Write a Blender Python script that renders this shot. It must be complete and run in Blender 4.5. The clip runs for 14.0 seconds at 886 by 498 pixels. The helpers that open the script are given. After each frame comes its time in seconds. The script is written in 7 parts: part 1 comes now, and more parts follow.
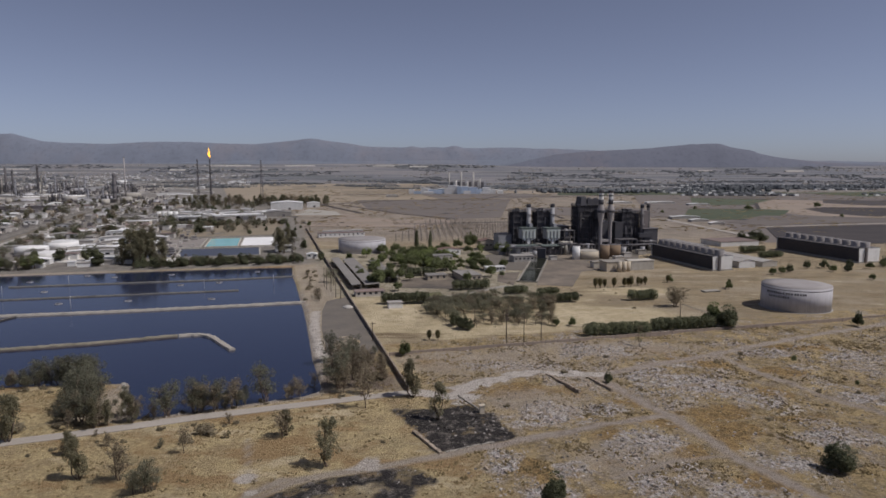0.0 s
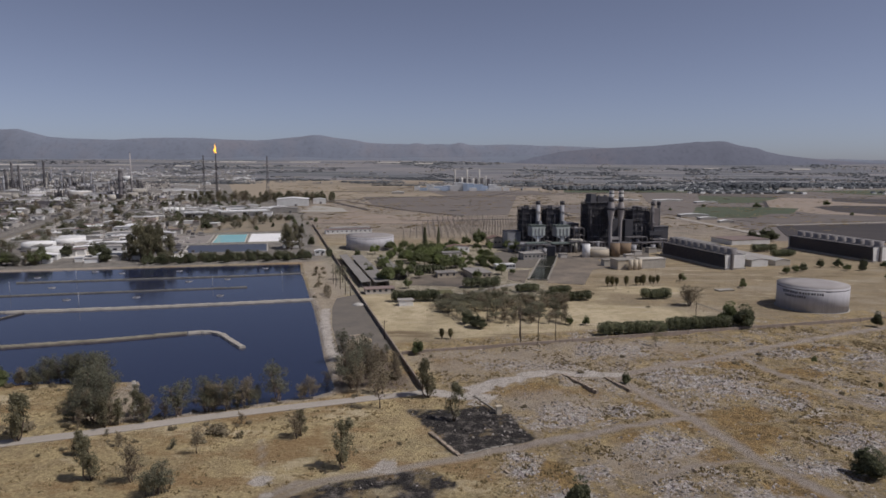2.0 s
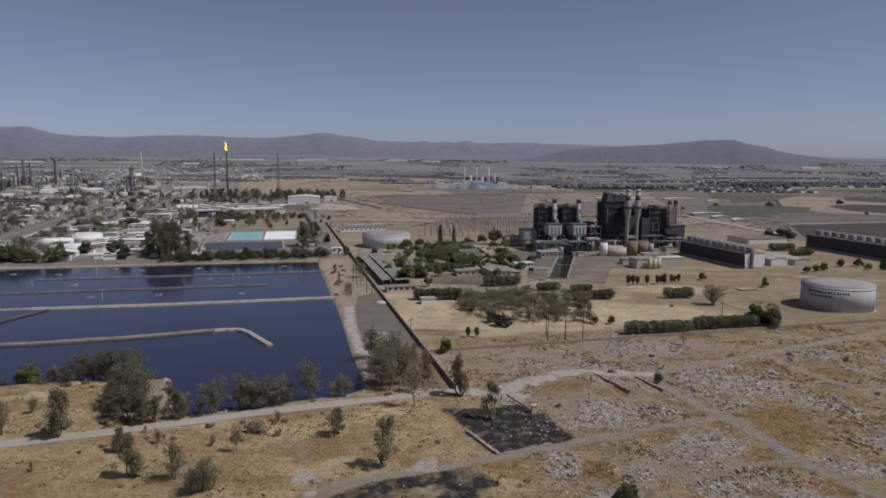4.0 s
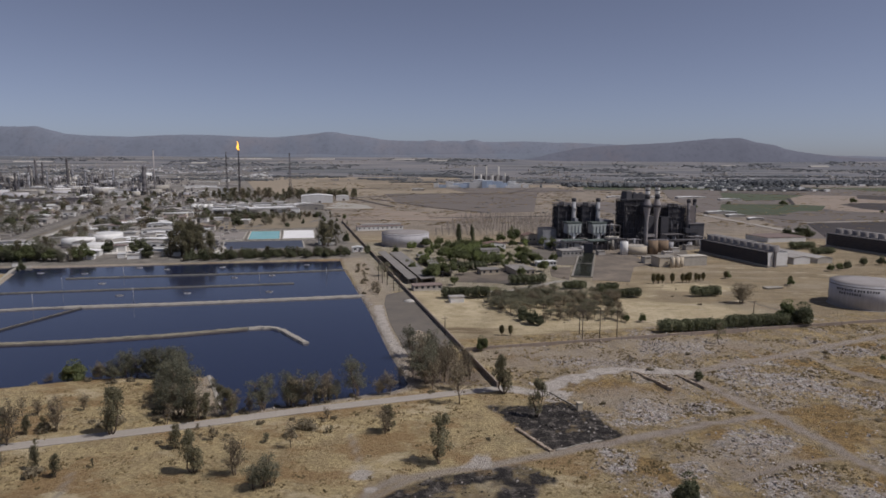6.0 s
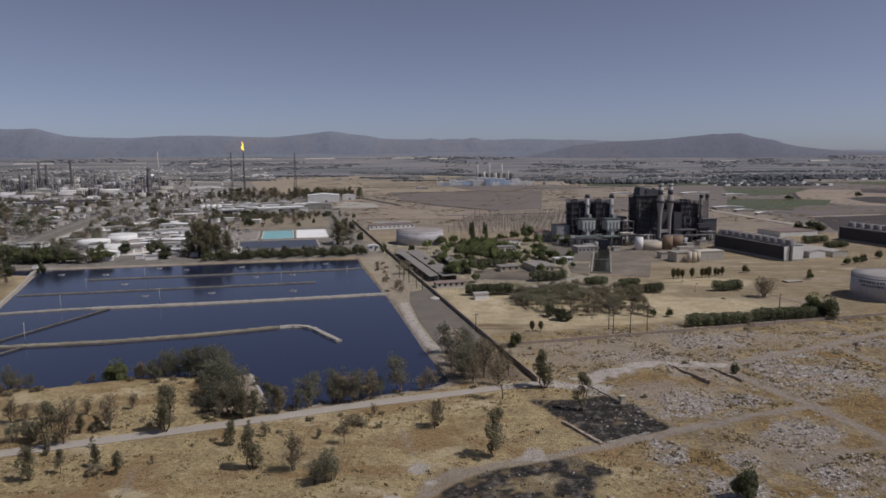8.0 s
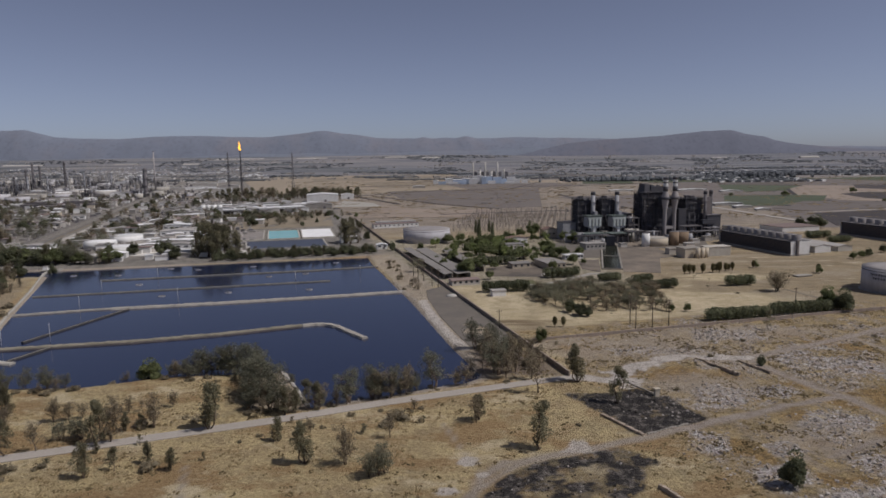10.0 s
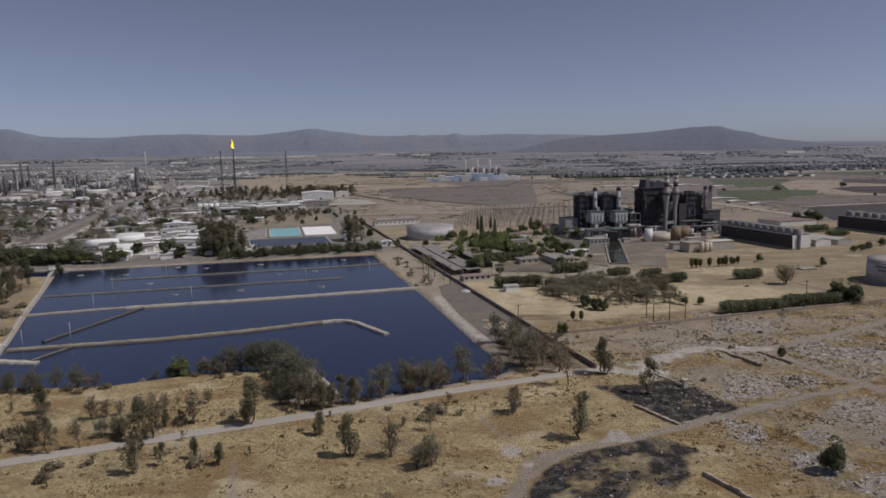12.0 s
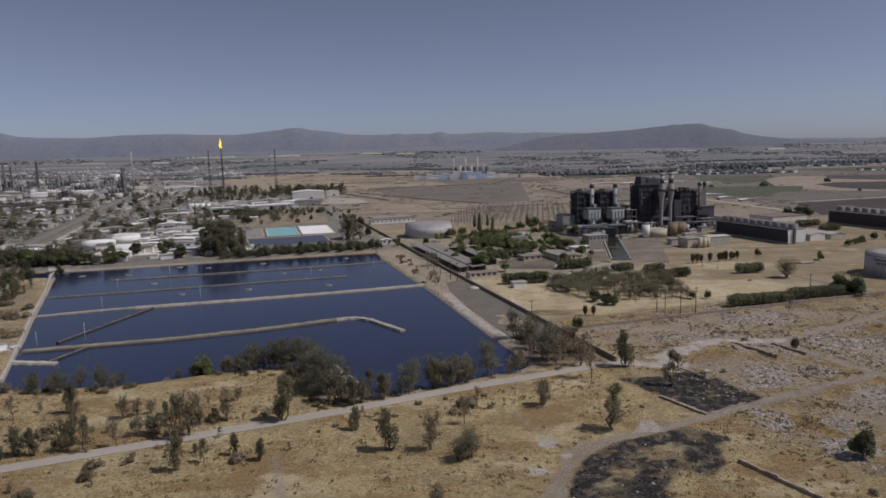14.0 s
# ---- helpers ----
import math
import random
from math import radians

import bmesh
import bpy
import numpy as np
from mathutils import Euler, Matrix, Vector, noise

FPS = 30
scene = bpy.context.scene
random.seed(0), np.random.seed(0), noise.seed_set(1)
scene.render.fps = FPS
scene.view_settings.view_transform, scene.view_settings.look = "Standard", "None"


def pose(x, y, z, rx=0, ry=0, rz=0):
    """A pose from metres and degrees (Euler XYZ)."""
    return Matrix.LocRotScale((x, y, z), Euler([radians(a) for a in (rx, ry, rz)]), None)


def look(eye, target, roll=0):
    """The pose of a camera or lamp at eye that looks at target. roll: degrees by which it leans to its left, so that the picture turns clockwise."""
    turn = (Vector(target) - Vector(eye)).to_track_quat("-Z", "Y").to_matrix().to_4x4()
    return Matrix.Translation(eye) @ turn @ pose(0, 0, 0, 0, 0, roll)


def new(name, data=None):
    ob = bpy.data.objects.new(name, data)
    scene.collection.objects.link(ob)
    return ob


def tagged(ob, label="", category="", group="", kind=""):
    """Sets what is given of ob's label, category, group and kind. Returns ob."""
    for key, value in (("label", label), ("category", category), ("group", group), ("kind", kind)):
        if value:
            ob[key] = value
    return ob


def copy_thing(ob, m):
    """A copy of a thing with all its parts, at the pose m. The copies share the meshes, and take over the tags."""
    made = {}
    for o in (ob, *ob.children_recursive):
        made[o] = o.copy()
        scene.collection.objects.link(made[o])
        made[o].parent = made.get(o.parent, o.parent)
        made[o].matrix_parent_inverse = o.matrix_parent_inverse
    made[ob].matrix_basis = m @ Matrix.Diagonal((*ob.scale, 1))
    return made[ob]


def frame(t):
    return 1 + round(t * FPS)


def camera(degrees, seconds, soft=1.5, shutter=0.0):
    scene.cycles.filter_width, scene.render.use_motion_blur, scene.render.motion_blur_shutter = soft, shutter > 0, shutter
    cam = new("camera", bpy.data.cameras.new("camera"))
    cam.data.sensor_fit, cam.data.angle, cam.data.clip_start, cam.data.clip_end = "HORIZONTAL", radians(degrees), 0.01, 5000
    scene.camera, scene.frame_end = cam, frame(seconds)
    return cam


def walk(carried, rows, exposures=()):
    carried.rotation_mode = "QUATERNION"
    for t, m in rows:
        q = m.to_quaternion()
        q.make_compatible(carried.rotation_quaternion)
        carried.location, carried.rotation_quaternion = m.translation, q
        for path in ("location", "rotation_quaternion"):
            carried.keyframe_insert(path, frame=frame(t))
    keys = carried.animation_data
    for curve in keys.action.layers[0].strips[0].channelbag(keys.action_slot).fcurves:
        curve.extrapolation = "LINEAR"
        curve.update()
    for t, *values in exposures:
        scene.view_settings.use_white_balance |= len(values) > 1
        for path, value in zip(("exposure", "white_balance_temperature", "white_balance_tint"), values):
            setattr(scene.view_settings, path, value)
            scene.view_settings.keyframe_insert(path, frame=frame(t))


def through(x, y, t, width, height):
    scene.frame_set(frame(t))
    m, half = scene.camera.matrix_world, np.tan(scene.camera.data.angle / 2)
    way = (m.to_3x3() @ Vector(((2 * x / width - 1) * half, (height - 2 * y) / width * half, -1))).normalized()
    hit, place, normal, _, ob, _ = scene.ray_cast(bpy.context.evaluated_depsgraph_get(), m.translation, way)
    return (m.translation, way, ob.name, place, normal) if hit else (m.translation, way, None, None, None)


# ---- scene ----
cam = camera(66.7, 14.0, 1.68)
PATH = [
    (0, (3.711, -2.482, 81.02), (3.683, -0.498, 80.77), -0.0),
    (0.5, (3.046, -0.92, 80.936), (3.016, 1.064, 80.686), -0.1),
    (1, (2.122, 0.312, 80.817), (2.088, 2.295, 80.564), -0.1),
    (1.5, (1.057, 1.163, 80.72), (1.019, 3.147, 80.463), 0.1),
    (2, (-0.47, 1.891, 80.653), (-0.51, 3.874, 80.394), 0.2),
    (2.5, (-2.43, 2.169, 80.596), (-2.473, 4.151, 80.335), 0.3),
    (3, (-4.622, 2.325, 80.629), (-4.671, 4.307, 80.367), 0.3),
    (5.5, (-19.795, 1.001, 80.552), (-19.861, 2.982, 80.284), 0.3),
    (6, (-23.151, 0.305, 80.624), (-23.223, 2.286, 80.356), 0.2),
    (6.5, (-26.718, -0.198, 80.61), (-26.791, 1.782, 80.341), -0.0),
    (7, (-30.235, -0.959, 80.569), (-30.309, 1.021, 80.299), -0.2),
    (7.5, (-33.886, -1.759, 80.567), (-33.956, 0.221, 80.295), -0.3),
    (8, (-37.359, -2.553, 80.461), (-37.428, -0.573, 80.188), -0.4),
    (10.5, (-55.679, -6.508, 80.296), (-55.714, -4.528, 80.017), -0.9),
    (11, (-59.252, -7.131, 80.311), (-59.279, -5.151, 80.029), -1.0),
    (11.5, (-62.983, -7.801, 80.27), (-63.0, -5.821, 79.986), -1.1),
    (12, (-66.696, -8.695, 80.25), (-66.703, -6.716, 79.965), -1.1),
    (12.5, (-70.267, -9.324, 80.22), (-70.266, -7.345, 79.934), -1.2),
    (13, (-73.956, -9.943, 80.235), (-73.946, -7.963, 79.946), -1.2),
    (13.5, (-77.529, -10.581, 80.197), (-77.508, -8.602, 79.908), -1.3),
    (14, (-81.098, -11.309, 80.146), (-81.056, -9.331, 79.856), -1.4),
]
walk(cam, [(t, look(eye, target, roll)) for t, eye, target, roll in PATH], [(0, -0.06, 6300, 13), (3, -0.08, 6300, 13), (8, -0.13, 6300, 13), (14, -0.17, 6300, 13)])

import functools


# ---- light ----
SUN_AZ, SUN_EL = radians(104), radians(54)
world = bpy.data.worlds.new("world")
scene.world = world
world.use_nodes = True
wn = world.node_tree.nodes
sky = wn.new("ShaderNodeTexSky")
sky.sky_type, sky.sun_disc = "NISHITA", False
sky.sun_elevation, sky.sun_rotation = SUN_EL, SUN_AZ
sky.altitude, sky.air_density, sky.dust_density, sky.ozone_density = 1700, 0.7, 2.2, 3.2
haze = wn.new("ShaderNodeHueSaturation")
haze.inputs["Saturation"].default_value = 0.64
tone = wn.new("ShaderNodeMix")
tone.data_type, tone.blend_type = "RGBA", "MULTIPLY"
tone.inputs[0].default_value, tone.inputs[7].default_value = 1.0, (1.01, 0.985, 1.06, 1)
world.node_tree.links.new(sky.outputs[0], haze.inputs["Color"])
world.node_tree.links.new(haze.outputs[0], tone.inputs[6])
world.node_tree.links.new(tone.outputs[2], wn["Background"].inputs[0])
wn["Background"].inputs[1].default_value = 0.065
sun = new("sun", bpy.data.lights.new("sun", "SUN"))
sun.data.energy, sun.data.angle, sun.data.color = 3.1, radians(0.5), (1.0, 0.95, 0.88)
sun_way = Vector((math.sin(SUN_AZ) * math.cos(SUN_EL), math.cos(SUN_AZ) * math.cos(SUN_EL), math.sin(SUN_EL)))
sun.matrix_world = look(sun_way * 300, (0, 0, 0))


# ---- materials ----
def shader(name, rough=0.9, metal=0.0):
    m = bpy.data.materials.new(name)
    m.use_nodes = True
    b = m.node_tree.nodes["Principled BSDF"]
    b.inputs["Roughness"].default_value, b.inputs["Metallic"].default_value = rough, metal
    b.inputs["Specular IOR Level"].default_value = 0.2
    return m, m.node_tree.nodes, m.node_tree.links, b


def noise_node(n, l, scale, detail=4, rough=0.6, coords=None, stretch=(1, 1, 1)):
    tex = n.new("ShaderNodeTexNoise")
    tex.inputs["Scale"].default_value, tex.inputs["Detail"].default_value, tex.inputs["Roughness"].default_value = scale, detail, rough
    if coords is not None:
        mp = n.new("ShaderNodeMapping")
        mp.inputs["Scale"].default_value = stretch
        l.new(coords, mp.inputs[0])
        l.new(mp.outputs[0], tex.inputs["Vector"])
    return tex.outputs["Fac"]


def mix(n, l, fac, a, b, blend="MIX"):
    m = n.new("ShaderNodeMix")
    m.data_type, m.blend_type = "RGBA", blend
    for socket, value in ((m.inputs[0], fac), (m.inputs[6], a), (m.inputs[7], b)):
        if isinstance(value, (int, float)):
            socket.default_value = value
        elif isinstance(value, tuple):
            socket.default_value = (*value, 1)
        else:
            l.new(value, socket)
    return m.outputs[2]


def ramp(n, l, value, lo, hi):
    r = n.new("ShaderNodeMapRange")
    r.inputs[1].default_value, r.inputs[2].default_value = lo, hi
    l.new(value, r.inputs[0])
    return r.outputs[0]


def worn(name, base, stain, coarse=0.15, fine=2.0, rough=0.85, metal=0.0, vary=0.25, stretch=(1, 1, 1), island=False, bump=0.0):
    """A surface of two tones, mottled at two scales, each object a little different."""
    m, n, l, b = shader(name, rough, metal)
    co = n.new("ShaderNodeTexCoord").outputs["Object"]
    big = ramp(n, l, noise_node(n, l, coarse, 5, 0.65, co, stretch), 0.35, 0.7)
    small = ramp(n, l, noise_node(n, l, fine, 3, 0.7, co, stretch), 0.2, 0.8)
    col = mix(n, l, big, base, stain)
    col = mix(n, l, 0.35, col, mix(n, l, small, tuple(c * 0.55 for c in base), tuple(min(1, c * 1.35) for c in base)))
    if vary:
        rnd = n.new("ShaderNodeNewGeometry").outputs["Random Per Island"] if island else n.new("ShaderNodeObjectInfo").outputs["Random"]
        hsv = n.new("ShaderNodeHueSaturation")
        l.new(col, hsv.inputs["Color"])
        v = n.new("ShaderNodeMapRange")
        v.inputs[3].default_value, v.inputs[4].default_value = 1 - vary, 1 + vary
        l.new(rnd, v.inputs[0])
        l.new(v.outputs[0], hsv.inputs["Value"])
        col = hsv.outputs["Color"]
    l.new(col, b.inputs["Base Color"])
    if bump:
        bp = n.new("ShaderNodeBump")
        bp.inputs["Strength"].default_value, bp.inputs["Distance"].default_value = 0.6, bump
        l.new(small, bp.inputs["Height"])
        l.new(bp.outputs[0], b.inputs["Normal"])
    return m


def leaf(name, a, c, through=0.35):
    m, n, l, b = shader(name, 0.75)
    g = n.new("ShaderNodeNewGeometry")
    o = n.new("ShaderNodeObjectInfo")
    col = mix(n, l, g.outputs["Random Per Island"], a, c)
    hsv = n.new("ShaderNodeHueSaturation")
    v = n.new("ShaderNodeMapRange")
    v.inputs[3].default_value, v.inputs[4].default_value = 0.75, 1.25
    l.new(o.outputs["Random"], v.inputs[0])
    l.new(v.outputs[0], hsv.inputs["Value"])
    l.new(col, hsv.inputs["Color"])
    l.new(hsv.outputs[0], b.inputs["Base Color"])
    t = n.new("ShaderNodeBsdfTranslucent")
    l.new(hsv.outputs[0], t.inputs["Color"])
    ms = n.new("ShaderNodeMixShader")
    ms.inputs[0].default_value = through
    l.new(b.outputs[0], ms.inputs[1])
    l.new(t.outputs[0], ms.inputs[2])
    l.new(ms.outputs[0], n["Material Output"].inputs["Surface"])
    return m


M = {
    "bark": worn("bark", (0.16, 0.12, 0.09), (0.09, 0.07, 0.05), 1, 6),
    "twig": worn("twig", (0.17, 0.13, 0.10), (0.10, 0.08, 0.06), 1, 6),
    "gum": leaf("gum_leaf", (0.160, 0.150, 0.096), (0.285, 0.260, 0.168), 0.5),
    "willow": leaf("shore_leaf", (0.155, 0.158, 0.112), (0.27, 0.262, 0.185), 0.5),
    "dry": leaf("dry_leaf", (0.210, 0.178, 0.120), (0.372, 0.314, 0.216), 0.45),
    "green": leaf("green_leaf", (0.113, 0.132, 0.060), (0.238, 0.254, 0.124), 0.48),
    "dark": leaf("dark_leaf", (0.101, 0.110, 0.067), (0.218, 0.224, 0.132), 0.45),
    "silver": leaf("grey_leaf", (0.168, 0.162, 0.112), (0.302, 0.286, 0.196), 0.48),
    "olive": leaf("olive_leaf", (0.125, 0.112, 0.06), (0.24, 0.205, 0.11), 0.45),
    "lime": leaf("light_leaf", (0.16, 0.20, 0.075), (0.33, 0.36, 0.155), 0.48),
    # Leaf colour of far trees, with distance haze put in as grey-blue.
    "hazed_leaf": leaf("hazed_leaf", (0.165, 0.175, 0.187), (0.215, 0.225, 0.236)),
    "concrete": worn("concrete", (0.36, 0.33, 0.29), (0.24, 0.22, 0.19), 0.2, 3, bump=0.03),
    "pale": worn("pale_concrete", (0.46, 0.43, 0.38), (0.32, 0.29, 0.25), 0.2, 3),
    "bright": worn("bright_concrete", (0.60, 0.57, 0.53), (0.42, 0.395, 0.36), 0.08, 0.6),
    "white": worn("white_paint", (0.78, 0.77, 0.745), (0.60, 0.575, 0.54), 0.2, 2, 0.6, vary=0.12),
    "cream": worn("cream_wall", (0.55, 0.48, 0.38), (0.42, 0.36, 0.28), 0.2, 2, vary=0.2),
    "plaster": worn("plaster", (0.50, 0.47, 0.43), (0.36, 0.33, 0.30), 0.15, 2, vary=0.35),
    "roof": worn("roof_sheet", (0.34, 0.32, 0.30), (0.22, 0.20, 0.18), 0.1, 1.2, 0.7, vary=0.35, stretch=(1, 0.2, 1)),
    "roof_red": worn("red_roof", (0.27, 0.175, 0.145), (0.21, 0.145, 0.125), 0.3, 3, 0.8),
    "roof_brown": worn("brown_roof", (0.25, 0.19, 0.17), (0.19, 0.15, 0.14), 0.08, 1, 0.8, vary=0.1),
    "roof_white": worn("white_roof", (0.80, 0.79, 0.775), (0.62, 0.60, 0.575), 0.1, 1, 0.6),
    "tank": worn("tank_paint", (0.50, 0.485, 0.505), (0.37, 0.35, 0.355), 0.45, 2.5, 0.6, vary=0.06, stretch=(1, 1, 0.08)),
    "tank_roof": worn("tank_roof", (0.34, 0.315, 0.305), (0.25, 0.225, 0.21), 0.1, 1, 0.7, vary=0.06),
    "soot": worn("sooty_steel", (0.066, 0.067, 0.079), (0.102, 0.094, 0.096), 0.15, 2, 0.7, vary=0.2),
    "filter_green": worn("faded_green", (0.50, 0.53, 0.51), (0.36, 0.39, 0.37), 0.3, 2, 0.7, vary=0.1),
    "copper_green": worn("green_roof", (0.13, 0.155, 0.145), (0.10, 0.11, 0.105), 0.2, 2, 0.7),
    "steel": worn("grey_steel", (0.16, 0.15, 0.155), (0.09, 0.08, 0.08), 0.3, 3, 0.6, vary=0.25),
    "light_steel": worn("light_steel", (0.40, 0.40, 0.42), (0.26, 0.25, 0.25), 0.3, 3, 0.5, vary=0.15),
    "gantry": worn("galvanised_steel", (0.38, 0.335, 0.295), (0.29, 0.25, 0.215), 0.3, 3, 0.6, vary=0.2),
    "stack": worn("stack_concrete", (0.40, 0.37, 0.36), (0.27, 0.245, 0.235), 0.12, 2, vary=0.05, stretch=(1, 1, 0.2)),
    "rust": worn("rusty_tank", (0.26, 0.19, 0.13), (0.17, 0.12, 0.08), 0.2, 2, vary=0.15, stretch=(1, 1, 0.2)),
    "slat": worn("dark_louvre", (0.15, 0.135, 0.135), (0.20, 0.175, 0.165), 0.2, 2, 0.8, vary=0.15),
    "fan": worn("fan_cowl", (0.32, 0.30, 0.295), (0.22, 0.20, 0.195), 0.3, 2, vary=0.15),
    "glass": worn("dark_window", (0.03, 0.035, 0.045), (0.05, 0.05, 0.06), 0.3, 2, 0.15),
    "brick": worn("brick_wall", (0.33, 0.27, 0.225), (0.22, 0.18, 0.15), 0.3, 3, bump=0.03),
    "mud_brick": worn("weathered_brick", (0.40, 0.33, 0.26), (0.24, 0.19, 0.14), 0.4, 3, bump=0.04, vary=0.25),
    "wood": worn("weathered_wood", (0.12, 0.09, 0.07), (0.07, 0.055, 0.045), 1, 6),
    "rubble": worn("rubble", (0.43, 0.392, 0.362), (0.26, 0.217, 0.182), 0.05, 1, vary=0.65, island=True),
    "scrub": leaf("scrub", (0.25, 0.19, 0.10), (0.46, 0.35, 0.19), 0.3),
    "weed": leaf("weed", (0.14, 0.11, 0.06), (0.29, 0.215, 0.11), 0.3),
    "char": worn("charred", (0.014, 0.013, 0.013), (0.04, 0.035, 0.03), 0.4, 3, vary=0.4, island=True),
    "blue": worn("blue_cladding", (0.40, 0.49, 0.62), (0.55, 0.59, 0.64), 0.1, 1, 0.6, vary=0.25),
    "turquoise": worn("turquoise_water", (0.22, 0.52, 0.50), (0.27, 0.56, 0.54), 0.05, 1, 0.15, vary=0),
    "sludge": worn("settling_water", (0.045, 0.05, 0.07), (0.065, 0.065, 0.075), 0.05, 1, 0.3, vary=0),
    "grey_bed": worn("dry_bed", (0.30, 0.27, 0.25), (0.22, 0.20, 0.18), 0.06, 1, vary=0),
    "asphalt": worn("asphalt", (0.145, 0.13, 0.115), (0.215, 0.185, 0.15), 0.09, 0.7, vary=0, bump=0.02),
    "dirt_road": worn("dirt_road", (0.40, 0.36, 0.32), (0.315, 0.28, 0.24), 0.05, 1.2, vary=0, bump=0.04),
    "field_brown": worn("ploughed_field", (0.142, 0.123, 0.112), (0.20, 0.174, 0.153), 0.03, 0.2, vary=0.2, stretch=(0.35, 1, 1)),
    "field_dark": worn("dark_field", (0.068, 0.06, 0.06), (0.11, 0.094, 0.088), 0.03, 0.2, vary=0.2, stretch=(0.35, 1, 1)),
    "field_tan": worn("stubble_field", (0.35, 0.29, 0.215), (0.22, 0.185, 0.145), 0.03, 0.2, vary=0.2, stretch=(0.35, 1, 1)),
    "dry_plain": worn("dry_plain", (0.31, 0.252, 0.203), (0.228, 0.188, 0.155), 0.02, 0.15, vary=0.1, stretch=(0.35, 1, 1)),
    "field_green": worn("green_field", (0.082, 0.102, 0.064), (0.13, 0.132, 0.09), 0.03, 0.2, vary=0.15, stretch=(0.35, 1, 1)),
    "channel": worn("murky_water", (0.028, 0.03, 0.02), (0.04, 0.04, 0.03), 0.05, 0.4, 0.12, vary=0),
    "dike": worn("dike_earth", (0.29, 0.262, 0.205), (0.11, 0.10, 0.07), 0.12, 0.8, vary=0, bump=0.05),
    "wet_timber": worn("wet_timber", (0.075, 0.07, 0.066), (0.045, 0.042, 0.04), 0.3, 2, 0.6, vary=0.1),
    "old_paving": worn("old_paving", (0.115, 0.10, 0.088), (0.33, 0.27, 0.205), 0.045, 0.35, vary=0.1, bump=0.02),
    "baffle": worn("wet_concrete", (0.20, 0.19, 0.17), (0.13, 0.125, 0.11), 0.12, 0.8, vary=0),
    "carport_roof": worn("carport_roof", (0.27, 0.25, 0.232), (0.20, 0.185, 0.17), 0.1, 1.2, 0.8, vary=0.1),
    "dull_grass": worn("dull_grass", (0.27, 0.225, 0.165), (0.17, 0.145, 0.105), 0.05, 0.6, vary=0.1),
    "lawn": worn("lawn", (0.10, 0.11, 0.05), (0.19, 0.16, 0.09), 0.06, 1, vary=0.1),
}


# ---- mesh helpers ----
class Geo:
    """Collects boxes, tubes and faces for one mesh."""

    def __init__(self):
        self.v, self.f, self.smooth = [], [], []

    def add(self, verts, faces, smooth=False):
        k = len(self.v)
        self.v += [tuple(p) for p in verts]
        self.f += [tuple(i + k for i in f) for f in faces]
        self.smooth += [smooth] * len(faces)
        return self

    def box(self, x, y, z, sx, sy, sz, turn=0.0, taper=1.0):
        """A box with its base centre at x, y, z."""
        c, s = math.cos(radians(turn)), math.sin(radians(turn))
        vs = []
        for dz, k in ((0, 1), (sz, taper)):
            for a, b in ((-1, -1), (1, -1), (1, 1), (-1, 1)):
                px, py = a * sx / 2 * k, b * sy / 2 * k
                vs.append((x + c * px - s * py, y + s * px + c * py, z + dz))
        return self.add(vs, [(3, 2, 1, 0), (4, 5, 6, 7), (0, 1, 5, 4), (1, 2, 6, 5), (2, 3, 7, 6), (3, 0, 4, 7)])

    def tube(self, x, y, rings, n=12, caps=True):
        """A turned shape from (z, radius) rings."""
        vs = [(x + r * math.cos(2 * math.pi * i / n), y + r * math.sin(2 * math.pi * i / n), z) for z, r in rings for i in range(n)]
        fs = [(k * n + i, k * n + (i + 1) % n, (k + 1) * n + (i + 1) % n, (k + 1) * n + i) for k in range(len(rings) - 1) for i in range(n)]
        self.add(vs, fs, True)
        if caps:
            k = len(self.v) - len(vs)
            self.f += [tuple(range(k + n - 1, k - 1, -1)), tuple(range(len(self.v) - n, len(self.v)))]
            self.smooth += [False, False]
        return self

    def beam(self, p, q, w, w2=None, n=4):
        """A bar from p to q, w thick at p and w2 at q."""
        p, q = Vector(p), Vector(q)
        d = (q - p).normalized()
        a = d.cross(Vector((0, 0, 1)) if abs(d.z) < 0.9 else Vector((1, 0, 0))).normalized()
        b = d.cross(a)
        w2 = w if w2 is None else w2
        turn = math.pi / n
        vs = [e + (a * math.cos(2 * math.pi * i / n + turn) + b * math.sin(2 * math.pi * i / n + turn)) * r * 0.7 for e, r in ((p, w), (q, w2)) for i in range(n)]
        fs = [(i, (i + 1) % n, n + (i + 1) % n, n + i) for i in range(n)] + [tuple(range(n - 1, -1, -1)), tuple(range(n, 2 * n))]
        return self.add(vs, fs, n > 4)

    def gable(self, sx, sy, z, rise, over=0.4):
        """A ridge roof along y over a plan of sx by sy, 0.2 m thick."""
        a, b = sx / 2 + over, sy / 2 + over
        vs = []
        for dz in (0, 0.2):
            vs += [(-a, -b, z + dz), (0, -b, z + rise + dz), (a, -b, z + dz), (-a, b, z + dz), (0, b, z + rise + dz), (a, b, z + dz)]
        fs = [(6, 7, 10, 9), (7, 8, 11, 10), (3, 4, 1, 0), (4, 5, 2, 1), (0, 1, 7, 6), (1, 2, 8, 7), (4, 3, 9, 10), (5, 4, 10, 11), (3, 0, 6, 9), (2, 5, 11, 8)]
        return self.add(vs, fs)

    def mesh(self, name, material):
        me = bpy.data.meshes.new(name)
        me.from_pydata(self.v, [], self.f)
        me.materials.append(material)
        me.polygons.foreach_set("use_smooth", self.smooth)
        return me


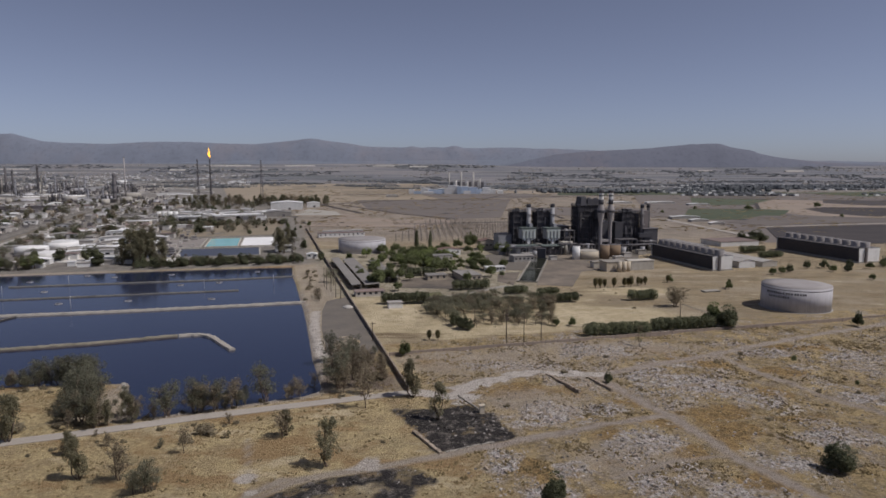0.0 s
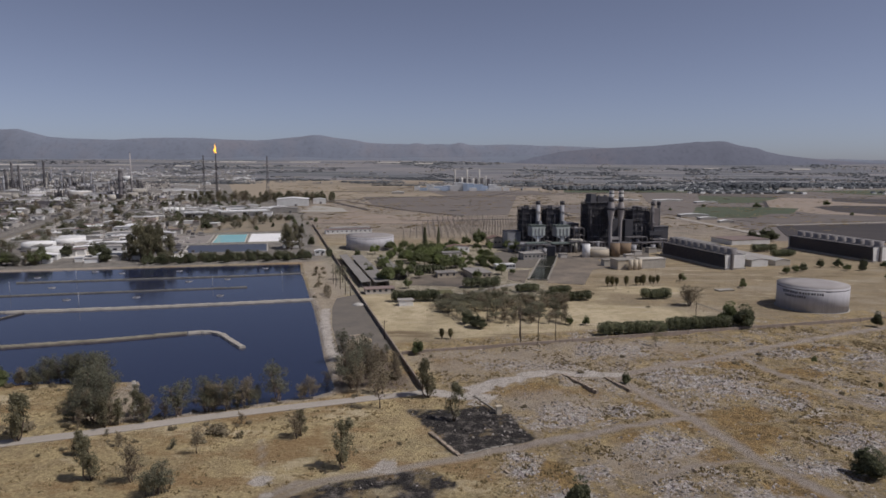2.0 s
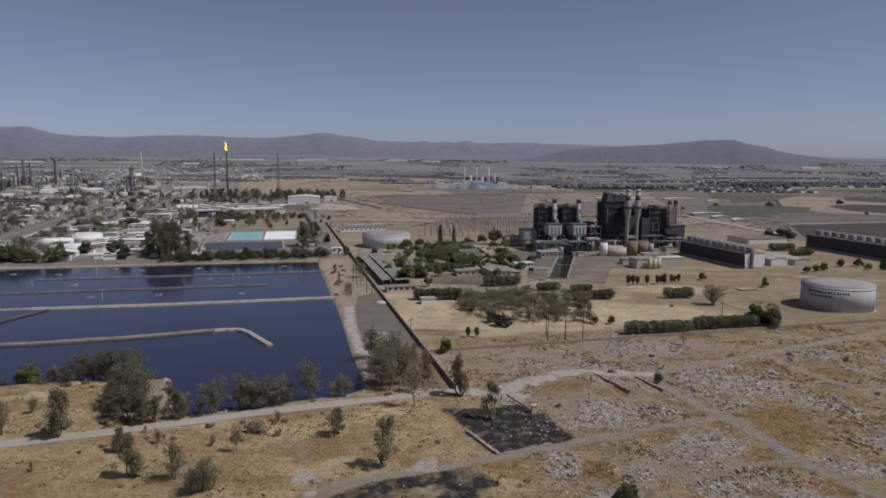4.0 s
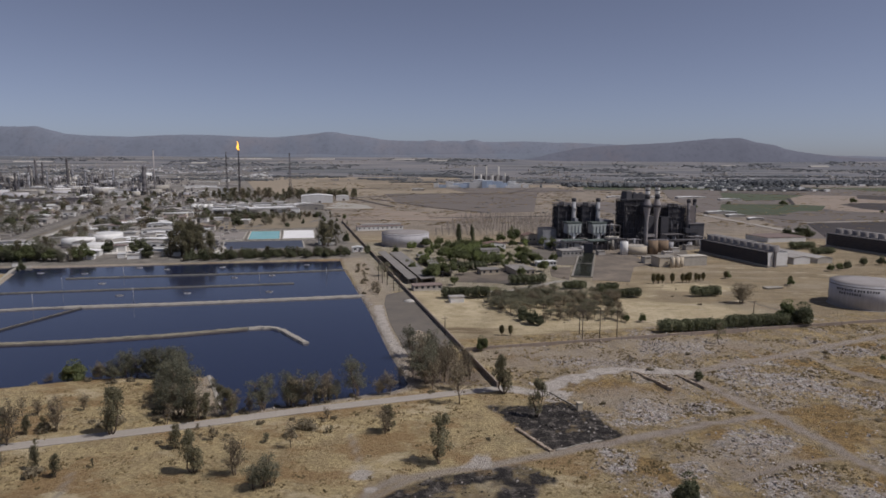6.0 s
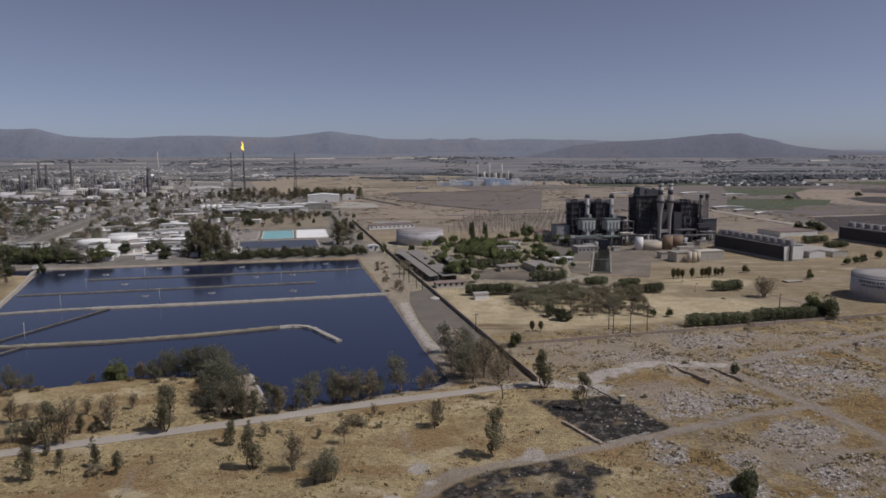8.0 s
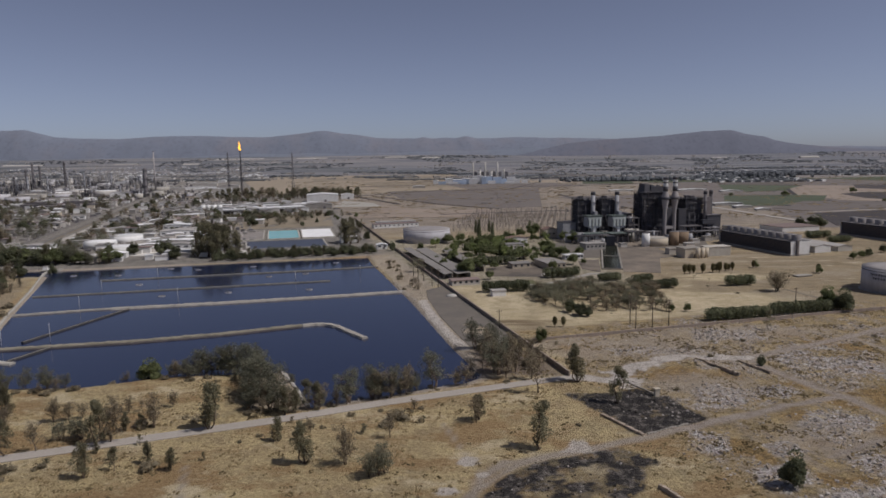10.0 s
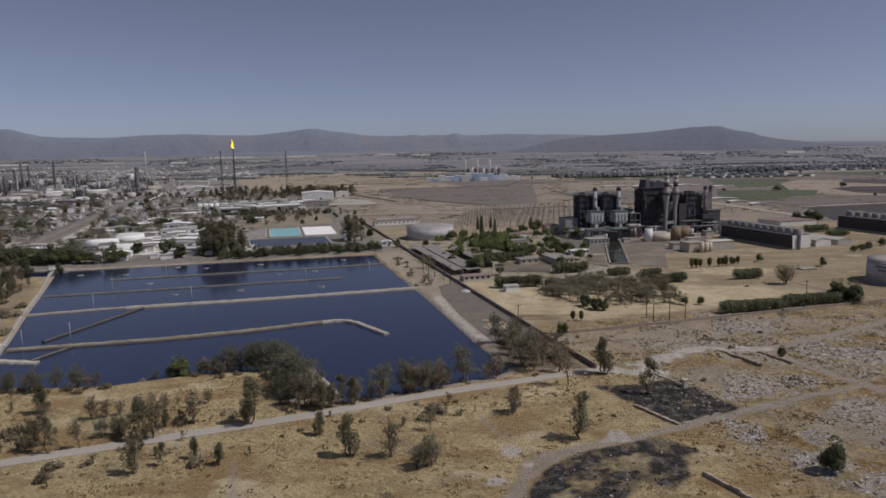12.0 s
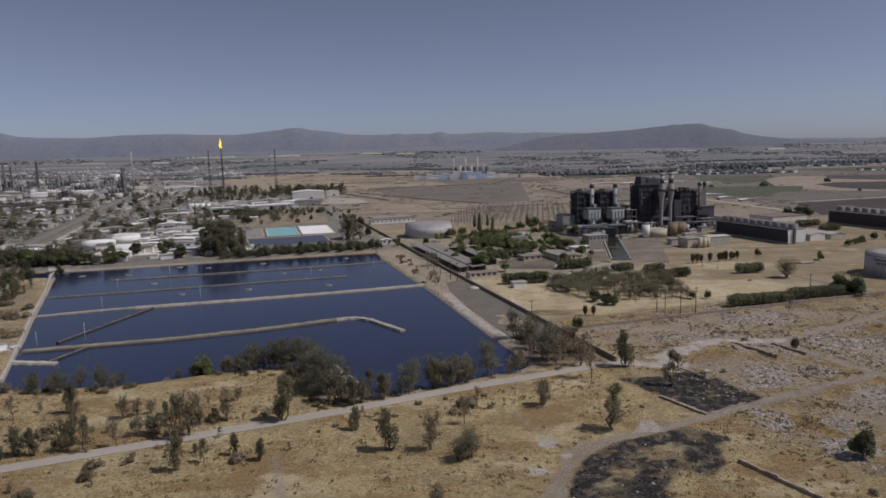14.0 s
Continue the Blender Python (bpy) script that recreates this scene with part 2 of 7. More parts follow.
def part(name, geo, material, parent, label=""):
    me = geo.mesh(name, M[material] if isinstance(material, str) else material) if isinstance(geo, Geo) else geo
    ob = new(name, me)
    ob.parent = parent
    if label:
        ob["label"] = label
    return ob


def thing(name, label, category, group="", kind="", at=None):
    ob = new(name)
    ob.empty_display_size = 0.5
    if at is not None:
        ob.matrix_basis = at
    return tagged(ob, label, category, group, kind)


def solid(name, geo, material, label, category, group="", kind="", at=None):
    ob = new(name, geo.mesh(name, M[material] if isinstance(material, str) else material))
    if at is not None:
        ob.matrix_basis = at
    return tagged(ob, label, category, group, kind)


SITE = 16.0
CS, SN = math.cos(radians(SITE)), math.sin(radians(SITE))


def site(u, v):
    """Plan place of a point given along and across the plant's grid."""
    return CS * u - SN * v, SN * u + CS * v


# ---- ground ----
@functools.lru_cache(None)
def noise_table(seed):
    return np.random.RandomState(seed).rand(256, 256)


def lattice(x, y, step, seed):
    """Smooth value noise, 0 to 1, on arrays."""
    table = noise_table(seed)
    fx, fy = x / step, y / step
    ix, iy = np.floor(fx).astype(int), np.floor(fy).astype(int)
    tx, ty = fx - ix, fy - iy
    tx, ty = tx * tx * (3 - 2 * tx), ty * ty * (3 - 2 * ty)
    g = lambda a, b: table[a % 256, b % 256]
    return (g(ix, iy) * (1 - tx) + g(ix + 1, iy) * tx) * (1 - ty) + (g(ix, iy + 1) * (1 - tx) + g(ix + 1, iy + 1) * tx) * ty


def rough_noise(x, y, step, seed):
    return 0.55 * lattice(x, y, step, seed) + 0.3 * lattice(x, y, step / 2.3, seed + 1) + 0.15 * lattice(x, y, step / 5.1, seed + 2)


def line_distance(x, y, pts):
    """Distance to a line through plan points."""
    best = np.full(np.shape(x), 1e9)
    for (ax, ay), (bx, by) in zip(pts[:-1], pts[1:]):
        dx, dy = bx - ax, by - ay
        t = np.clip(((x - ax) * dx + (y - ay) * dy) / (dx * dx + dy * dy), 0, 1)
        best = np.minimum(best, np.hypot(x - ax - t * dx, y - ay - t * dy))
    return best


def area_distance(x, y, pts):
    """Signed distance to a closed outline, negative inside."""
    d = line_distance(x, y, [*pts, pts[0]])
    inside = np.zeros(np.shape(x), bool)
    for (ax, ay), (bx, by) in zip(pts, [*pts[1:], pts[0]]):
        cross = (ay > y) != (by > y)
        inside ^= cross & (x < (bx - ax) * (y - ay) / (by - ay + 1e-9) + ax)
    return np.where(inside, -d, d)


def step(a, b, v):
    t = np.clip((v - a) / (b - a), 0, 1)
    return t * t * (3 - 2 * t)


POND = [(-125, 529), (-156, 524), (-240, 504), (-345, 478), (-347, 470), (-315, 399), (-286, 334), (-264, 287), (-237, 222), (-186, 224), (-160, 235),
        (-117, 240), (-101, 203), (-50, 226.5), (-45.5, 231), (-44.5, 236), (-49, 251), (-56, 274), (-62, 298), (-71.5, 335), (-79, 363), (-91, 405), (-98, 430), (-105, 455), (-114.7, 487)]
BURNS = [[(-15, 212), (-2.7, 212), (8.6, 215), (16, 209), (21.5, 190), (5, 180.5), (0, 180), (-5, 193)],
         [(-56, 122), (-48.6, 138.8), (-41.4, 152.5), (-32.3, 161.7), (-25, 165), (-19.6, 168), (-7.6, 170.5), (-0.8, 161.3), (-6, 158), (-9, 148), (-14, 143), (-20, 146), (-26, 140), (-30, 130), (-36, 120)]]
RUBBLE = [(34, 207, 10, 8), (16, 174, 5.5, 7), (60, 186, 9, 7), (36, 169, 4, 4.5), (11, 160, 5, 5), (55, 161, 7, 5), (86, 244, 15, 9), (65, 282, 12, 9), (102, 236, 6, 7), (140, 282, 9, 6),
          (82, 256, 7, 7), (54, 214, 6, 4), (39, 259, 6, 5), (97, 172, 8, 6), (146, 226, 8, 7), (170, 277, 10, 5), (75, 150, 9, 8), (120, 190, 10, 7), (44, 140, 11, 7), (92, 265, 9, 4), (109, 222, 6, 4),
          (20, 262, 10, 4), (66, 170, 4, 3), (28, 152, 6, 5)]
WEEDS = [(52, 191, 7, 5), (70, 180, 6, 5), (72, 201, 8, 4), (91, 194, 9, 10), (29, 233, 18, 8), (107, 270, 14, 8), (25, 165, 7, 8), (50, 173, 6, 3), (91, 212, 11, 7), (0, 266, 13, 8), (90, 288, 15, 6),
         (40, 152, 7, 5), (118, 206, 9, 6), (135, 255, 10, 7), (8, 184, 5, 3), (84, 162, 7, 5), (66, 222, 5, 4), (160, 292, 14, 5), (120, 232, 6, 7), (60, 146, 7, 4)]
SALT = [(117, 214, 5), (8, 226, 6), (14, 238, 6), (-18, 170, 6), (50, 252, 5), (30, 251, 6), (20, 243, 5), (9, 234, 6), (6, 220, 4), (-8, 229, 4), (-49.7, 163, 3), (-54.7, 147, 3.5), (-46.7, 155, 2.5), (-42.5, 137, 3), (-15, 168, 2.5), (-20, 171, 2.5)]
TRACKS = [([(-36, 162), (-5, 175), (38, 194), (73, 209)], 1.9), ([(-62, 120), (-50, 145), (-36, 162)], 1.3),
          ([(230, 340), (162, 307), (118, 282), (89, 265), (60, 250), (65, 234), (75, 207), (84, 174), (98, 146), (108, 120)], 2.2),
          ([(118, 282), (124, 251), (134, 228), (148, 205), (170, 170)], 1.6),
          ([(60, 250), (37, 254), (12, 240), (4, 226), (-10, 230)], 3.2),
          ([(46, 165), (62, 173), (83, 179)], 0.9), ([(-54, 120), (-52, 134), (-46.4, 154), (-40, 162)], 1.6), ([(-47, 156), (-52, 172), (-57, 188)], 0.4), ([(-112, 120), (-124, 160)], 0.7)]
ROAD = [(-330, 103), (-196, 157), (-156, 171), (-111, 190), (-75, 206), (-33, 222), (-9, 231)]


def rubble_mask(x, y):
    wob = (rough_noise(x, y, 8, 31) - 0.5) * 1.7 + (rough_noise(x, y, 3, 32) - 0.5) * 1.1
    best = np.max([step(1.75, 0.5, np.hypot((x - a) / rx, (y - b) / ry) + wob) for a, b, rx, ry in RUBBLE], 0)
    return np.maximum(best, 0.5 * step(0.53, 0.68, rough_noise(x, y, 11, 47)) * step(0, 30, x))


def ground_height(x, y):
    sd = area_distance(x, y, POND)
    near = step(1500, 600, y) * step(1200, 500, np.abs(x))
    lot = step(-10, 6, x + 0.27 * (y - 230)) * step(300, 285, y - 0.3 * x) * near
    z = (rough_noise(x, y, 23, 5) - 0.5) * 0.7 * near
    z = z + lot * (rough_noise(x, y, 9, 11) - 0.45) * 1.8
    trodden = np.min([step(w, w + 2, line_distance(x, y, p)) for p, w in TRACKS], 0)
    z = z + lot * rubble_mask(x, y) * trodden * (rough_noise(x, y, 4.2, 19) - 0.3) * 1.7
    z = np.where(line_distance(x, y, ROAD) < 6, z * 0.2, z)
    z = np.where(area_distance(x, y, POND) < 8, z * 0.3, z)
    site_flat = step(292, 300, y - 0.3 * x) * step(-20, -12, x + 0.27 * (y - 230))
    z = z * (1 - site_flat)
    z = z - 3.4 * step(2.0, -3.0, sd)
    far = np.clip((y - 3300) / 1500, 0, 1)
    return z + (84 + 14 * step(600, -200, x)) * far ** 1.6


def make_ground():
    xs = np.concatenate([-340 * 1.14 ** np.arange(22, 0, -1), np.arange(-340, 260, 1.6), 260 * 1.14 ** np.arange(0, 25)])
    ys = np.concatenate([np.arange(-900, 100, 60), np.arange(100, 330, 1.1), np.arange(330, 530, 2.0), np.arange(530, 800, 6), 800 * 1.03 ** np.arange(0, 62)])
    x, y = np.meshgrid(xs, ys)
    z = ground_height(x, y)
    nx, ny = len(xs), len(ys)
    me = bpy.data.meshes.new("ground")
    co = np.stack([x, y, z], -1).reshape(-1, 3)
    i = np.arange(nx * ny).reshape(ny, nx)
    q = np.stack([i[:-1, :-1], i[:-1, 1:], i[1:, 1:], i[1:, :-1]], -1).reshape(-1, 4)
    me.vertices.add(len(co))
    me.vertices.foreach_set("co", co.ravel())
    me.loops.add(q.size)
    me.loops.foreach_set("vertex_index", q.ravel())
    me.polygons.add(len(q))
    me.polygons.foreach_set("loop_start", np.arange(0, q.size, 4))
    me.polygons.foreach_set("use_smooth", np.ones(len(q), bool))
    me.update()
    x, y = x.ravel(), y.ravel()
    wob = (rough_noise(x, y, 7, 31) - 0.5) * 3
    lot = step(-12, 4, x + 0.27 * (y - 230)) * step(306, 300, y - 0.3 * x)
    rubble = lot * rubble_mask(x, y)
    burn = sum(step(2.8, 0.2, area_distance(x, y, b) + wob * 0.9) for b in BURNS)
    track = np.max([step(w + 1.0, w - 1.0, line_distance(x, y, p) + wob * 0.5) for p, w in TRACKS], 0)
    sd = area_distance(x, y, POND)
    bank = step(np.where(x > -200, 8.0, 4.0), 2.5, sd + wob * 0.6) * step(-4, 0, sd) * np.clip(step(-100, -90, x) + step(-250, -262, x), 0, 1)
    yard = step(-20, -14, x + 0.27 * (y - 230)) * step(300, 304, y - 0.3 * x) * step(700, 640, y)
    yard = np.maximum(yard, step(3, 9, sd + wob) * step(-4, 6, -242 - 0.466 * (y - 232) - x) * step(215, 245, y) * step(620, 560, y))
    far = step(520, 800, y)
    town = step(-3, 3, y - 0.247 * x - 564) * step(-10, 10, -95 - 0.27 * (y - 500) - x + wob * 3) * step(2900, 2300, y)
    # How far the haze-tinted colours replace those of the dry plain.
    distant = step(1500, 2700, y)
    lot = step(-12, 4, x + 0.27 * (y - 230)) * step(308, 300, y - 0.3 * x) * step(600, 400, np.abs(x))
    garden = step(-30, -22, x + 0.27 * (y - 230)) * step(75, 50, x - 0.12 * (y - 460) + wob * 3) * step(395, 410, y + wob * 3) * step(650, 630, y)
    landing = step(-124, -118, x) * step(-96, -104, x) * step(245, 238, y) * step(196, 204, y)
    strip = step(-1, 4, sd) * step(-18, -24, x + 0.27 * (y - 230)) * step(-125, -110, x + 0.12 * (y - 400)) * step(226, 240, y) * step(560, 520, y)
    dust = np.max([step(1.5, 0.4, np.hypot((x - a) / rx, (y - b) / ry) + wob * 0.35) for a, b, rx, ry in ((25, 264, 40, 15), (20, 275, 45, 12), (70, 290, 45, 12), (-22, 240, 10, 9), (35, 222, 18, 12), (52, 175, 16, 10))], 0)
    bank = np.maximum(np.maximum(bank, landing * 0.8), np.maximum(0.8 * strip, 0.72 * dust))
    salt = np.max([step(1.4, 0.4, np.hypot((x - a) / r, (y - b) / r / 0.7) + (rough_noise(x, y, 5, 91) - 0.5) * 2.2) for a, b, r in SALT], 0)
    salt = np.maximum(salt, step(3.6, 1.6, line_distance(x, y, TRACKS[4][0]) + wob))
    salt = np.maximum(salt, step(3.4, 1.4, line_distance(x, y, [(-71.8, 361), (-65, 324), (-56.5, 291), (-49.5, 267)]) + wob * 0.7))
    patchy = np.max([step(1.25, 0.7, np.hypot((x - a) / rx, (y - b) / ry) + wob * 0.12) for a, b, rx, ry in ((80, 352, 48, 30), (20, 318, 42, 20), (-30, 350, 18, 50), (30, 350, 50, 40), (10, 400, 75, 34), (-40, 410, 16, 40), (118, 425, 30, 14))], 0)
    weeds = lot * np.max([step(1.5, 0.5, np.hypot((x - a) / rx, (y - b) / ry) + (rough_noise(x, y, 6, 57) - 0.5) * 2.0) for a, b, rx, ry in WEEDS], 0) * (1 - 0.7 * np.clip(rubble, 0, 1))
    # Shade of the bare trees by the wall, painted on the ground.
    tree_shade = step(3, -3, area_distance(x, y, [(-46, 234), (-15, 232), (-26, 268), (-35, 300), (-44, 262)]) + wob * 2)
    burn = np.minimum(burn, 1) * np.where(y < 172, 0.70 + 0.30 * step(-8, -4, area_distance(x, y, BURNS[1]) + wob), 1) * np.maximum(0.58 + 0.42 * step(0.36, 0.5, rough_noise(x, y, 4.5, 77)), 0.95 * step(172, 176, y) * step(0.26, 0.36, rough_noise(x, y, 4.5, 77)))
    for name, value in (("rubble", rubble * (1 - track) * (1 - salt)), ("burn", burn * (1 - track)), ("track", track), ("bank", bank), ("yard", yard), ("far", far), ("town", town), ("garden", garden), ("distant", distant), ("lot", lot), ("salt", salt), ("worn_lawn", patchy * yard), ("tree_shade", tree_shade), ("weeds", weeds)):
        me.attributes.new(name, "FLOAT", "POINT").data.foreach_set("value", np.clip(value, 0, 1).astype(np.float32))
    m, n, l, b = shader("ground", 0.95)
    co = n.new("ShaderNodeTexCoord").outputs["Object"]

    def layer(name):
        a = n.new("ShaderNodeAttribute")
        a.attribute_name = name
        return a.outputs["Fac"]

    def cells(scale):
        v = n.new("ShaderNodeTexVoronoi")
        v.inputs["Scale"].default_value = scale
        l.new(co, v.inputs["Vector"])
        return v.outputs["Color"]

    n60 = ramp(n, l, noise_node(n, l, 0.022, 6, 0.62, co), 0.40, 0.60)
    n8 = ramp(n, l, noise_node(n, l, 0.085, 8, 0.72, co), 0.44, 0.62)
    n3 = ramp(n, l, noise_node(n, l, 0.24, 8, 0.75, co), 0.46, 0.62)
    n1 = ramp(n, l, noise_node(n, l, 0.9, 6, 0.75, co), 0.34, 0.66)
    straw = mix(n, l, n60, (0.68, 0.54, 0.28), (0.53, 0.405, 0.205))
    straw = mix(n, l, n8, straw, (0.315, 0.225, 0.12))
    straw = mix(n, l, ramp(n, l, noise_node(n, l, 0.05, 6, 0.7, co), 0.54, 0.66), straw, (0.30, 0.25, 0.135))
    straw = mix(n, l, ramp(n, l, n3, 0.25, 1.9), straw, (0.20, 0.148, 0.088))
    straw = mix(n, l, 0.48, straw, mix(n, l, n1, (0.11, 0.082, 0.045), (0.74, 0.60, 0.36)))
    straw = mix(n, l, ramp(n, l, noise_node(n, l, 0.034, 7, 0.68, co, (1, 1.6, 1)), 0.49, 0.57), straw, mix(n, l, n1, (0.24, 0.155, 0.075), (0.46, 0.325, 0.17)))
    straw = mix(n, l, ramp(n, l, noise_node(n, l, 0.045, 6, 0.7, co, (0.8, 1.3, 1)), 0.55, 0.64), straw, (0.60, 0.50, 0.325))
    hs = n.new("ShaderNodeHueSaturation")
    hs.inputs["Saturation"].default_value = 0.1
    l.new(cells(1.1), hs.inputs["Color"])
    grey = mix(n, l, 0.6, mix(n, l, n1, (0.13, 0.11, 0.095), (0.60, 0.545, 0.51)), hs.outputs[0], "SOFT_LIGHT")
    grey = mix(n, l, ramp(n, l, n3, 0.0, 1.5), grey, (0.235, 0.185, 0.125))
    grey = mix(n, l, ramp(n, l, n3, 0.2, 1.2), grey, straw)
    pale = mix(n, l, n8, (0.46, 0.385, 0.30), (0.37, 0.305, 0.235))
    pale = mix(n, l, 0.35, pale, mix(n, l, n1, (0.20, 0.17, 0.145), (0.46, 0.415, 0.36)))
    soil = mix(n, l, n1, (0.18, 0.14, 0.10), (0.48, 0.405, 0.315))
    soil = mix(n, l, ramp(n, l, n3, 0.1, 1.5), soil, (0.19, 0.145, 0.095))
    soil = mix(n, l, ramp(n, l, noise_node(n, l, 0.06, 7, 0.7, co, (0.8, 1.2, 1)), 0.55, 0.65), soil, (0.26, 0.18, 0.085))
    patch = ramp(n, l, noise_node(n, l, 0.11, 9, 0.78, co, (1.3, 0.8, 1)), 0.46, 0.62)
    yard = mix(n, l, n60, (0.47, 0.365, 0.215), (0.29, 0.225, 0.145))
    yard = mix(n, l, n8, yard, (0.32, 0.265, 0.185))
    yard = mix(n, l, ramp(n, l, noise_node(n, l, 0.035, 7, 0.7, co, (0.6, 1.6, 1)), 0.52, 0.64), yard, (0.20, 0.155, 0.088))
    bright = mix(n, l, n60, (0.68, 0.575, 0.39), (0.57, 0.47, 0.30))
    bright = mix(n, l, n8, bright, (0.48, 0.39, 0.24))
    yard = mix(n, l, ramp(n, l, n3, 0.2, 1.7), yard, (0.26, 0.205, 0.13))
    yard = mix(n, l, ramp(n, l, noise_node(n, l, 0.018, 6, 0.66, co, (1, 2.2, 1)), 0.52, 0.6), yard, (0.42, 0.35, 0.255))
    yard = mix(n, l, 0.36, yard, mix(n, l, n1, (0.13, 0.10, 0.064), (0.54, 0.44, 0.30)))
    bright = mix(n, l, ramp(n, l, n3, 0.3, 2.2), bright, (0.33, 0.26, 0.15))
    yard = mix(n, l, layer("worn_lawn"), yard, bright)
    yard = mix(n, l, ramp(n, l, noise_node(n, l, 0.028, 8, 0.72, co, (0.45, 1.8, 1)), 0.55, 0.63), yard, (0.25, 0.19, 0.115))
    yard = mix(n, l, ramp(n, l, noise_node(n, l, 0.05, 8, 0.72, co, (0.5, 1.7, 1)), 0.58, 0.66), yard, (0.60, 0.51, 0.37))
    garden = mix(n, l, n8, (0.33, 0.285, 0.205), (0.48, 0.42, 0.325))
    garden = mix(n, l, ramp(n, l, n3, 0.2, 1.4), garden, (0.10, 0.10, 0.05))
    town = mix(n, l, n8, (0.27, 0.245, 0.215), (0.165, 0.15, 0.13))
    town = mix(n, l, ramp(n, l, n3, 0.2, 1.6), town, (0.34, 0.315, 0.285))
    # Far field streaks, with distance haze painted into their grey-blue base colours.
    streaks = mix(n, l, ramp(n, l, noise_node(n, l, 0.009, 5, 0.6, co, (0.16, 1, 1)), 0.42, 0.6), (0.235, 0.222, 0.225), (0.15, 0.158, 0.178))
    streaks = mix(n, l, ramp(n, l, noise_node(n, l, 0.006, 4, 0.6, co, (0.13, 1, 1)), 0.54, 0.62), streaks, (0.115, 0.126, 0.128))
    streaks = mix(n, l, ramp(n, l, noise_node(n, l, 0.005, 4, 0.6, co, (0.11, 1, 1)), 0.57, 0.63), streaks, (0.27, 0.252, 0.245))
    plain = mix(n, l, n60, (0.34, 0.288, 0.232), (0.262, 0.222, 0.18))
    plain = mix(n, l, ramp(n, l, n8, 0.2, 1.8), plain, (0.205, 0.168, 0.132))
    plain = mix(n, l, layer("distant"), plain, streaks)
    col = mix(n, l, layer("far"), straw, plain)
    both = n.new("ShaderNodeMath")
    both.operation = "MULTIPLY"
    l.new(layer("lot"), both.inputs[0])
    l.new(patch, both.inputs[1])
    weedy = mix(n, l, ramp(n, l, noise_node(n, l, 0.07, 8, 0.75, co, (1, 1.5, 1)), 0.44, 0.56), (0.52, 0.385, 0.19), (0.31, 0.235, 0.13))
    weedy = mix(n, l, ramp(n, l, noise_node(n, l, 0.16, 7, 0.75, co), 0.5, 0.58), weedy, (0.13, 0.105, 0.058))
    weedy = mix(n, l, 0.44, weedy, mix(n, l, n1, (0.085, 0.064, 0.036), (0.66, 0.51, 0.28)))
    col = mix(n, l, layer("lot"), col, weedy)
    col = mix(n, l, both.outputs[0], col, soil)
    col = mix(n, l, layer("yard"), col, yard)
    col = mix(n, l, layer("garden"), col, garden)
    col = mix(n, l, layer("town"), col, town)
    ragged = noise_node(n, l, 0.45, 7, 0.75, co)

    def edge(name):
        s = n.new("ShaderNodeMath")
        s.operation = "MULTIPLY_ADD"
        l.new(ragged, s.inputs[0])
        s.inputs[1].default_value = 1.3
        l.new(layer(name), s.inputs[2])
        return ramp(n, l, s.outputs[0], 0.88, 1.42)

    col = mix(n, l, edge("weeds"), col, mix(n, l, ramp(n, l, n3, 0.2, 1.3), mix(n, l, n1, (0.16, 0.10, 0.045), (0.47, 0.325, 0.145)), (0.13, 0.092, 0.052)))
    col = mix(n, l, edge("rubble"), col, grey)
    col = mix(n, l, layer("bank"), col, pale)
    # The tree shade is a darker brown mixed into the ground colour.
    col = mix(n, l, layer("tree_shade"), col, mix(n, l, n1, (0.13, 0.098, 0.075), (0.27, 0.215, 0.165)))
    col = mix(n, l, layer("track"), col, mix(n, l, layer("lot"), pale, mix(n, l, n3, (0.40, 0.34, 0.285), (0.30, 0.25, 0.205))))
    col = mix(n, l, edge("salt"), col, mix(n, l, n3, (0.58, 0.525, 0.47), (0.42, 0.37, 0.32)))
    col = mix(n, l, edge("burn"), col, mix(n, l, ramp(n, l, n3, 0.25, 1.15), mix(n, l, n1, (0.012, 0.013, 0.013), (0.07, 0.06, 0.055)), mix(n, l, n1, (0.08, 0.066, 0.052), (0.36, 0.32, 0.285))))
    l.new(col, b.inputs["Base Color"])
    bp = n.new("ShaderNodeBump")
    bp.inputs["Strength"].default_value, bp.inputs["Distance"].default_value = 1.0, 0.45
    l.new(n1, bp.inputs["Height"])
    l.new(bp.outputs[0], b.inputs["Normal"])
    me.materials.append(m)
    return tagged(new("ground", me), "dry straw-coloured ground with dirt tracks, rubble and scorched patches", "ground", kind="structure")


make_ground()


def flat(name, pts, z, material, label, category="ground", kind="structure", thick=0.0):
    g = Geo()
    k = len(pts)
    g.add([(x, y, z) for x, y in pts], [tuple(range(k))])
    if thick:
        g.add([(x, y, z - thick) for x, y in pts] + [(x, y, z) for x, y in pts], [(i, (i + 1) % k, k + (i + 1) % k, k + i) for i in range(k)])
    return solid(name, g, material, label, category, kind=kind)


# pond water
m, n, l, b = shader("dark_water", 0.12)
b.inputs["Base Color"].default_value = (0.015, 0.022, 0.055, 1)
b.inputs["Specular IOR Level"].default_value = 0.5
co = n.new("ShaderNodeTexCoord").outputs["Object"]
bp = n.new("ShaderNodeBump")
bp.inputs["Strength"].default_value, bp.inputs["Distance"].default_value = 0.2, 0.2
l.new(noise_node(n, l, 0.5, 4, 0.6, co, (0.6, 1, 1)), bp.inputs["Height"])
l.new(bp.outputs[0], b.inputs["Normal"])
M["water"] = m
flat("water", [(-360, 190), (-20, 190), (-100, 550), (-370, 550)], -1.0, "water", "still dark blue-black water filling a settling pond", "water")


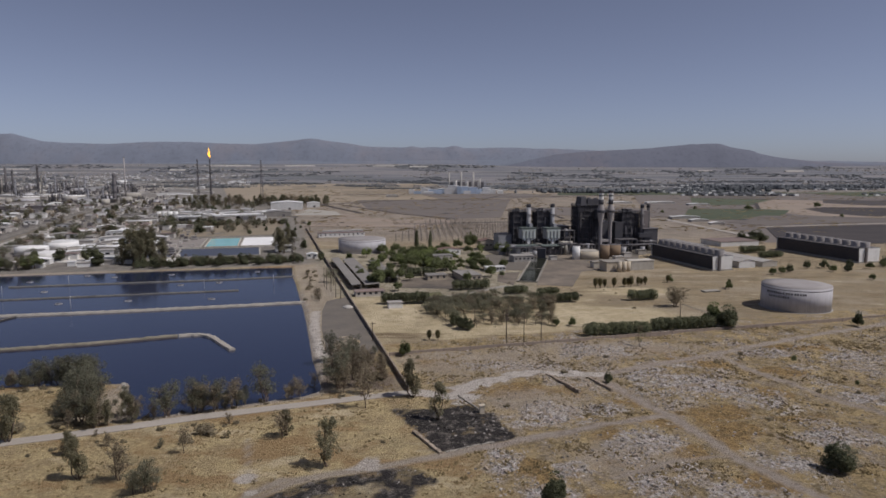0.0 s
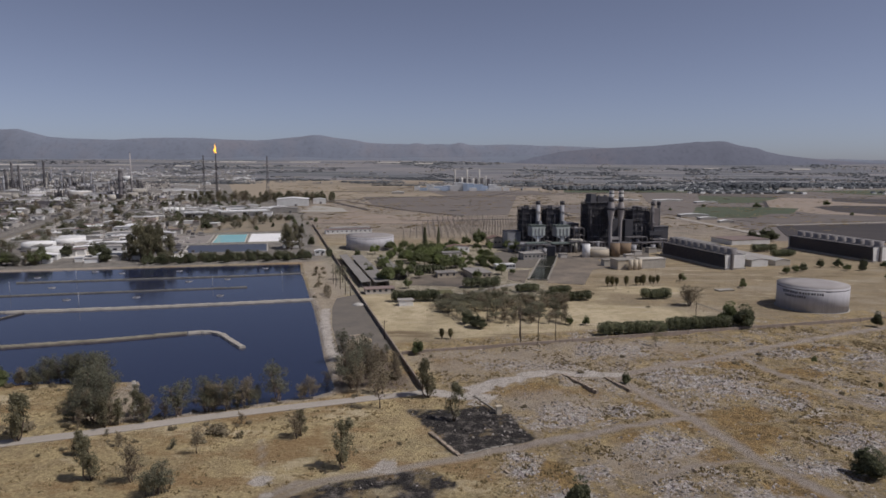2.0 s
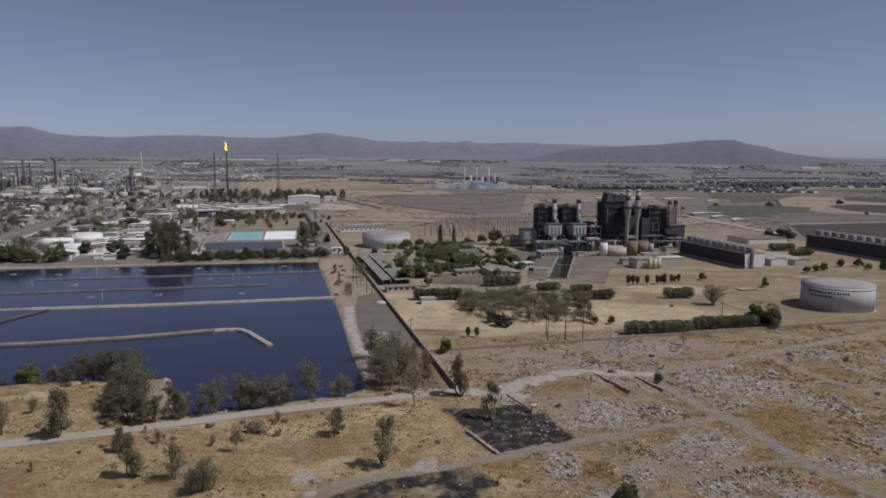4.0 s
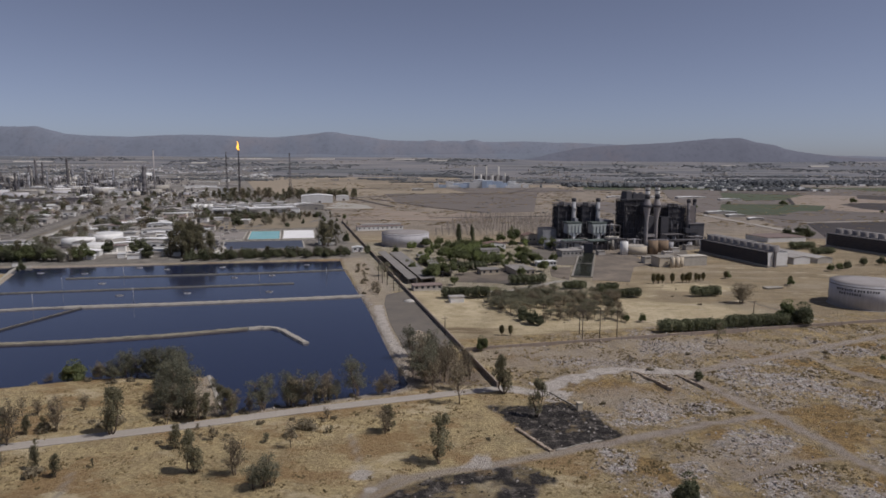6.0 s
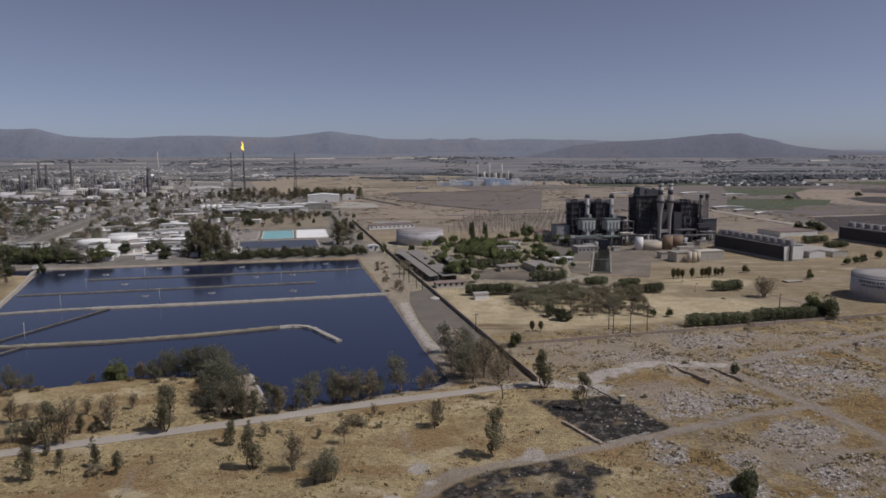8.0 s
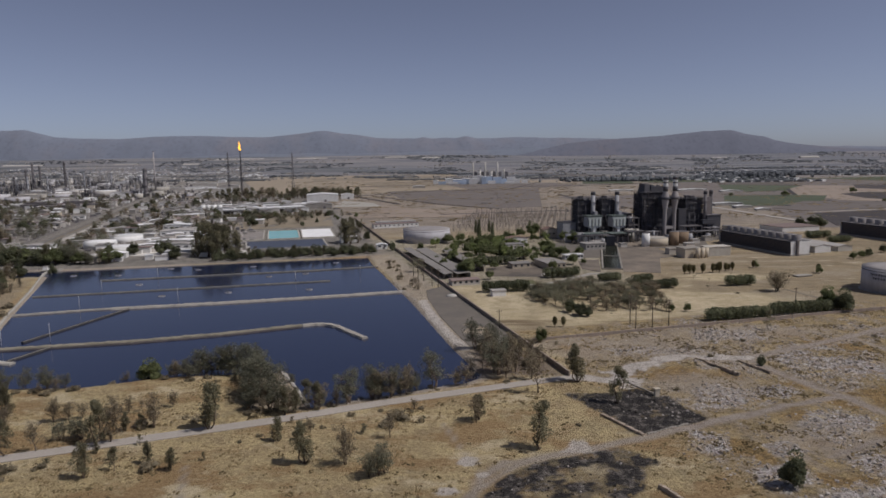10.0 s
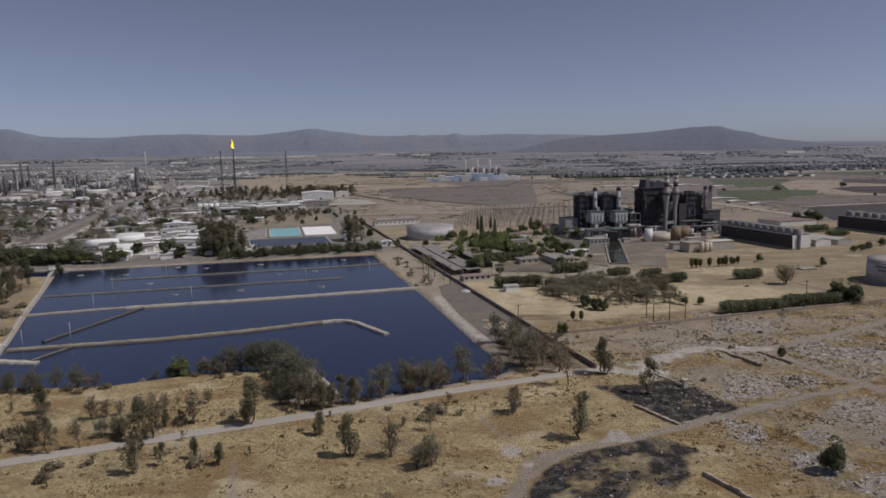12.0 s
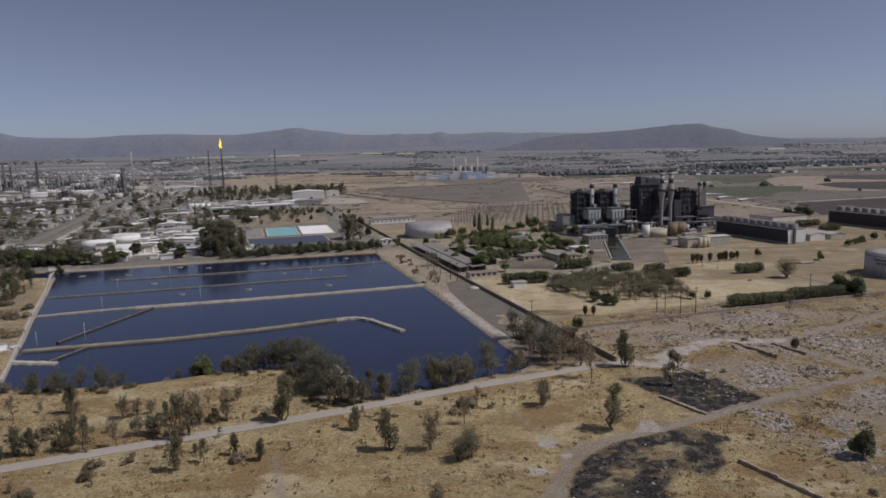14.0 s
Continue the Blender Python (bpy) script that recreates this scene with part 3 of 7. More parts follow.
flat("road", [(-330, 101), (-196, 155), (-111, 187.6), (-75, 203.5), (-33, 219.4), (-9, 228.6), (-10.5, 232.6), (-34, 224.4), (-76, 208.6), (-112, 192.8), (-197, 160), (-331, 106)],
     0.16, "dirt_road", "pale dirt road along the pond bank", "road", thick=0.5)
flat("pavement", [(-46, 266), (-36, 266), (-28.5, 284), (-36, 315), (-46, 352), (-55, 384), (-61, 404), (-71, 390), (-69, 366), (-61.5, 325), (-53, 291)], 0.14, "asphalt", "grey gravel yard beside the boundary wall", "pavement", thick=0.4)


pile = Geo()
pile.tube(0, 0, [(-0.2, 3.6), (0.5, 2.9), (1.1, 1.7), (1.4, 0.3)], 11)
rng = np.random.RandomState(2)
pile.v = [(vx * rng.uniform(0.8, 1.2), vy * rng.uniform(0.7, 1.1), vz + rng.uniform(-0.12, 0.12)) for vx, vy, vz in pile.v]
solid("gravel_pile", pile, "bright", "low heap of white gravel on the grey yard", "gravel", at=pose(-55.6, 372.5, 0.1))


# ---- trees ----
def leaf_mesh(name, centres, size, material, rng, extra=None, slim=0.55):
    """Many small bent leaf sprays round the centres, as one mesh; extra: a Geo to go inside."""
    c = np.asarray(centres)
    k = len(c)
    a = rng.normal(size=(k, 3))
    a /= np.linalg.norm(a, axis=1)[:, None]
    r = rng.normal(size=(k, 3))
    b = np.cross(a, r)
    b /= np.linalg.norm(b, axis=1)[:, None]
    s = size * rng.uniform(0.5, 1.2, (k, 1))
    v = np.stack([c - a * s, c - b * s * slim, c + a * s, c + b * s * slim], 1).reshape(-1, 3)
    f = np.arange(4 * k).reshape(-1, 4)
    verts, faces = v.tolist(), f.tolist()
    if extra is not None:
        o = len(verts)
        verts += extra.v
        faces += [tuple(i + o for i in q) for q in extra.f]
    me = bpy.data.meshes.new(name)
    me.from_pydata(verts, [], faces)
    me.materials.append(M[material])
    return me


def blob(g, x, y, z, rx, ry, rz, rng, n=8, m=6):
    """A lumpy closed mass."""
    vs = [(x, y, z - rz)]
    for j in range(1, m):
        t = math.pi * j / m
        for i in range(n):
            p = 2 * math.pi * (i + 0.5 * (j % 2)) / n
            k = rng.uniform(0.8, 1.12)
            vs.append((x + rx * k * math.sin(t) * math.cos(p), y + ry * k * math.sin(t) * math.sin(p), z - rz * k * math.cos(t)))
    vs.append((x, y, z + rz))
    fs = [(0, 1 + (i + 1) % n, 1 + i) for i in range(n)]
    for j in range(m - 2):
        for i in range(n):
            a, b = 1 + j * n + i, 1 + j * n + (i + 1) % n
            fs.append((a, b, b + n, a + n))
    e = len(vs) - 1
    fs += [(e, e - n + i, e - n + (i + 1) % n) for i in range(n)]
    g.add(vs, fs)


def ball(rng, k, centre, radii, shell=0.0):
    d = rng.normal(size=(k, 3))
    d /= np.linalg.norm(d, axis=1)[:, None]
    r = rng.uniform(shell, 1, (k, 1)) ** (1 / 3)
    return np.asarray(centre) + d * r * np.asarray(radii)


def limb(g, p, q, w, w2, rng, bends=2):
    p, q = Vector(p), Vector(q)
    last, lw = p, w
    for i in range(1, bends + 1):
        e = p.lerp(q, i / bends)
        if i < bends:
            e += Vector(rng.normal(size=3)) * (q - p).length * 0.06
        ew = w + (w2 - w) * i / bends
        g.beam(last, e, lw, ew, 5)
        last, lw = e, ew


def make_tree(kind, seed):
    """A tree 10 m high at the origin: trunk with limbs, and a crown of many small sprays."""
    rng = np.random.RandomState(seed)
    g, pts, inner = Geo(), [], None
    size, leafy = 0.45, "gum"
    if kind == "gum":
        stems = rng.randint(1, 4)
        for s in range(stems):
            a = rng.uniform(0, 6.3)
            lean = rng.uniform(0.1, 0.9) * (stems > 1)
            top = Vector((math.cos(a) * lean * 1.6, math.sin(a) * lean * 1.6, rng.uniform(8, 9.5)))
            foot = Vector((math.cos(a) * 0.15, math.sin(a) * 0.15, -0.3))
            limb(g, foot, top, 0.28, 0.06, rng, 4)
            for i in range(13):
                t = rng.uniform(0.12, 0.98)
                base = foot.lerp(top, t)
                out = rng.uniform(0.3, 2.0) * (1.25 - 0.85 * abs(t - 0.45) - 0.3 * t)
                b = rng.uniform(0, 6.3)
                tip = base + Vector((math.cos(b) * out, math.sin(b) * out, rng.uniform(0.3, 1.2)))
                limb(g, base, tip, 0.09, 0.03, rng)
                pts.append(ball(rng, 75, tip, (0.8, 0.8, 1.05)))
            pts.append(ball(rng, 150, top, (0.6, 0.6, 1.3)))
        size = 0.29
    elif kind == "bare":
        leafy, size = "dry", 0.2
        for s in range(rng.randint(1, 3)):
            foot = Vector((rng.uniform(-.2, .2), rng.uniform(-.2, .2), -0.3))
            top = Vector((rng.uniform(-1, 1), rng.uniform(-1, 1), rng.uniform(6, 8)))
            limb(g, foot, top, 0.24, 0.06, rng, 4)
            for i in range(16):
                base = foot.lerp(top, rng.uniform(0.15, 1))
                b = rng.uniform(0, 6.3)
                out = rng.uniform(1.0, 2.8)
                tip = base + Vector((math.cos(b) * out, math.sin(b) * out, rng.uniform(0.8, 2.6)))
                limb(g, base, tip, 0.09, 0.035, rng)
                for j in range(6):
                    e = base.lerp(tip, rng.uniform(0.3, 1))
                    f = e + Vector(rng.normal(size=3)) * 0.6 + Vector((0, 0, 0.5))
                    g.beam(e, f, 0.05, 0.02, 3)
                    pts.append(ball(rng, 9, f, (0.5, 0.5, 0.5)))
    elif kind == "willow":
        leafy, size = "willow", 0.27
        for s in range(rng.randint(2, 5)):
            a = rng.uniform(0, 6.3)
            foot = Vector((math.cos(a) * 0.5, math.sin(a) * 0.5, -0.3))
            top = Vector((math.cos(a) * 2.0, math.sin(a) * 2.0, rng.uniform(6.5, 8.5)))
            limb(g, foot, top, 0.24, 0.06, rng, 4)
            for i in range(12):
                base = foot.lerp(top, rng.uniform(0.25, 1))
                b = rng.uniform(0, 6.3)
                out = rng.uniform(0.8, 2.2)
                tip = base + Vector((math.cos(b) * out, math.sin(b) * out, rng.uniform(0.1, 1.5)))
                limb(g, base, tip, 0.08, 0.03, rng)
                pts.append(ball(rng, 46, tip, (1.1, 1.1, 1.1)))
    elif kind in ("dense", "round", "broad", "lime"):
        leafy = {"dense": "dark", "round": "green", "broad": "green", "lime": "lime"}[kind]
        low = {"dense": 0.7, "round": 1.3, "broad": 2.2, "lime": 1.6}[kind]
        wide = {"dense": 4.0, "round": 4.6, "broad": 5.4, "lime": 5.0}[kind]
        limb(g, (0, 0, -0.3), (0, 0, low + 2.5), 0.35, 0.2, rng, 3)
        inner = Geo()
        for i in range(9 if kind != "dense" else 11):
            a = rng.uniform(0, 6.3)
            d = wide * rng.uniform(0.15, 0.62)
            z = rng.uniform(low + 1.6, 7.6)
            k = (1 - 0.35 * (z / 10)) * rng.uniform(0.75, 1.1)
            c = Vector((math.cos(a) * d, math.sin(a) * d, z))
            limb(g, (0, 0, low + 1), c, 0.16, 0.05, rng)
            r = np.array((wide * 0.46, wide * 0.46, 2.0)) * k
            blob(inner, *c, *(r * 0.72), rng)
            pts.append(ball(rng, 330, c, r * 1.05, 0.4))
        pts.append(ball(rng, 160, (0, 0, 8.0), (wide * 0.45, wide * 0.45, 1.9), 0.3))
        size = 0.33
    elif kind == "airy":
        leafy, size = "silver", 0.3
        limb(g, (0, 0, -0.3), (0, 0, 3), 0.3, 0.2, rng, 2)
        for i in range(16):
            a = rng.uniform(0, 6.3)
            d = rng.uniform(1.0, 4.6)
            tip = Vector((math.cos(a) * d, math.sin(a) * d, rng.uniform(5.0, 9.0) - d * 0.35))
            limb(g, (0, 0, 2.6), tip, 0.14, 0.04, rng, 3)
            pts.append(ball(rng, 95, tip, (1.7, 1.7, 1.1)))
    elif kind == "cypress":
        leafy, size = "dark", 0.36
        limb(g, (0, 0, -0.3), (0, 0, 8), 0.25, 0.08, rng, 2)
        inner = Geo()
        inner.tube(0, 0, [(0.6, 0.6), (2.5, 1.05), (5, 0.9), (8, 0.4), (9.3, 0.1)], 8)
        z = rng.uniform(0.5, 10, 900)
        r = 1.35 * np.sqrt(np.clip(1 - z / 10.2, 0, 1)) * np.clip(z / 1.5, 0.3, 1) * rng.uniform(0.7, 1.1, 900)
        a = rng.uniform(0, 6.3, 900)
        pts.append(np.stack([r * np.cos(a), r * np.sin(a), z], 1))
    elif kind == "shrub":
        leafy, size = "dry", 0.9
        inner = Geo()
        for i in range(5):
            c = (rng.uniform(-5, 5), rng.uniform(-5, 5), rng.uniform(1, 4))
            limb(g, (0, 0, -0.5), c, 0.5, 0.2, rng)
            blob(inner, *c, 2.6, 2.6, 2.2, rng, 6, 5)
            pts.append(ball(rng, 110, c, (4.2, 4.2, 4.5), 0.2))
    elif kind == "topiary":
        leafy, size = "olive", 0.5
        limb(g, (0, 0, -0.3), (0, 0, 4), 0.6, 0.5, rng, 2)
        inner = Geo()
        blob(inner, 0, 0, 6, 1.8, 1.8, 3.4, rng)
        pts.append(ball(rng, 700, (0, 0, 6), (2.3, 2.3, 4), 0.5))
    name, label = {"gum": ("eucalyptus_tree", "slender grey-green eucalyptus with an airy crown in dry grass"),
                   "bare": ("bare_tree", "nearly leafless brown tree with fine dry twigs"),
                   "willow": ("shore_tree", "airy grey-green tree with several stems on the pond bank"),
                   "dense": ("bushy_tree", "dense dark green bushy tree with a low crown"),
                   "round": ("round_tree", "round green tree with a full crown"),
                   "broad": ("shade_tree", "broad deep green shade tree in the plant gardens"),
                   "lime": ("shade_tree", "light green shade tree in the plant gardens"),
                   "airy": ("feathery_tree", "feathery grey-green tree in dry garden ground"),
                   "cypress": ("cypress_tree", "narrow dark green cypress"),
                   "shrub": ("shrub", "low dry brown shrub on waste ground"),
                   "topiary": ("clipped_tree", "small clipped olive-brown tree on dry ground")}[kind]
    ob = thing(name, label, "shrub" if kind == "shrub" else "tree", kind + (" plants" if kind == "shrub" else " trees"))
    part("trunk", g, "twig" if kind == "bare" else "bark", ob)
    part("crown", leaf_mesh("crown", np.concatenate(pts), size, leafy, rng, inner, 0.36 if kind in ("gum", "willow") else 0.55), leafy, ob)
    return ob


STOCK = {}


def plant(kind, x, y, h, wide=1.0, z=None):
    """Stands a tree of that kind and height at a plan place."""
    rnd = random.Random(x * 7.31 + y * 3.17)
    variants = STOCK.setdefault(kind, [])
    if z is None:
        z = float(ground_height(np.array([float(x)]), np.array([float(y)]))[0])
    m = pose(x, y, z, 0, 0, rnd.uniform(0, 360)) @ Matrix.Diagonal((h / 10 * wide, h / 10 * wide, h / 10, 1))
    limit = {"gum": 5, "willow": 4, "bare": 4, "airy": 3}.get(kind, 2)
    if len(variants) < limit:
        ob = make_tree(kind, 17 * len(variants) + len(kind))
        ob.matrix_basis = m
        variants.append((ob, [o for o in ob.children]))
        return ob
    src = rnd.choice(variants)[0]
    keep = src.matrix_basis.copy()
    src.matrix_basis = Matrix.Identity(4)
    ob = copy_thing(src, m)
    src.matrix_basis = keep
    return ob


GUMS = [(-127, 185, 15), (-196, 196, 10), (-177, 167, 11), (-184, 168, 8), (-196, 166, 8), (-191, 166, 8), (-155, 173, 13), (-148, 154, 10), (-142, 158, 7), (-135, 162, 6),
        (-127, 158, 6), (-104, 176, 7), (-93, 162, 12), (-30, 170, 14), (-10, 225, 14), (-1, 204, 12), (-102, 205, 9), (-97, 200, 9), (-107, 195, 10), (-104, 198, 8),
        (-46, 191, 8), (88, 293, 10)]
BARES = [(-170, 170, 9), (-152, 176, 13), (-144, 186, 10), (-82, 161, 11), (-47, 189, 9), (-25, 214, 14), (-39, 236, 11), (-31, 236, 12), (-26, 228, 11), (-35, 229, 11),
         (-212, 192, 8), (-207, 198, 4), (-114, 193, 7), (-72, 178, 8), (150, 341, 7), (-43, 241, 9), (-22, 238, 10), (-48, 238, 8), (-34, 244, 12), (-29, 247, 11), (-40, 250, 12), (-24, 250, 10), (-31, 257, 10), (-106, 197, 9), (-115, 200, 10)]
WILLOWS = [(-162, 178, 8), (-81, 132, 6), (-73, 155, 9), (-71, 156, 7), (-75, 154, 7), (-45, 266, 13), (-38, 267, 12), (-41, 258, 11), (-60, 219, 14), (-88, 205, 13), (-81, 209, 12), (-75, 212, 11), (-148, 236, 11), (-142, 236, 11), (-131, 235, 12), (-145, 238, 12), (-134, 238, 13), (-139, 237, 13), (-151, 237, 10), (-120, 213, 14), (-136, 236, 11), (-198, 221, 9),
           (-210, 216, 9), (-220, 218, 8), (-192, 221, 6), (-124, 230, 13), (-128, 226, 10), (-113, 207, 13), (-116, 212, 15), (-119, 207, 15), (-112, 199, 13), (-124, 214, 14), (-121, 220, 14), (-37, 233, 16), (-154, 236, 8), (-159, 235, 6), (-206, 221, 8)]
ROUNDS = [(-17, 276, 7), (145, 270, 3), (154, 241, 2), (56, 330, 5), (64, 331, 5), (154, 458, 6), (184, 433, 6), (-68, 497, 6), (-84, 559, 8)]
DENSES = [(28, 148, 9.5), (62, 242, 5), (208, 332, 8)]
BROADS = [(-46, 438, 15), (-40, 456, 12), (-31, 424, 7), (-35, 534, 8), (-25, 520, 11), (-15, 535, 10), (-34, 584, 10), (-25, 603, 10), (-1, 511, 8), (10, 512, 7), (20, 501, 9),
          (30, 512, 10), (32, 480, 10), (-44, 505, 8), (-55, 550, 5), (20, 645, 16), (14, 456, 8), (39, 416, 5), (40, 480, 5), (-62, 474, 8), (-34, 470, 9), (-26, 462, 7), (-8, 500, 9), (4, 488, 8), (22, 520, 11), (44, 520, 9), (52, 600, 12), (46, 612, 11), (8, 640, 11), (-4, 632, 9), (30, 630, 8)]
AIRIES = [(-4, 368, 7), (2, 376, 7), (9, 384, 7), (15, 392, 8), (24, 388, 7), (30, 398, 8), (36, 384, 7), (43, 378, 8), (50, 388, 8), (52, 352, 8), (36, 340, 6), (53, 336, 7),
          (18, 372, 7), (44, 350, 7), (-80, 455, 11)]
CYPRESSES = [(-31, 644, 18), (-18, 645, 15), (-33, 682, 14), (-19, 690, 13), (22, 684, 13)]
CLIPPED = [(98, 436, 7), (101, 436, 7), (104.5, 438, 6), (110.7, 438, 7), (118, 440, 6.5), (121, 442, 6), (122.5, 440.6, 7.5), (128.6, 445.6, 6), (134, 448, 6), (131, 447, 5), (152, 457, 5.5), (186, 437.5, 6)]
SHORES = [(-392, 518, 12), (-376, 522, 11), (-360, 520, 12), (-345, 548, 12), (-327, 555, 12), (-305, 556, 13), (-298, 558, 13), (-280, 528, 12), (-245, 530, 10),
          (-108, 562, 9), (-140, 640, 11), (-405, 512, 12), (-420, 505, 13), (-438, 500, 12), (-346, 470, 9), (-356, 448, 12), (-368, 430, 11),
          (-352, 415, 8), (-330, 370, 7), (-345, 385, 9), (-318, 330, 5)]
for kind, rows in (("gum", GUMS), ("bare", BARES), ("willow", WILLOWS), ("round", ROUNDS), ("dense", DENSES), ("broad", BROADS), ("airy", AIRIES), ("cypress", CYPRESSES), ("topiary", CLIPPED)):
    for x, y, h in rows:
        plant(kind, x, y, h, 1.0)
for i, (x, y, h) in enumerate(SHORES):
    plant("dense" if h < 15 else "broad", x, y, h, 1.25 if 12 <= h < 18 else 0.9)
for x, y, h in ((-249, 532, 24), (-257, 538, 28), (-253, 548, 29), (-263, 542, 27), (-245, 544, 25), (-251, 540, 28), (-259, 550, 27), (-240, 538, 22), (-236, 546, 20), (-266, 536, 22), (-150, 606, 20), (-160, 622, 24), (-152, 630, 23), (-145, 614, 20), (-156, 612, 22)):
    plant("gum", x, y, h, 1.05)
for i in range(74):
    t = (i * 0.618) % 1
    x = -244 + 122 * t
    plant("dense" if i % 4 else "gum", x, 519 + 33 * t + (i * 37 % 19) - 8, 5 + (i * 29 % 40) / 10, 1.3, z=0)
plant("bare", 131, 378, 12, 1.7)
plant("bare", 132, 379, 11, 1.9)
plant("dense", 141, 328, 12, 1.45)
plant("round", 136, 334, 12.5, 1.05)
plant("round", -167, 234, 10.5, 1.2)
plant("dense", 106, 168, 9, 1.35)
plant("willow", 108, 170, 8, 1.3)
for x, y, h, w in ((5, 331, 7.5, 1.35), (9, 324, 7.5, 1.4), (12, 322, 6, 1.3)):
    plant("dense", x, y, h, w)
for x, y, h in ((-9, 366, 7), (-5, 356, 8), (0, 348, 8), (3, 340, 7)):
    plant("airy", x, y, h, 1.3)
for i in range(16):
    x = 16 + 2.6 * i + (i * 7 % 5) * 0.6
    plant(("bare", "airy", "bare")[i % 3], x, 326 + (i * 11 % 17) + 0.1 * x, 5.5 + (i * 5 % 4) * 0.6, 1.35)
for x, y in ((-7, 302), (-3, 302)):
    plant("topiary", x, y, 5)


rnd = random.Random(31)
for i in range(20):
    x = -99 + 50 * rnd.random()
    plant(rnd.choice(("bare", "willow", "bare", "gum")), x, 203 + 0.464 * (x + 101) - rnd.uniform(1.5, 5), rnd.uniform(5, 10), 1.1)
for i in range(18):
    x = rnd.uniform(-236, -122)
    plant(rnd.choice(("bare", "willow", "bare")), x, (222 if x < -186 else 236 if x < -125 else 232) - rnd.uniform(0.5, 6), rnd.uniform(3, 7), 1.2)
for i in range(22):
    x = -212 + 68 * ((i * 0.618) % 1)
    plant(("gum", "bare", "willow", "bare")[i % 4], x, 176 + 0.38 * (x + 156) + 6 + (i * 17 % 34), 3.5 + (i * 7 % 5), 1.1)
for i in range(5):
    plant(rnd.choice(("bare", "willow")), rnd.uniform(-122, -108), rnd.uniform(200, 232), rnd.uniform(4, 9), 1.2)
for x, y, h in ((-31, 559, 9), (-23, 549, 10), (-14, 571, 9), (-37, 529, 8), (-20, 560, 11), (-28, 570, 9), (-8, 578, 8), (30, 612, 8), (-40, 545, 9)):
    plant("lime", x, y, h, 1.15)
for i in range(62):
    y = rnd.uniform(500, 622)
    x = rnd.uniform(-62, 34) - 0.12 * (y - 500)
    plant(rnd.choice(("broad", "broad", "lime")), x, y, rnd.uniform(6, 10), 1.15)
for i in range(40):
    x = -442 + i * 3.1 + rnd.uniform(-2, 2)
    plant(rnd.choice(("dense", "willow", "gum", "broad")), x, 503 + rnd.uniform(-4, 12) + 0.2 * max(0, x + 345), rnd.uniform(11, 17) * (1 if x < -350 else 0.7), 1.25)
for i in range(24):
    t = rnd.random()
    plant(rnd.choice(("dense", "bare", "gum", "bare")), -366 + 62 * t + rnd.uniform(-30, 0), 470 - 130 * t + rnd.uniform(-8, 8), rnd.uniform(6, 12) * (1 - 0.4 * t), 1.1)
for i in range(96):
    x, y = rnd.uniform(-8, 62), 0
    plant(rnd.choice(("airy", "airy", "airy", "bare", "airy") if x < 28 else ("bare", "bare", "airy")), x, (344 if x > 28 else 362) + 0.3 * x + rnd.uniform(-8, 26), rnd.uniform(5, 7.5), 1.45)


for i in range(30):
    x = rnd.uniform(-232, -104)
    plant("shrub", x, (221 if x < -186 else 234 if x < -120 else 206) - rnd.uniform(1, 7), rnd.uniform(1.2, 2.6))
for i in range(26):
    x = rnd.uniform(-200, -48)
    plant("shrub", x, 231 + 0.385 * (x + 9) + rnd.choice((-1, 1)) * rnd.uniform(4, 16), rnd.uniform(0.9, 2.2))
for i in range(60):
    plant("shrub", rnd.uniform(-46, 220), rnd.uniform(130, 290), 0.5 + 1.3 * rnd.random() ** 2, rnd.uniform(0.8, 1.5))
for i in range(46):
    t = rnd.random()
    plant(rnd.choice(("bare", "gum", "shrub", "shrub")), -262 - 92 * t - rnd.uniform(8, 60), 290 + 185 * t, rnd.uniform(2, 6), 1.3)
for i in range(22):
    t = rnd.random()
    plant("shrub", -84 - 24 * t + rnd.uniform(-3, 9), 392 + 110 * t, rnd.uniform(1, 2.6))
for i in range(46):
    x, y = rnd.uniform(-30, 190), rnd.uniform(318, 470)
    if y - 0.3 * x > 304 and not (50 < x < 125 and y > 440) and math.hypot(x - 199.6, y - 378) > 24 and not (-40 < x < 40 and y > 400):
        plant("shrub", x, y, 0.5 + 1.2 * rnd.random() ** 2, rnd.uniform(0.9, 1.7))
for x, y, h in ((-78, 398, 7), (-80, 404, 6), (-76, 392, 5), (-90, 430, 5), (-94, 452, 4), (-102, 480, 5)):
    plant("bare", x, y, h, 1.2)


for i in range(13):
    y = rnd.uniform(233, 284)
    plant(rnd.choice(("bare", "bare", "bare", "willow", "shrub")), -12 - 0.27 * (y - 231) - rnd.uniform(3, 20), y, rnd.uniform(3, 7), 1.15)
for i in range(44):
    x = rnd.uniform(-205, -55)
    plant(rnd.choice(("shrub", "shrub", "gum", "bare", "willow")), x, 231 + 0.385 * (x + 9) + rnd.choice((-1, -1, 1)) * rnd.uniform(4, 26), rnd.uniform(1.6, 4.5), 1.2)


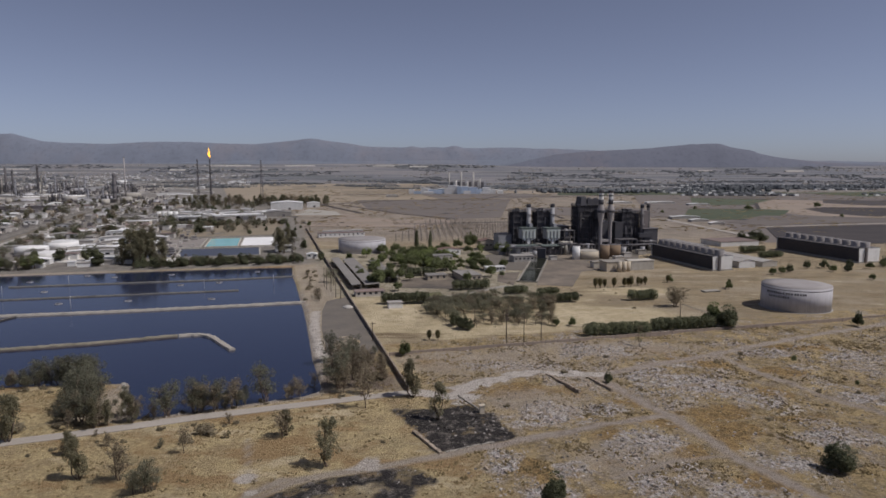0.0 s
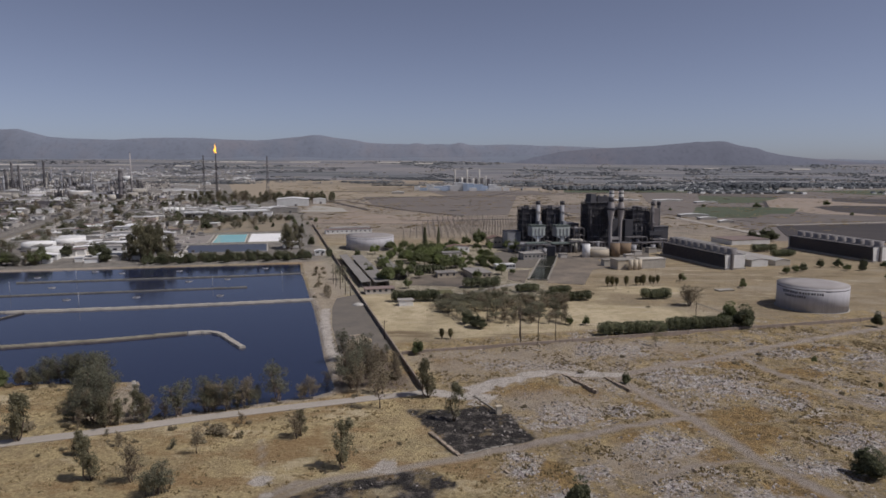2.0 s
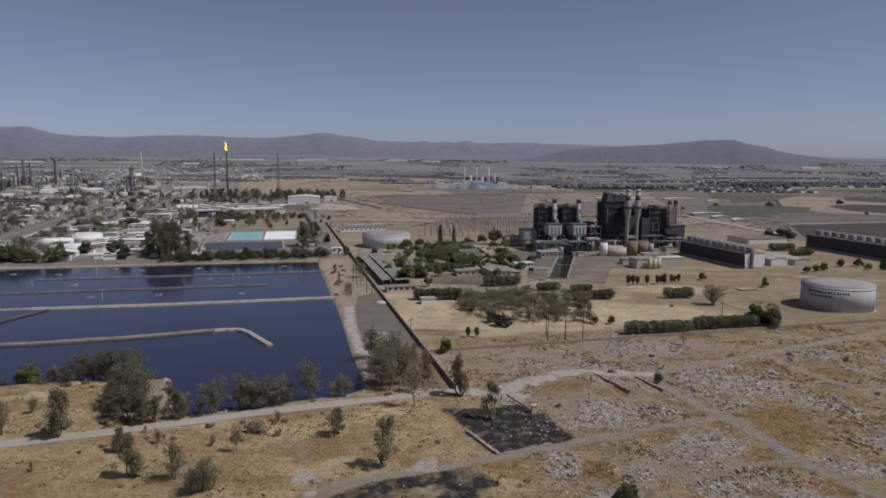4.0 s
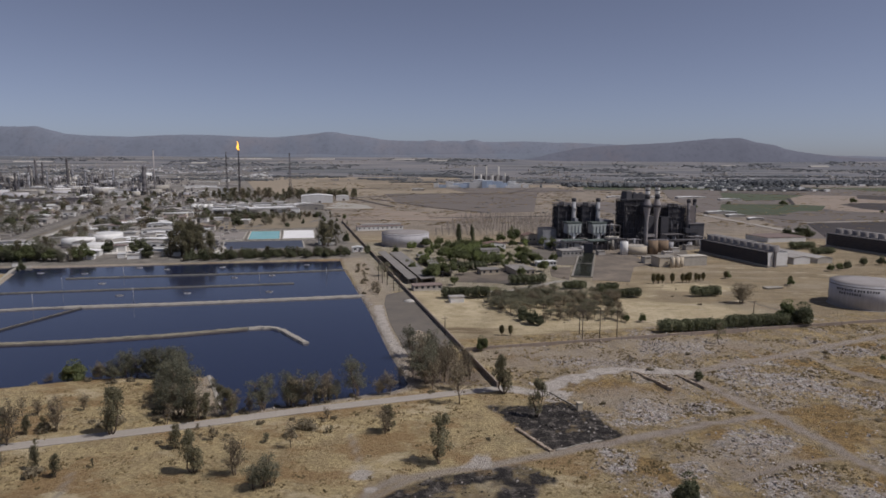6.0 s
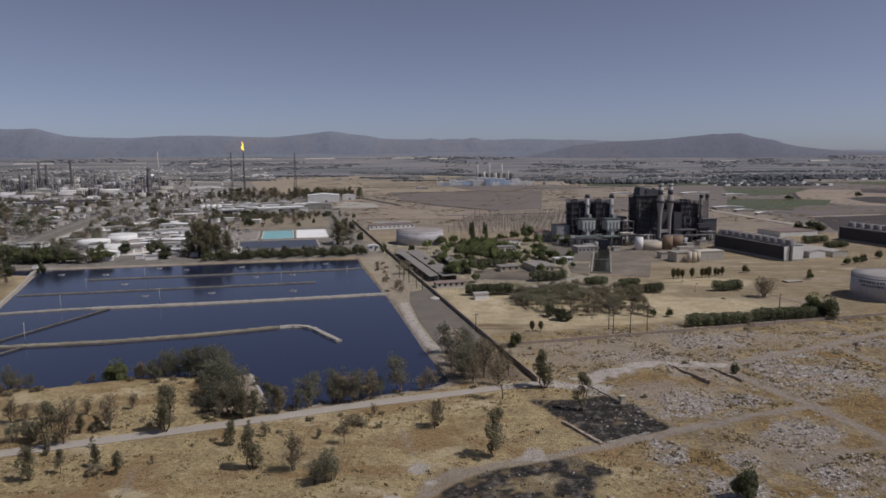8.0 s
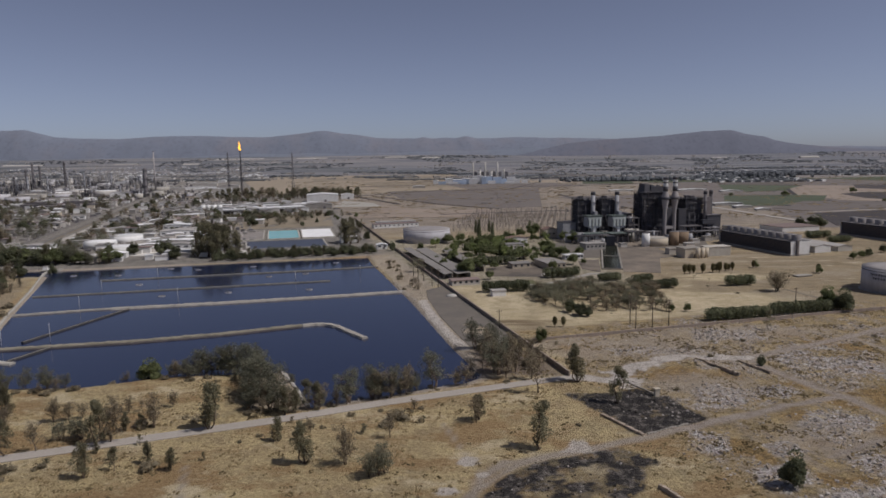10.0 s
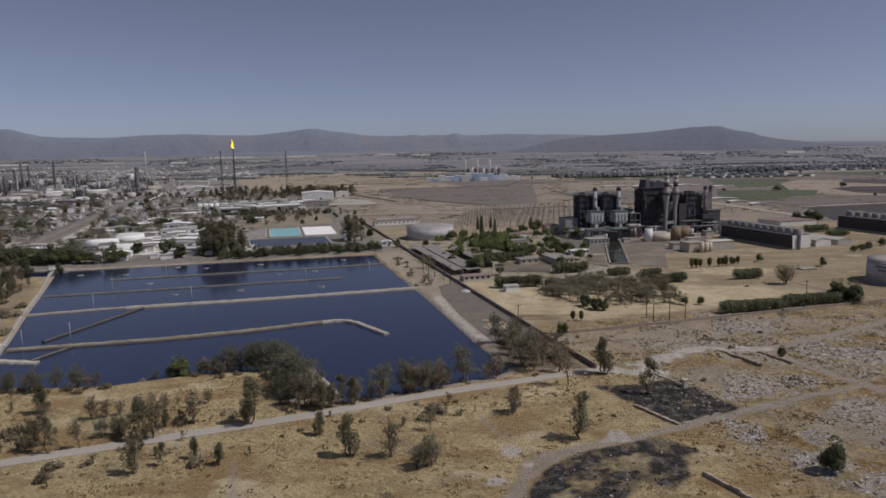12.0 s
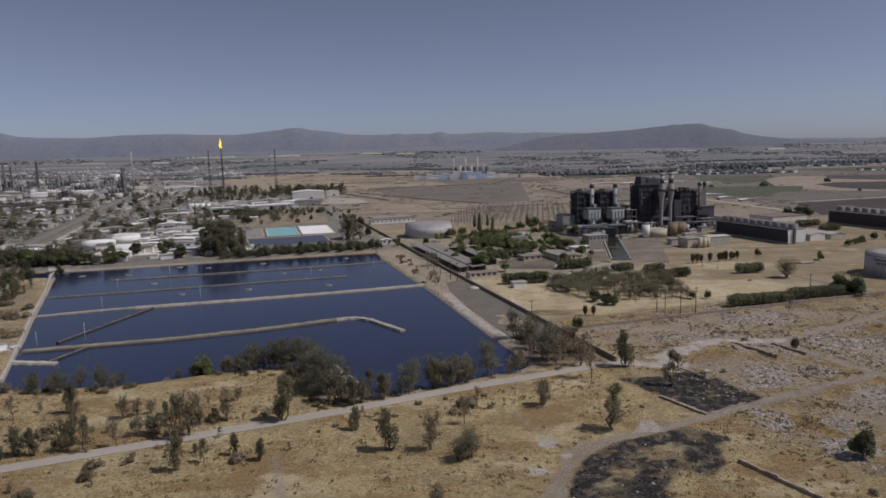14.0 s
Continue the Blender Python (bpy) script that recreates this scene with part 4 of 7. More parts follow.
def hedge(p, q, deep, h):
    """A clipped hedge between two plan points."""
    d = math.hypot(q[0] - p[0], q[1] - p[1])
    rng = np.random.RandomState(int(abs(p[0]) * 3 + d))
    ob = thing("hedge", "row of dark green trees clipped into a hedge", "hedge", "hedges", at=pose((p[0] + q[0]) / 2, (p[1] + q[1]) / 2, 0, 0, 0, math.degrees(math.atan2(q[1] - p[1], q[0] - p[0]))))
    core, heads = Geo(), []
    k = max(2, int(d / 3))
    for i in range(k + 1):
        at = -d / 2 + d * i / k * 0.98 + 0.2 + rng.normal() * 0.4
        r = np.array((d / k * rng.uniform(0.6, 0.95), deep * rng.uniform(0.42, 0.58), h * rng.uniform(0.38, 0.5)))
        centre = (at, rng.normal() * deep * 0.07, h * rng.uniform(0.5, 0.6))
        blob(core, *centre, *(r * 0.82), rng)
        dots = rng.normal(size=(520, 3))
        dots /= np.maximum(np.abs(dots) ** 3, 0).sum(1)[:, None] ** (1 / 3)
        heads.append(np.asarray(centre) + dots * r * rng.uniform(0.86, 1.06, (520, 1)))
    c = np.concatenate(heads)
    c = c[c[:, 2] > h * 0.13]
    stem = Geo().beam((0, 0, -0.2), (0, 0, h * 0.5), 0.2, 0.1, 5).mesh("stem", M["bark"])
    for i in range(k + 1):
        part("stem", stem, "bark", ob).location = (-d / 2 + d * i / k * 0.98 + 0.2, 0, 0)
    part("foliage", leaf_mesh("foliage", c, 0.42, "dark", rng, core), "dark", ob)


for p, q, deep, h in [((-35, 383), (-11, 387), 7, 6.5), ((-32, 482), (-11, 485), 7, 6), ((6, 428), (26, 432), 7, 6.5), ((53, 388), (77, 392), 6, 5.5), ((59, 410), (67, 413), 5, 5),
                      ((68, 311), (98, 316), 5, 6), ((103, 321), (133, 327), 5, 6.2), ((112, 396), (125, 399), 6, 6), ((39, 414), (48, 417), 5, 5), ((-21, 522), (3, 528), 5, 5),
                      ((270, 614), (290, 619), 8, 6.5), ((274, 584), (292, 589), 7, 5.5)]:
    hedge(p, q, deep, h)


# ---- boundary walls ----
def long_wall(p, q, h, name, label):
    d = math.hypot(q[0] - p[0], q[1] - p[1])
    ob = thing(name, label, "wall", kind="structure", at=pose(*p, 0, 0, 0, math.degrees(math.atan2(q[1] - p[1], q[0] - p[0]))))
    g = Geo().box(d / 2, 0, -0.6, d, 0.35, h + 0.6)
    part("panel", g, "brick", ob)
    posts = Geo().box(0, 0, -0.6, 0.55, 0.55, h + 0.85)
    me = posts.mesh("post", M["brick"])
    for i in range(int(d / 6) + 1):
        o = part("post", me, "brick", ob)
        o.location = (min(d, i * 6.0), 0, 0)
    part("coping", Geo().box(d / 2, 0, h + 0.003, d, 0.5, 0.15), "brick", ob)


long_wall((-12, 231), (-75, 456), 1.8, "wall_west", "long brown brick boundary wall with concrete posts")
long_wall((-75, 456), (-182, 845), 2.2, "wall_north", "long brown brick boundary wall beside garages")
long_wall((-23, 276), (240, 354), 1.3, "wall_front", "low brown brick wall between plant and rubble lot")


# ---- tanks ----
def round_tank(x, y, r, h, label, shell="tank", roof="tank_roof", name="storage_tank", bands=True, bars=False, rise=0.035):
    ob = thing(name, label, "tank", at=pose(x, y, 0))
    n = 48 if r > 8 else 20
    part("shell", Geo().tube(0, 0, [(-0.3, r), (h, r)], n), shell, ob)
    part("roof", Geo().tube(0, 0, [(h + 0.004, r * 1.001), (h + 0.12, r * 1.001), (h + r * rise * 0.6, r * 0.6), (h + r * rise, 0.2)], n), roof, ob)
    if bands:
        part("wind_girder", Geo().tube(0, 0, [(h * 0.89, r * 1.001), (h * 0.89, r + 0.05), (h * 0.92, r + 0.05), (h * 0.92, r * 1.001)], n, False), "steel", ob)
        stair = Geo()
        for i in range(40):
            a = 0.6 + i * 0.03
            stair.box((r + 0.5) * math.cos(a), (r + 0.5) * math.sin(a), h * i / 40, 0.9, 0.6, 0.12, math.degrees(a))
        part("stair", stair, "steel", ob)
        ribs = Geo().tube(0, 0, [(-0.1, r + 0.02), (-0.1, r + 0.9), (0.12, r + 0.9), (0.12, r + 0.02)], n, False)
        part("base_ring", ribs, "concrete", ob)
    if bars:
        rnd = random.Random(4)
        for row, (z, a0, a1) in enumerate(((h * 0.72, -2.95, -1.75), (h * 0.56, -2.85, -2.25))):
            a = a0
            while a < a1:
                w = rnd.uniform(0.03, 0.05)
                g = Geo()
                e = [(math.cos(a + d) * (r + 0.06), math.sin(a + d) * (r + 0.06)) for d in (0, w / 2, w)]
                g.add([(*p, z) for p in e] + [(*p, z + 1.25) for p in e], [(0, 1, 4, 3), (1, 2, 5, 4)])
                part("painted_bar", g, "soot", ob)
                a += w + rnd.uniform(0.018, 0.05)
    return ob


round_tank(199.6, 378, 18.2, 13.4, "large grey steel fuel tank with a faded painted inscription", bars=True)
round_tank(-81, 624, 22, 12, "large pale grey steel fuel tank beside the garages")


# ---- cooling towers ----
def cooling_tower(u, v, length, width, h, fans):
    x, y = site(u, v)
    ob = thing("cooling_tower", "long dark slatted cooling tower with a row of fan stacks", "cooling tower", "cooling towers", at=pose(x, y, 0, 0, 0, SITE))
    part("basin", Geo().box(width / 2, length / 2, -0.3, width + 2, length + 2, 1.5), "concrete", ob)
    part("body", Geo().box(width / 2, length / 2, 1.2, width - 1.6, length - 0.6, h - 1.2), "soot", ob)
    me = Geo().box(0, length / 2, 0, 0.9, length - 0.8, 0.16).mesh("louvre", M["slat"])
    for side in (0.3, width - 0.3):
        for i in range(9):
            o = part("louvre", me, "slat", ob)
            o.location, o.rotation_euler = (side, 0, 1.6 + i * (h - 2.2) / 9), (0, radians(35 if side < 1 else -35), 0)
    for end in (-0.05, length + 0.05):
        part("end_wall", Geo().add([(0, end - 0.2, 0), (width, end - 0.2, 0), (width + 0.8, end - 0.2, h), (-0.8, end - 0.2, h), (0, end + 0.2, 0), (width, end + 0.2, 0), (width + 0.8, end + 0.2, h), (-0.8, end + 0.2, h)],
             [(0, 1, 2, 3), (7, 6, 5, 4), (0, 4, 5, 1), (1, 5, 6, 2), (2, 6, 7, 3), (3, 7, 4, 0)]), "white", ob, "white cement end wall with grey streaks")
    part("stair_tower", Geo().box(width * 0.3, -1.0, 0, 1.7, 1.4, h + 1), "slat", ob)
    part("deck", Geo().box(width / 2, length / 2, h + 0.01, width + 1.4, length - 0.5, 0.35), "steel", ob)
    rail = Geo()
    for sx in (-0.5, width + 0.5):
        rail.beam((sx, 0, h + 1.4), (sx, length, h + 1.4), 0.12)
        for i in range(int(length / 3)):
            rail.beam((sx, i * 3, h + 0.3), (sx, i * 3, h + 1.4), 0.1)
    part("railing", rail, "steel", ob)
    fan = Geo().tube(0, 0, [(0, 4.0), (1.4, 3.4), (4.4, 3.8), (4.4, 3.5), (1.0, 3.1)], 16, False).mesh("fan_cowl", M["fan"])
    for i in range(fans):
        o = part("fan_cowl", fan, "fan", ob)
        o.location = (width / 2, length * (i + 0.5) / fans, h + 0.36)


cooling_tower(335, 433, 84, 16.5, 11, 10)
cooling_tower(478, 437, 92, 20, 12, 10)


# ---- boilers ----
def frame_tower(ob, w, d, h, floors, cols=4):
    """Open steel frame with floors, braces and dark cladding set back inside it, origin at the front left foot."""
    part("cladding", Geo().box(w / 2, d / 2, 0, w - 0.8, d - 0.8, h - 2), "soot", ob)
    me = Geo().box(0, 0, -0.3, 0.6, 0.6, h + 0.3).mesh("column", M["soot"])
    for i in range(cols + 1):
        for j in range(cols + 1):
            if i in (0, cols) or j in (0, cols):
                o = part("column", me, "soot", ob)
                o.location = (w * i / cols, d * j / cols, 0)
    slab = Geo().box(w / 2, d / 2, 0, w + 1.6, d + 1.6, 0.35).mesh("gallery", M["soot"])
    loop = [(px, py, z) for e, z in ((0.7, 1.2), (0.7, 1.4), (0.55, 1.4), (0.55, 1.2)) for px, py in ((-e, -e), (w + e, -e), (w + e, d + e), (-e, d + e))]
    rail_me = Geo().add(loop, [(4 * k + i, 4 * k + (i + 1) % 4, 4 * ((k + 1) % 4) + (i + 1) % 4, 4 * ((k + 1) % 4) + i) for k in range(4) for i in range(4)]).mesh("handrail", M["steel"])
    for k in range(1, floors + 1):
        for me, nm in ((slab, "gallery"), (rail_me, "handrail")):
            o = part(nm, me, "soot", ob)
            o.location = (0, 0, h * k / floors - 0.6)
    brace = Geo()
    for k in range(floors):
        z0, z1 = h * k / floors, h * (k + 1) / floors - 0.8
        for i in range(0, cols):
            p, q = w * i / cols, w * (i + 1) / cols
            brace.beam((p if (i + k) % 2 else q, 0, z0), (q if (i + k) % 2 else p, 0, z1), 0.35)
            p, q = d * i / cols, d * (i + 1) / cols
            brace.beam((0, p if (i + k) % 2 else q, z0), (0, q if (i + k) % 2 else p, z1), 0.35)
            brace.beam((w, p if (i + k) % 2 else q, z0), (w, q if (i + k) % 2 else p, z1), 0.35)
    tagged(part("bracing", brace, "soot", ob), kind="stuff")
    rnd = random.Random(int(w * h))
    for i in range(14):
        x, y, z = rnd.uniform(1, w - 1), rnd.uniform(-0.9, 0.8), rnd.uniform(2, h * 0.5)
        part("pipe", Geo().beam((x, y, z), (x, y, z + rnd.uniform(5, h * 0.5)), rnd.uniform(0.3, 1.0), n=8), "soot" if i % 3 else "steel", ob)
    for i in range(8):
        x, z = rnd.uniform(0, w * 0.5), rnd.uniform(3, h - 3)
        part("pipe", Geo().beam((x, -0.4, z), (x + rnd.uniform(4, w * 0.5), -0.4, z), rnd.uniform(0.3, 0.8), n=8), "soot" if i % 3 else "steel", ob)
    for i in range(3):
        x, y = rnd.uniform(3, w - 3), rnd.uniform(3, d - 3)
        part("roof_unit", Geo().box(x, y, h - 2, rnd.uniform(2, 5), rnd.uniform(2, 5), rnd.uniform(2.2, 4.5)), "soot", ob)


def chimney(ob, x, y, h, r, material="light_steel", band=True):
    st = part("chimney", Geo().tube(x, y, [(-0.3, r), (h * 0.5, r), (h, r * 0.88), (h, r * 0.7), (h - 1, r * 0.7)], 16, False), material, ob)
    if band:
        part("top_band", Geo().tube(x, y, [(h - 3.0, r * 0.92), (h - 3.0, r * 1.06), (h + 0.15, r * 1.02), (h + 0.15, r * 0.7)], 16, False), "soot", st, "blackened chimney rim")
        for k in (0.55, 0.78):
            part("platform", Geo().tube(x, y, [(h * k, r * 0.9), (h * k, r + 1.2), (h * k + 0.3, r + 1.2), (h * k + 0.3, r * 0.9)], 16, False), "steel", st)


def small_boiler(u, v, hall=True):
    x, y = site(u, v)
    ob = thing("boiler_unit", "soot-black steel boiler frame with a pale chimney and filter house", "boiler", "boiler units", at=pose(x, y, 0, 0, 0, SITE))
    frame_tower(ob, 15, 13, 38.5, 7, 3)
    chimney(ob, 13.6, -3, 44.5, 2.0)
    # filter house in front of the frame
    part("filter_house", Geo().box(8.8, -12, 13.5, 13.2, 9, 9), "light_steel", ob, "pale steel filter house on legs")
    part("filter_roof", Geo().box(8.8, -12, 22.51, 14.6, 10.4, 1.2), "copper_green", ob)
    part("cornice", Geo().box(8.8, -16.75, 20.6, 13.6, 0.4, 1.6), "filter_green", ob, "faded pale green cornice")
    leg = Geo().box(0, 0, -0.3, 0.7, 0.7, 13.8).mesh("leg", M["steel"])
    for i in range(4):
        for j in (-16, -8):
            o = part("leg", leg, "steel", ob)
            o.location = (3.2 + 3.7 * i, j, 0)
    for i in range(4):
        part("duct", Geo().box(3.7 + 3.4 * i, -16.9, 14.2, 1.8, 0.9, 6.3), "filter_green", ob)
    part("chute", Geo().add([(8.8 + sx * a, -14 + sy * 2, z) for z, a in ((8, 1.2), (11, 1.4), (13.49, 6)) for sx, sy in ((-1, -1), (1, -1), (1, 1), (-1, 1))],
         [(4 * k + i, 4 * k + (i + 1) % 4, 4 * k + 4 + (i + 1) % 4, 4 * k + 4 + i) for k in range(2) for i in range(4)]), "white", ob, "white forked chute below the filter house")
    part("flue", Geo().box(13.6, -6, 23.72, 2.8, 7, 3), "light_steel", ob)
    if hall:
        part("hall", Geo().box(2.5, -23, -0.3, 18, 11, 8.5), "white", ob, "low white service hall at the boiler's foot")
        part("hall_roof", Geo().box(3, -23, 8.21, 21, 12, 0.6), "copper_green", ob)
        part("hall_door", Geo().box(12.6, -28.55, 0, 4, 0.3, 6), "glass", ob)
    else:
        part("canopy", Geo().box(6, -23, 8.2, 24, 12, 0.7), "copper_green", ob, "dark canopy roof at the boiler's foot")
        for i in range(5):
            part("canopy_post", Geo().box(-4 + 5 * i, -28, -0.3, 0.6, 0.6, 8.49), "steel", ob)
        part("pump_bank", Geo().box(6, -21, -0.3, 20, 6, 5), "steel", ob)


small_boiler(229.5, 581)
small_boiler(250.8, 575, False)


def tall_boiler():
    x, y = site(291.5, 573)
    ob = thing("boiler_unit", "tallest soot-black steel boiler house with two forked concrete chimneys", "boiler", "boiler units", at=pose(x, y, 0, 0, 0, SITE))
    frame_tower(ob, 25, 15, 43, 8)
    part("penthouse", Geo().box(6.3, 7.5, 41, 7, 13, 9.4, 0, 0.72), "soot", ob, "sooty penthouse on the boiler roof")
    part("penthouse", Geo().box(16, 7.5, 41, 13, 13, 7.2), "soot", ob, "sooty penthouse on the boiler roof")
    part("vent_hood", Geo().box(12, 4, 48.1, 3, 3, 1.6, 0, 0.6), "soot", ob)
    part("vent_hood", Geo().box(20, 6, 48.21, 2.5, 4, 1.2, 0, 0.6), "soot", ob)
    for cx in (16.6, 26.6):
        st = part("chimney", Geo().tube(cx, -12, [(35.5, 3.3), (39, 3.4), (40.5, 3.1), (44, 2.05), (56.6, 2.0), (56.6, 1.7), (55, 1.7)], 18, False), "stack", ob, "concrete chimney flaring above a tapered leg")
        part("white_band", Geo().tube(cx, -12, [(48.6, 2.14), (51.4, 2.14)], 18, False), "white", st, "white painted band")
        part("white_band", Geo().tube(cx, -12, [(52.6, 2.12), (54.8, 2.12)], 18, False), "white", st, "white painted band")
        part("top_band", Geo().tube(cx, -12, [(54.81, 2.05), (54.81, 2.5), (57, 2.5), (57, 1.75)], 18, False), "soot", st, "blackened chimney rim")
        part("mid_band", Geo().tube(cx, -12, [(51.41, 2.13), (52.59, 2.13)], 18, False), "soot", st, "black painted band")
        part("neck_band", Geo().tube(cx, -12, [(44.2, 2.04), (44.2, 2.2), (48.5, 2.2), (48.5, 2.04)], 18, False), "soot", st, "black painted neck")
        part("collar", Geo().tube(cx, -12, [(36.6, 3.3), (36.6, 3.9), (38.8, 3.9), (38.8, 3.4)], 18, False), "soot", st, "black walkway round the chimney's shoulder")
        part("leg", Geo().tube(cx, -12, [(-0.3, 1.7), (23, 1.6), (27, 1.9), (32, 2.7), (35.6, 3.3)], 18, False), "stack", ob, "tapered concrete chimney leg")
    part("cross_beam", Geo().box(21.6, -12, 9, 7.4, 2.4, 2.6), "stack", ob)
    part("cross_beam", Geo().box(21.6, -12, 36.8, 3.6, 2.4, 1.8), "soot", ob)
    part("duct", Geo().box(21.6, -4.5, 30, 12, 7, 9), "soot", ob)
    part("duct", Geo().box(31, 8, -0.3, 11, 14, 27), "soot", ob)
    part("sphere_tank", Geo().tube(33.5, 6, [(27, 0.8), (27.6, 2.2), (29.5, 3.2), (31.5, 3.2), (33.4, 2.2), (34, 0.8)], 14), "pale", ob, "pale round vessel on a dark duct")


tall_boiler()


def wide_boiler():
    x, y = site(335, 568)
    ob = thing("boiler_unit", "wide soot-black steel boiler house with two dark chimneys", "boiler", "boiler units", at=pose(x, y, 0, 0, 0, SITE))
    frame_tower(ob, 18, 15, 36.5, 7, 4)
    chimney(ob, 18.8, -3, 43, 1.7, "steel")
    chimney(ob, 28.5, 2, 43, 1.7, "soot")
    part("stack_frame", Geo().box(23.5, -0.5, 20, 6.5, 3, 17), "slat", ob, "brownish frame between the stacks")
    part("annex", Geo().box(27, 2, -0.3, 15, 16, 20), "soot", ob)
    part("annex_roof", Geo().box(27, 2, 19.71, 16, 17, 0.6), "steel", ob)
    part("side_house", Geo().box(-4, 6, -0.3, 8, 14, 27), "soot", ob)
    part("duct", Geo().box(21, -5, 12, 14, 5, 4), "soot", ob)


wide_boiler()


def box_building(u, v, w, d, h, wall, roof, label, name="building", windows=0, gable=0.0, turn=SITE, world=None, bays=0):
    """A plain building with a real roof slab or ridge; u, v: its front left corner on the site grid, or world: its plan centre."""
    if world:
        x, y = world
        off = (0, 0)
    else:
        x, y = site(u, v)
        off = (w / 2, d / 2)
    ob = thing(name, label, "building", at=pose(x, y, 0, 0, 0, turn) @ pose(*off, 0))
    part("wall", Geo().box(0, 0, -0.4, w, d, h + 0.4), wall, ob)
    if gable:
        g = Geo().gable(w, d, h + 0.01, gable)
        part("roof", g, roof, ob)
        for e in (-d / 2, d / 2):
            part("gable_wall", Geo().add([(-w / 2, e, h), (w / 2, e, h), (0, e, h + gable)], [(0, 1, 2)]), wall, ob)
    else:
        part("roof", Geo().box(0, 0, h + 0.01, w + 0.7, d + 0.7, 0.45), roof, ob)
    if windows:
        me = Geo().box(0, 0, 0, 1.6, 0.16, 1.4).mesh("window", M["glass"])
        for i in range(windows):
            o = part("window", me, "glass", ob)
            o.location = (-w / 2 + w * (i + 0.5) / windows, -d / 2 - 0.05, h * 0.45)
    for i in range(bays):
        part("door", Geo().box(-w / 2 + w * (i + 0.5) / bays, -d / 2 - 0.06, 0, w / bays * 0.7, 0.2, h * 0.75), "glass", ob)
    return ob


box_building(216, 584, 13, 14, 16, "light_steel", "steel", "grey steel clad hall beside the boilers")
box_building(244, 560, 5, 9, 9, "pale", "concrete", "narrow pale concrete building by the boilers")
box_building(272, 585, 16, 18, 22, "soot", "steel", "dark steel clad hall between the boilers")
box_building(268, 556, 8, 7, 10, "white", "pale", "white block building at the plant yard")
box_building(255, 451, 15, 12, 7, "cream", "concrete", "cream pump house in the plant yard", windows=0)
box_building(276, 452, 20, 9, 7, "pale", "pale", "pale low store beside the pump house")
box_building(254, 470, 12, 6, 4.5, "pale", "concrete", "low pale concrete store in the plant yard")
for u, v, r, h, mtl in ((222, 562, 4, 9, "light_steel"), (213, 566, 3, 8, "light_steel"), (275, 522, 10, 7, "cream"), (289, 517, 4.2, 12, "rust"), (304, 528, 6, 10.5, "rust"), (263, 519, 3.4, 11.5, "white"),
                        (264, 448, 1.7, 8, "cream"), (268, 448, 1.7, 8, "cream"), (272, 449, 1.7, 8, "cream"), (306, 548, 5, 5, "light_steel")):
    x, y = site(u, v)
    round_tank(x, y, r, h, {"rust": "brown rust-stained steel tank at the boiler yard", "cream": "cream round tank at the boiler yard", "white": "white slender tank at the boiler yard"}.get(mtl, "small grey steel tank at the boiler yard"),
               mtl, "steel" if mtl != "cream" else "concrete", bands=False)
# long stores behind the first cooling tower
box_building(364, 440, 15, 76, 5, "white", "roof", "long white store with a grey sheet roof", gable=1.5)
box_building(386, 440, 14, 66, 4, "pale", "roof", "long low pale store beside the lawn", gable=1.2)
box_building(441, 562, 44, 32, 4.6, "white", "roof_brown", "broad white warehouse with a flat brown-grey roof")
box_building(404, 545, 10, 60, 4, "pale", "roof", "long low shed beside the warehouse")


box_building(274, 359, 11, 4.5, 0.5, "pale", "pale", "flat pale concrete slab in dry grass", "concrete_slab")


# ---- intake channel ----
def channel(p, q, w):
    d = math.hypot(q[0] - p[0], q[1] - p[1])
    ob = thing("intake_channel", "concrete intake channel with dark still water", "channel", at=pose(*p, 0, 0, 0, math.degrees(math.atan2(q[1] - p[1], q[0] - p[0])) - 90))
    for sx in (-w / 2 - 0.6, w / 2 + 0.6):
        part("side_wall", Geo().box(sx, d / 2, -0.3, 1.2, d, 1.2), "concrete", ob)
    part("end_wall", Geo().box(0, -0.4, -0.3, w + 2.4, 0.8, 1.2), "concrete", ob)
    part("water_surface", Geo().box(0, d / 2, -0.2, w, d, 0.5), "channel", ob)
    part("footbridge", Geo().box(0, d * 0.45, 0.91, w + 3, 1.2, 0.3), "concrete", ob)
    part("screen_house", Geo().box(1, d - 2, -0.3, 7, 6, 9), "soot", ob, "dark steel screen house over the channel head")


channel((55.5, 458), (80.5, 580), 12)
flat("pavement", [site(206, 560), site(228, 545), site(262, 505), site(312, 500), site(330, 530), site(372, 545), site(372, 620), site(206, 620)], 0.09, "asphalt", "stained grey paved ground round the boilers", "pavement", thick=0.3)
flat("pavement", [(60.5, 447), (84, 441), (102, 504), (119, 514), (116, 560), (112, 604), (94, 604), (88, 578)], 0.12, "old_paving", "worn grey asphalt plant yard", "pavement", thick=0.3)
flat("pavement", [(33, 511), (58, 511), (73, 580), (72, 604), (34, 600), (28, 548)], 0.12, "asphalt", "worn grey asphalt yard beside the channel", "pavement", thick=0.3)


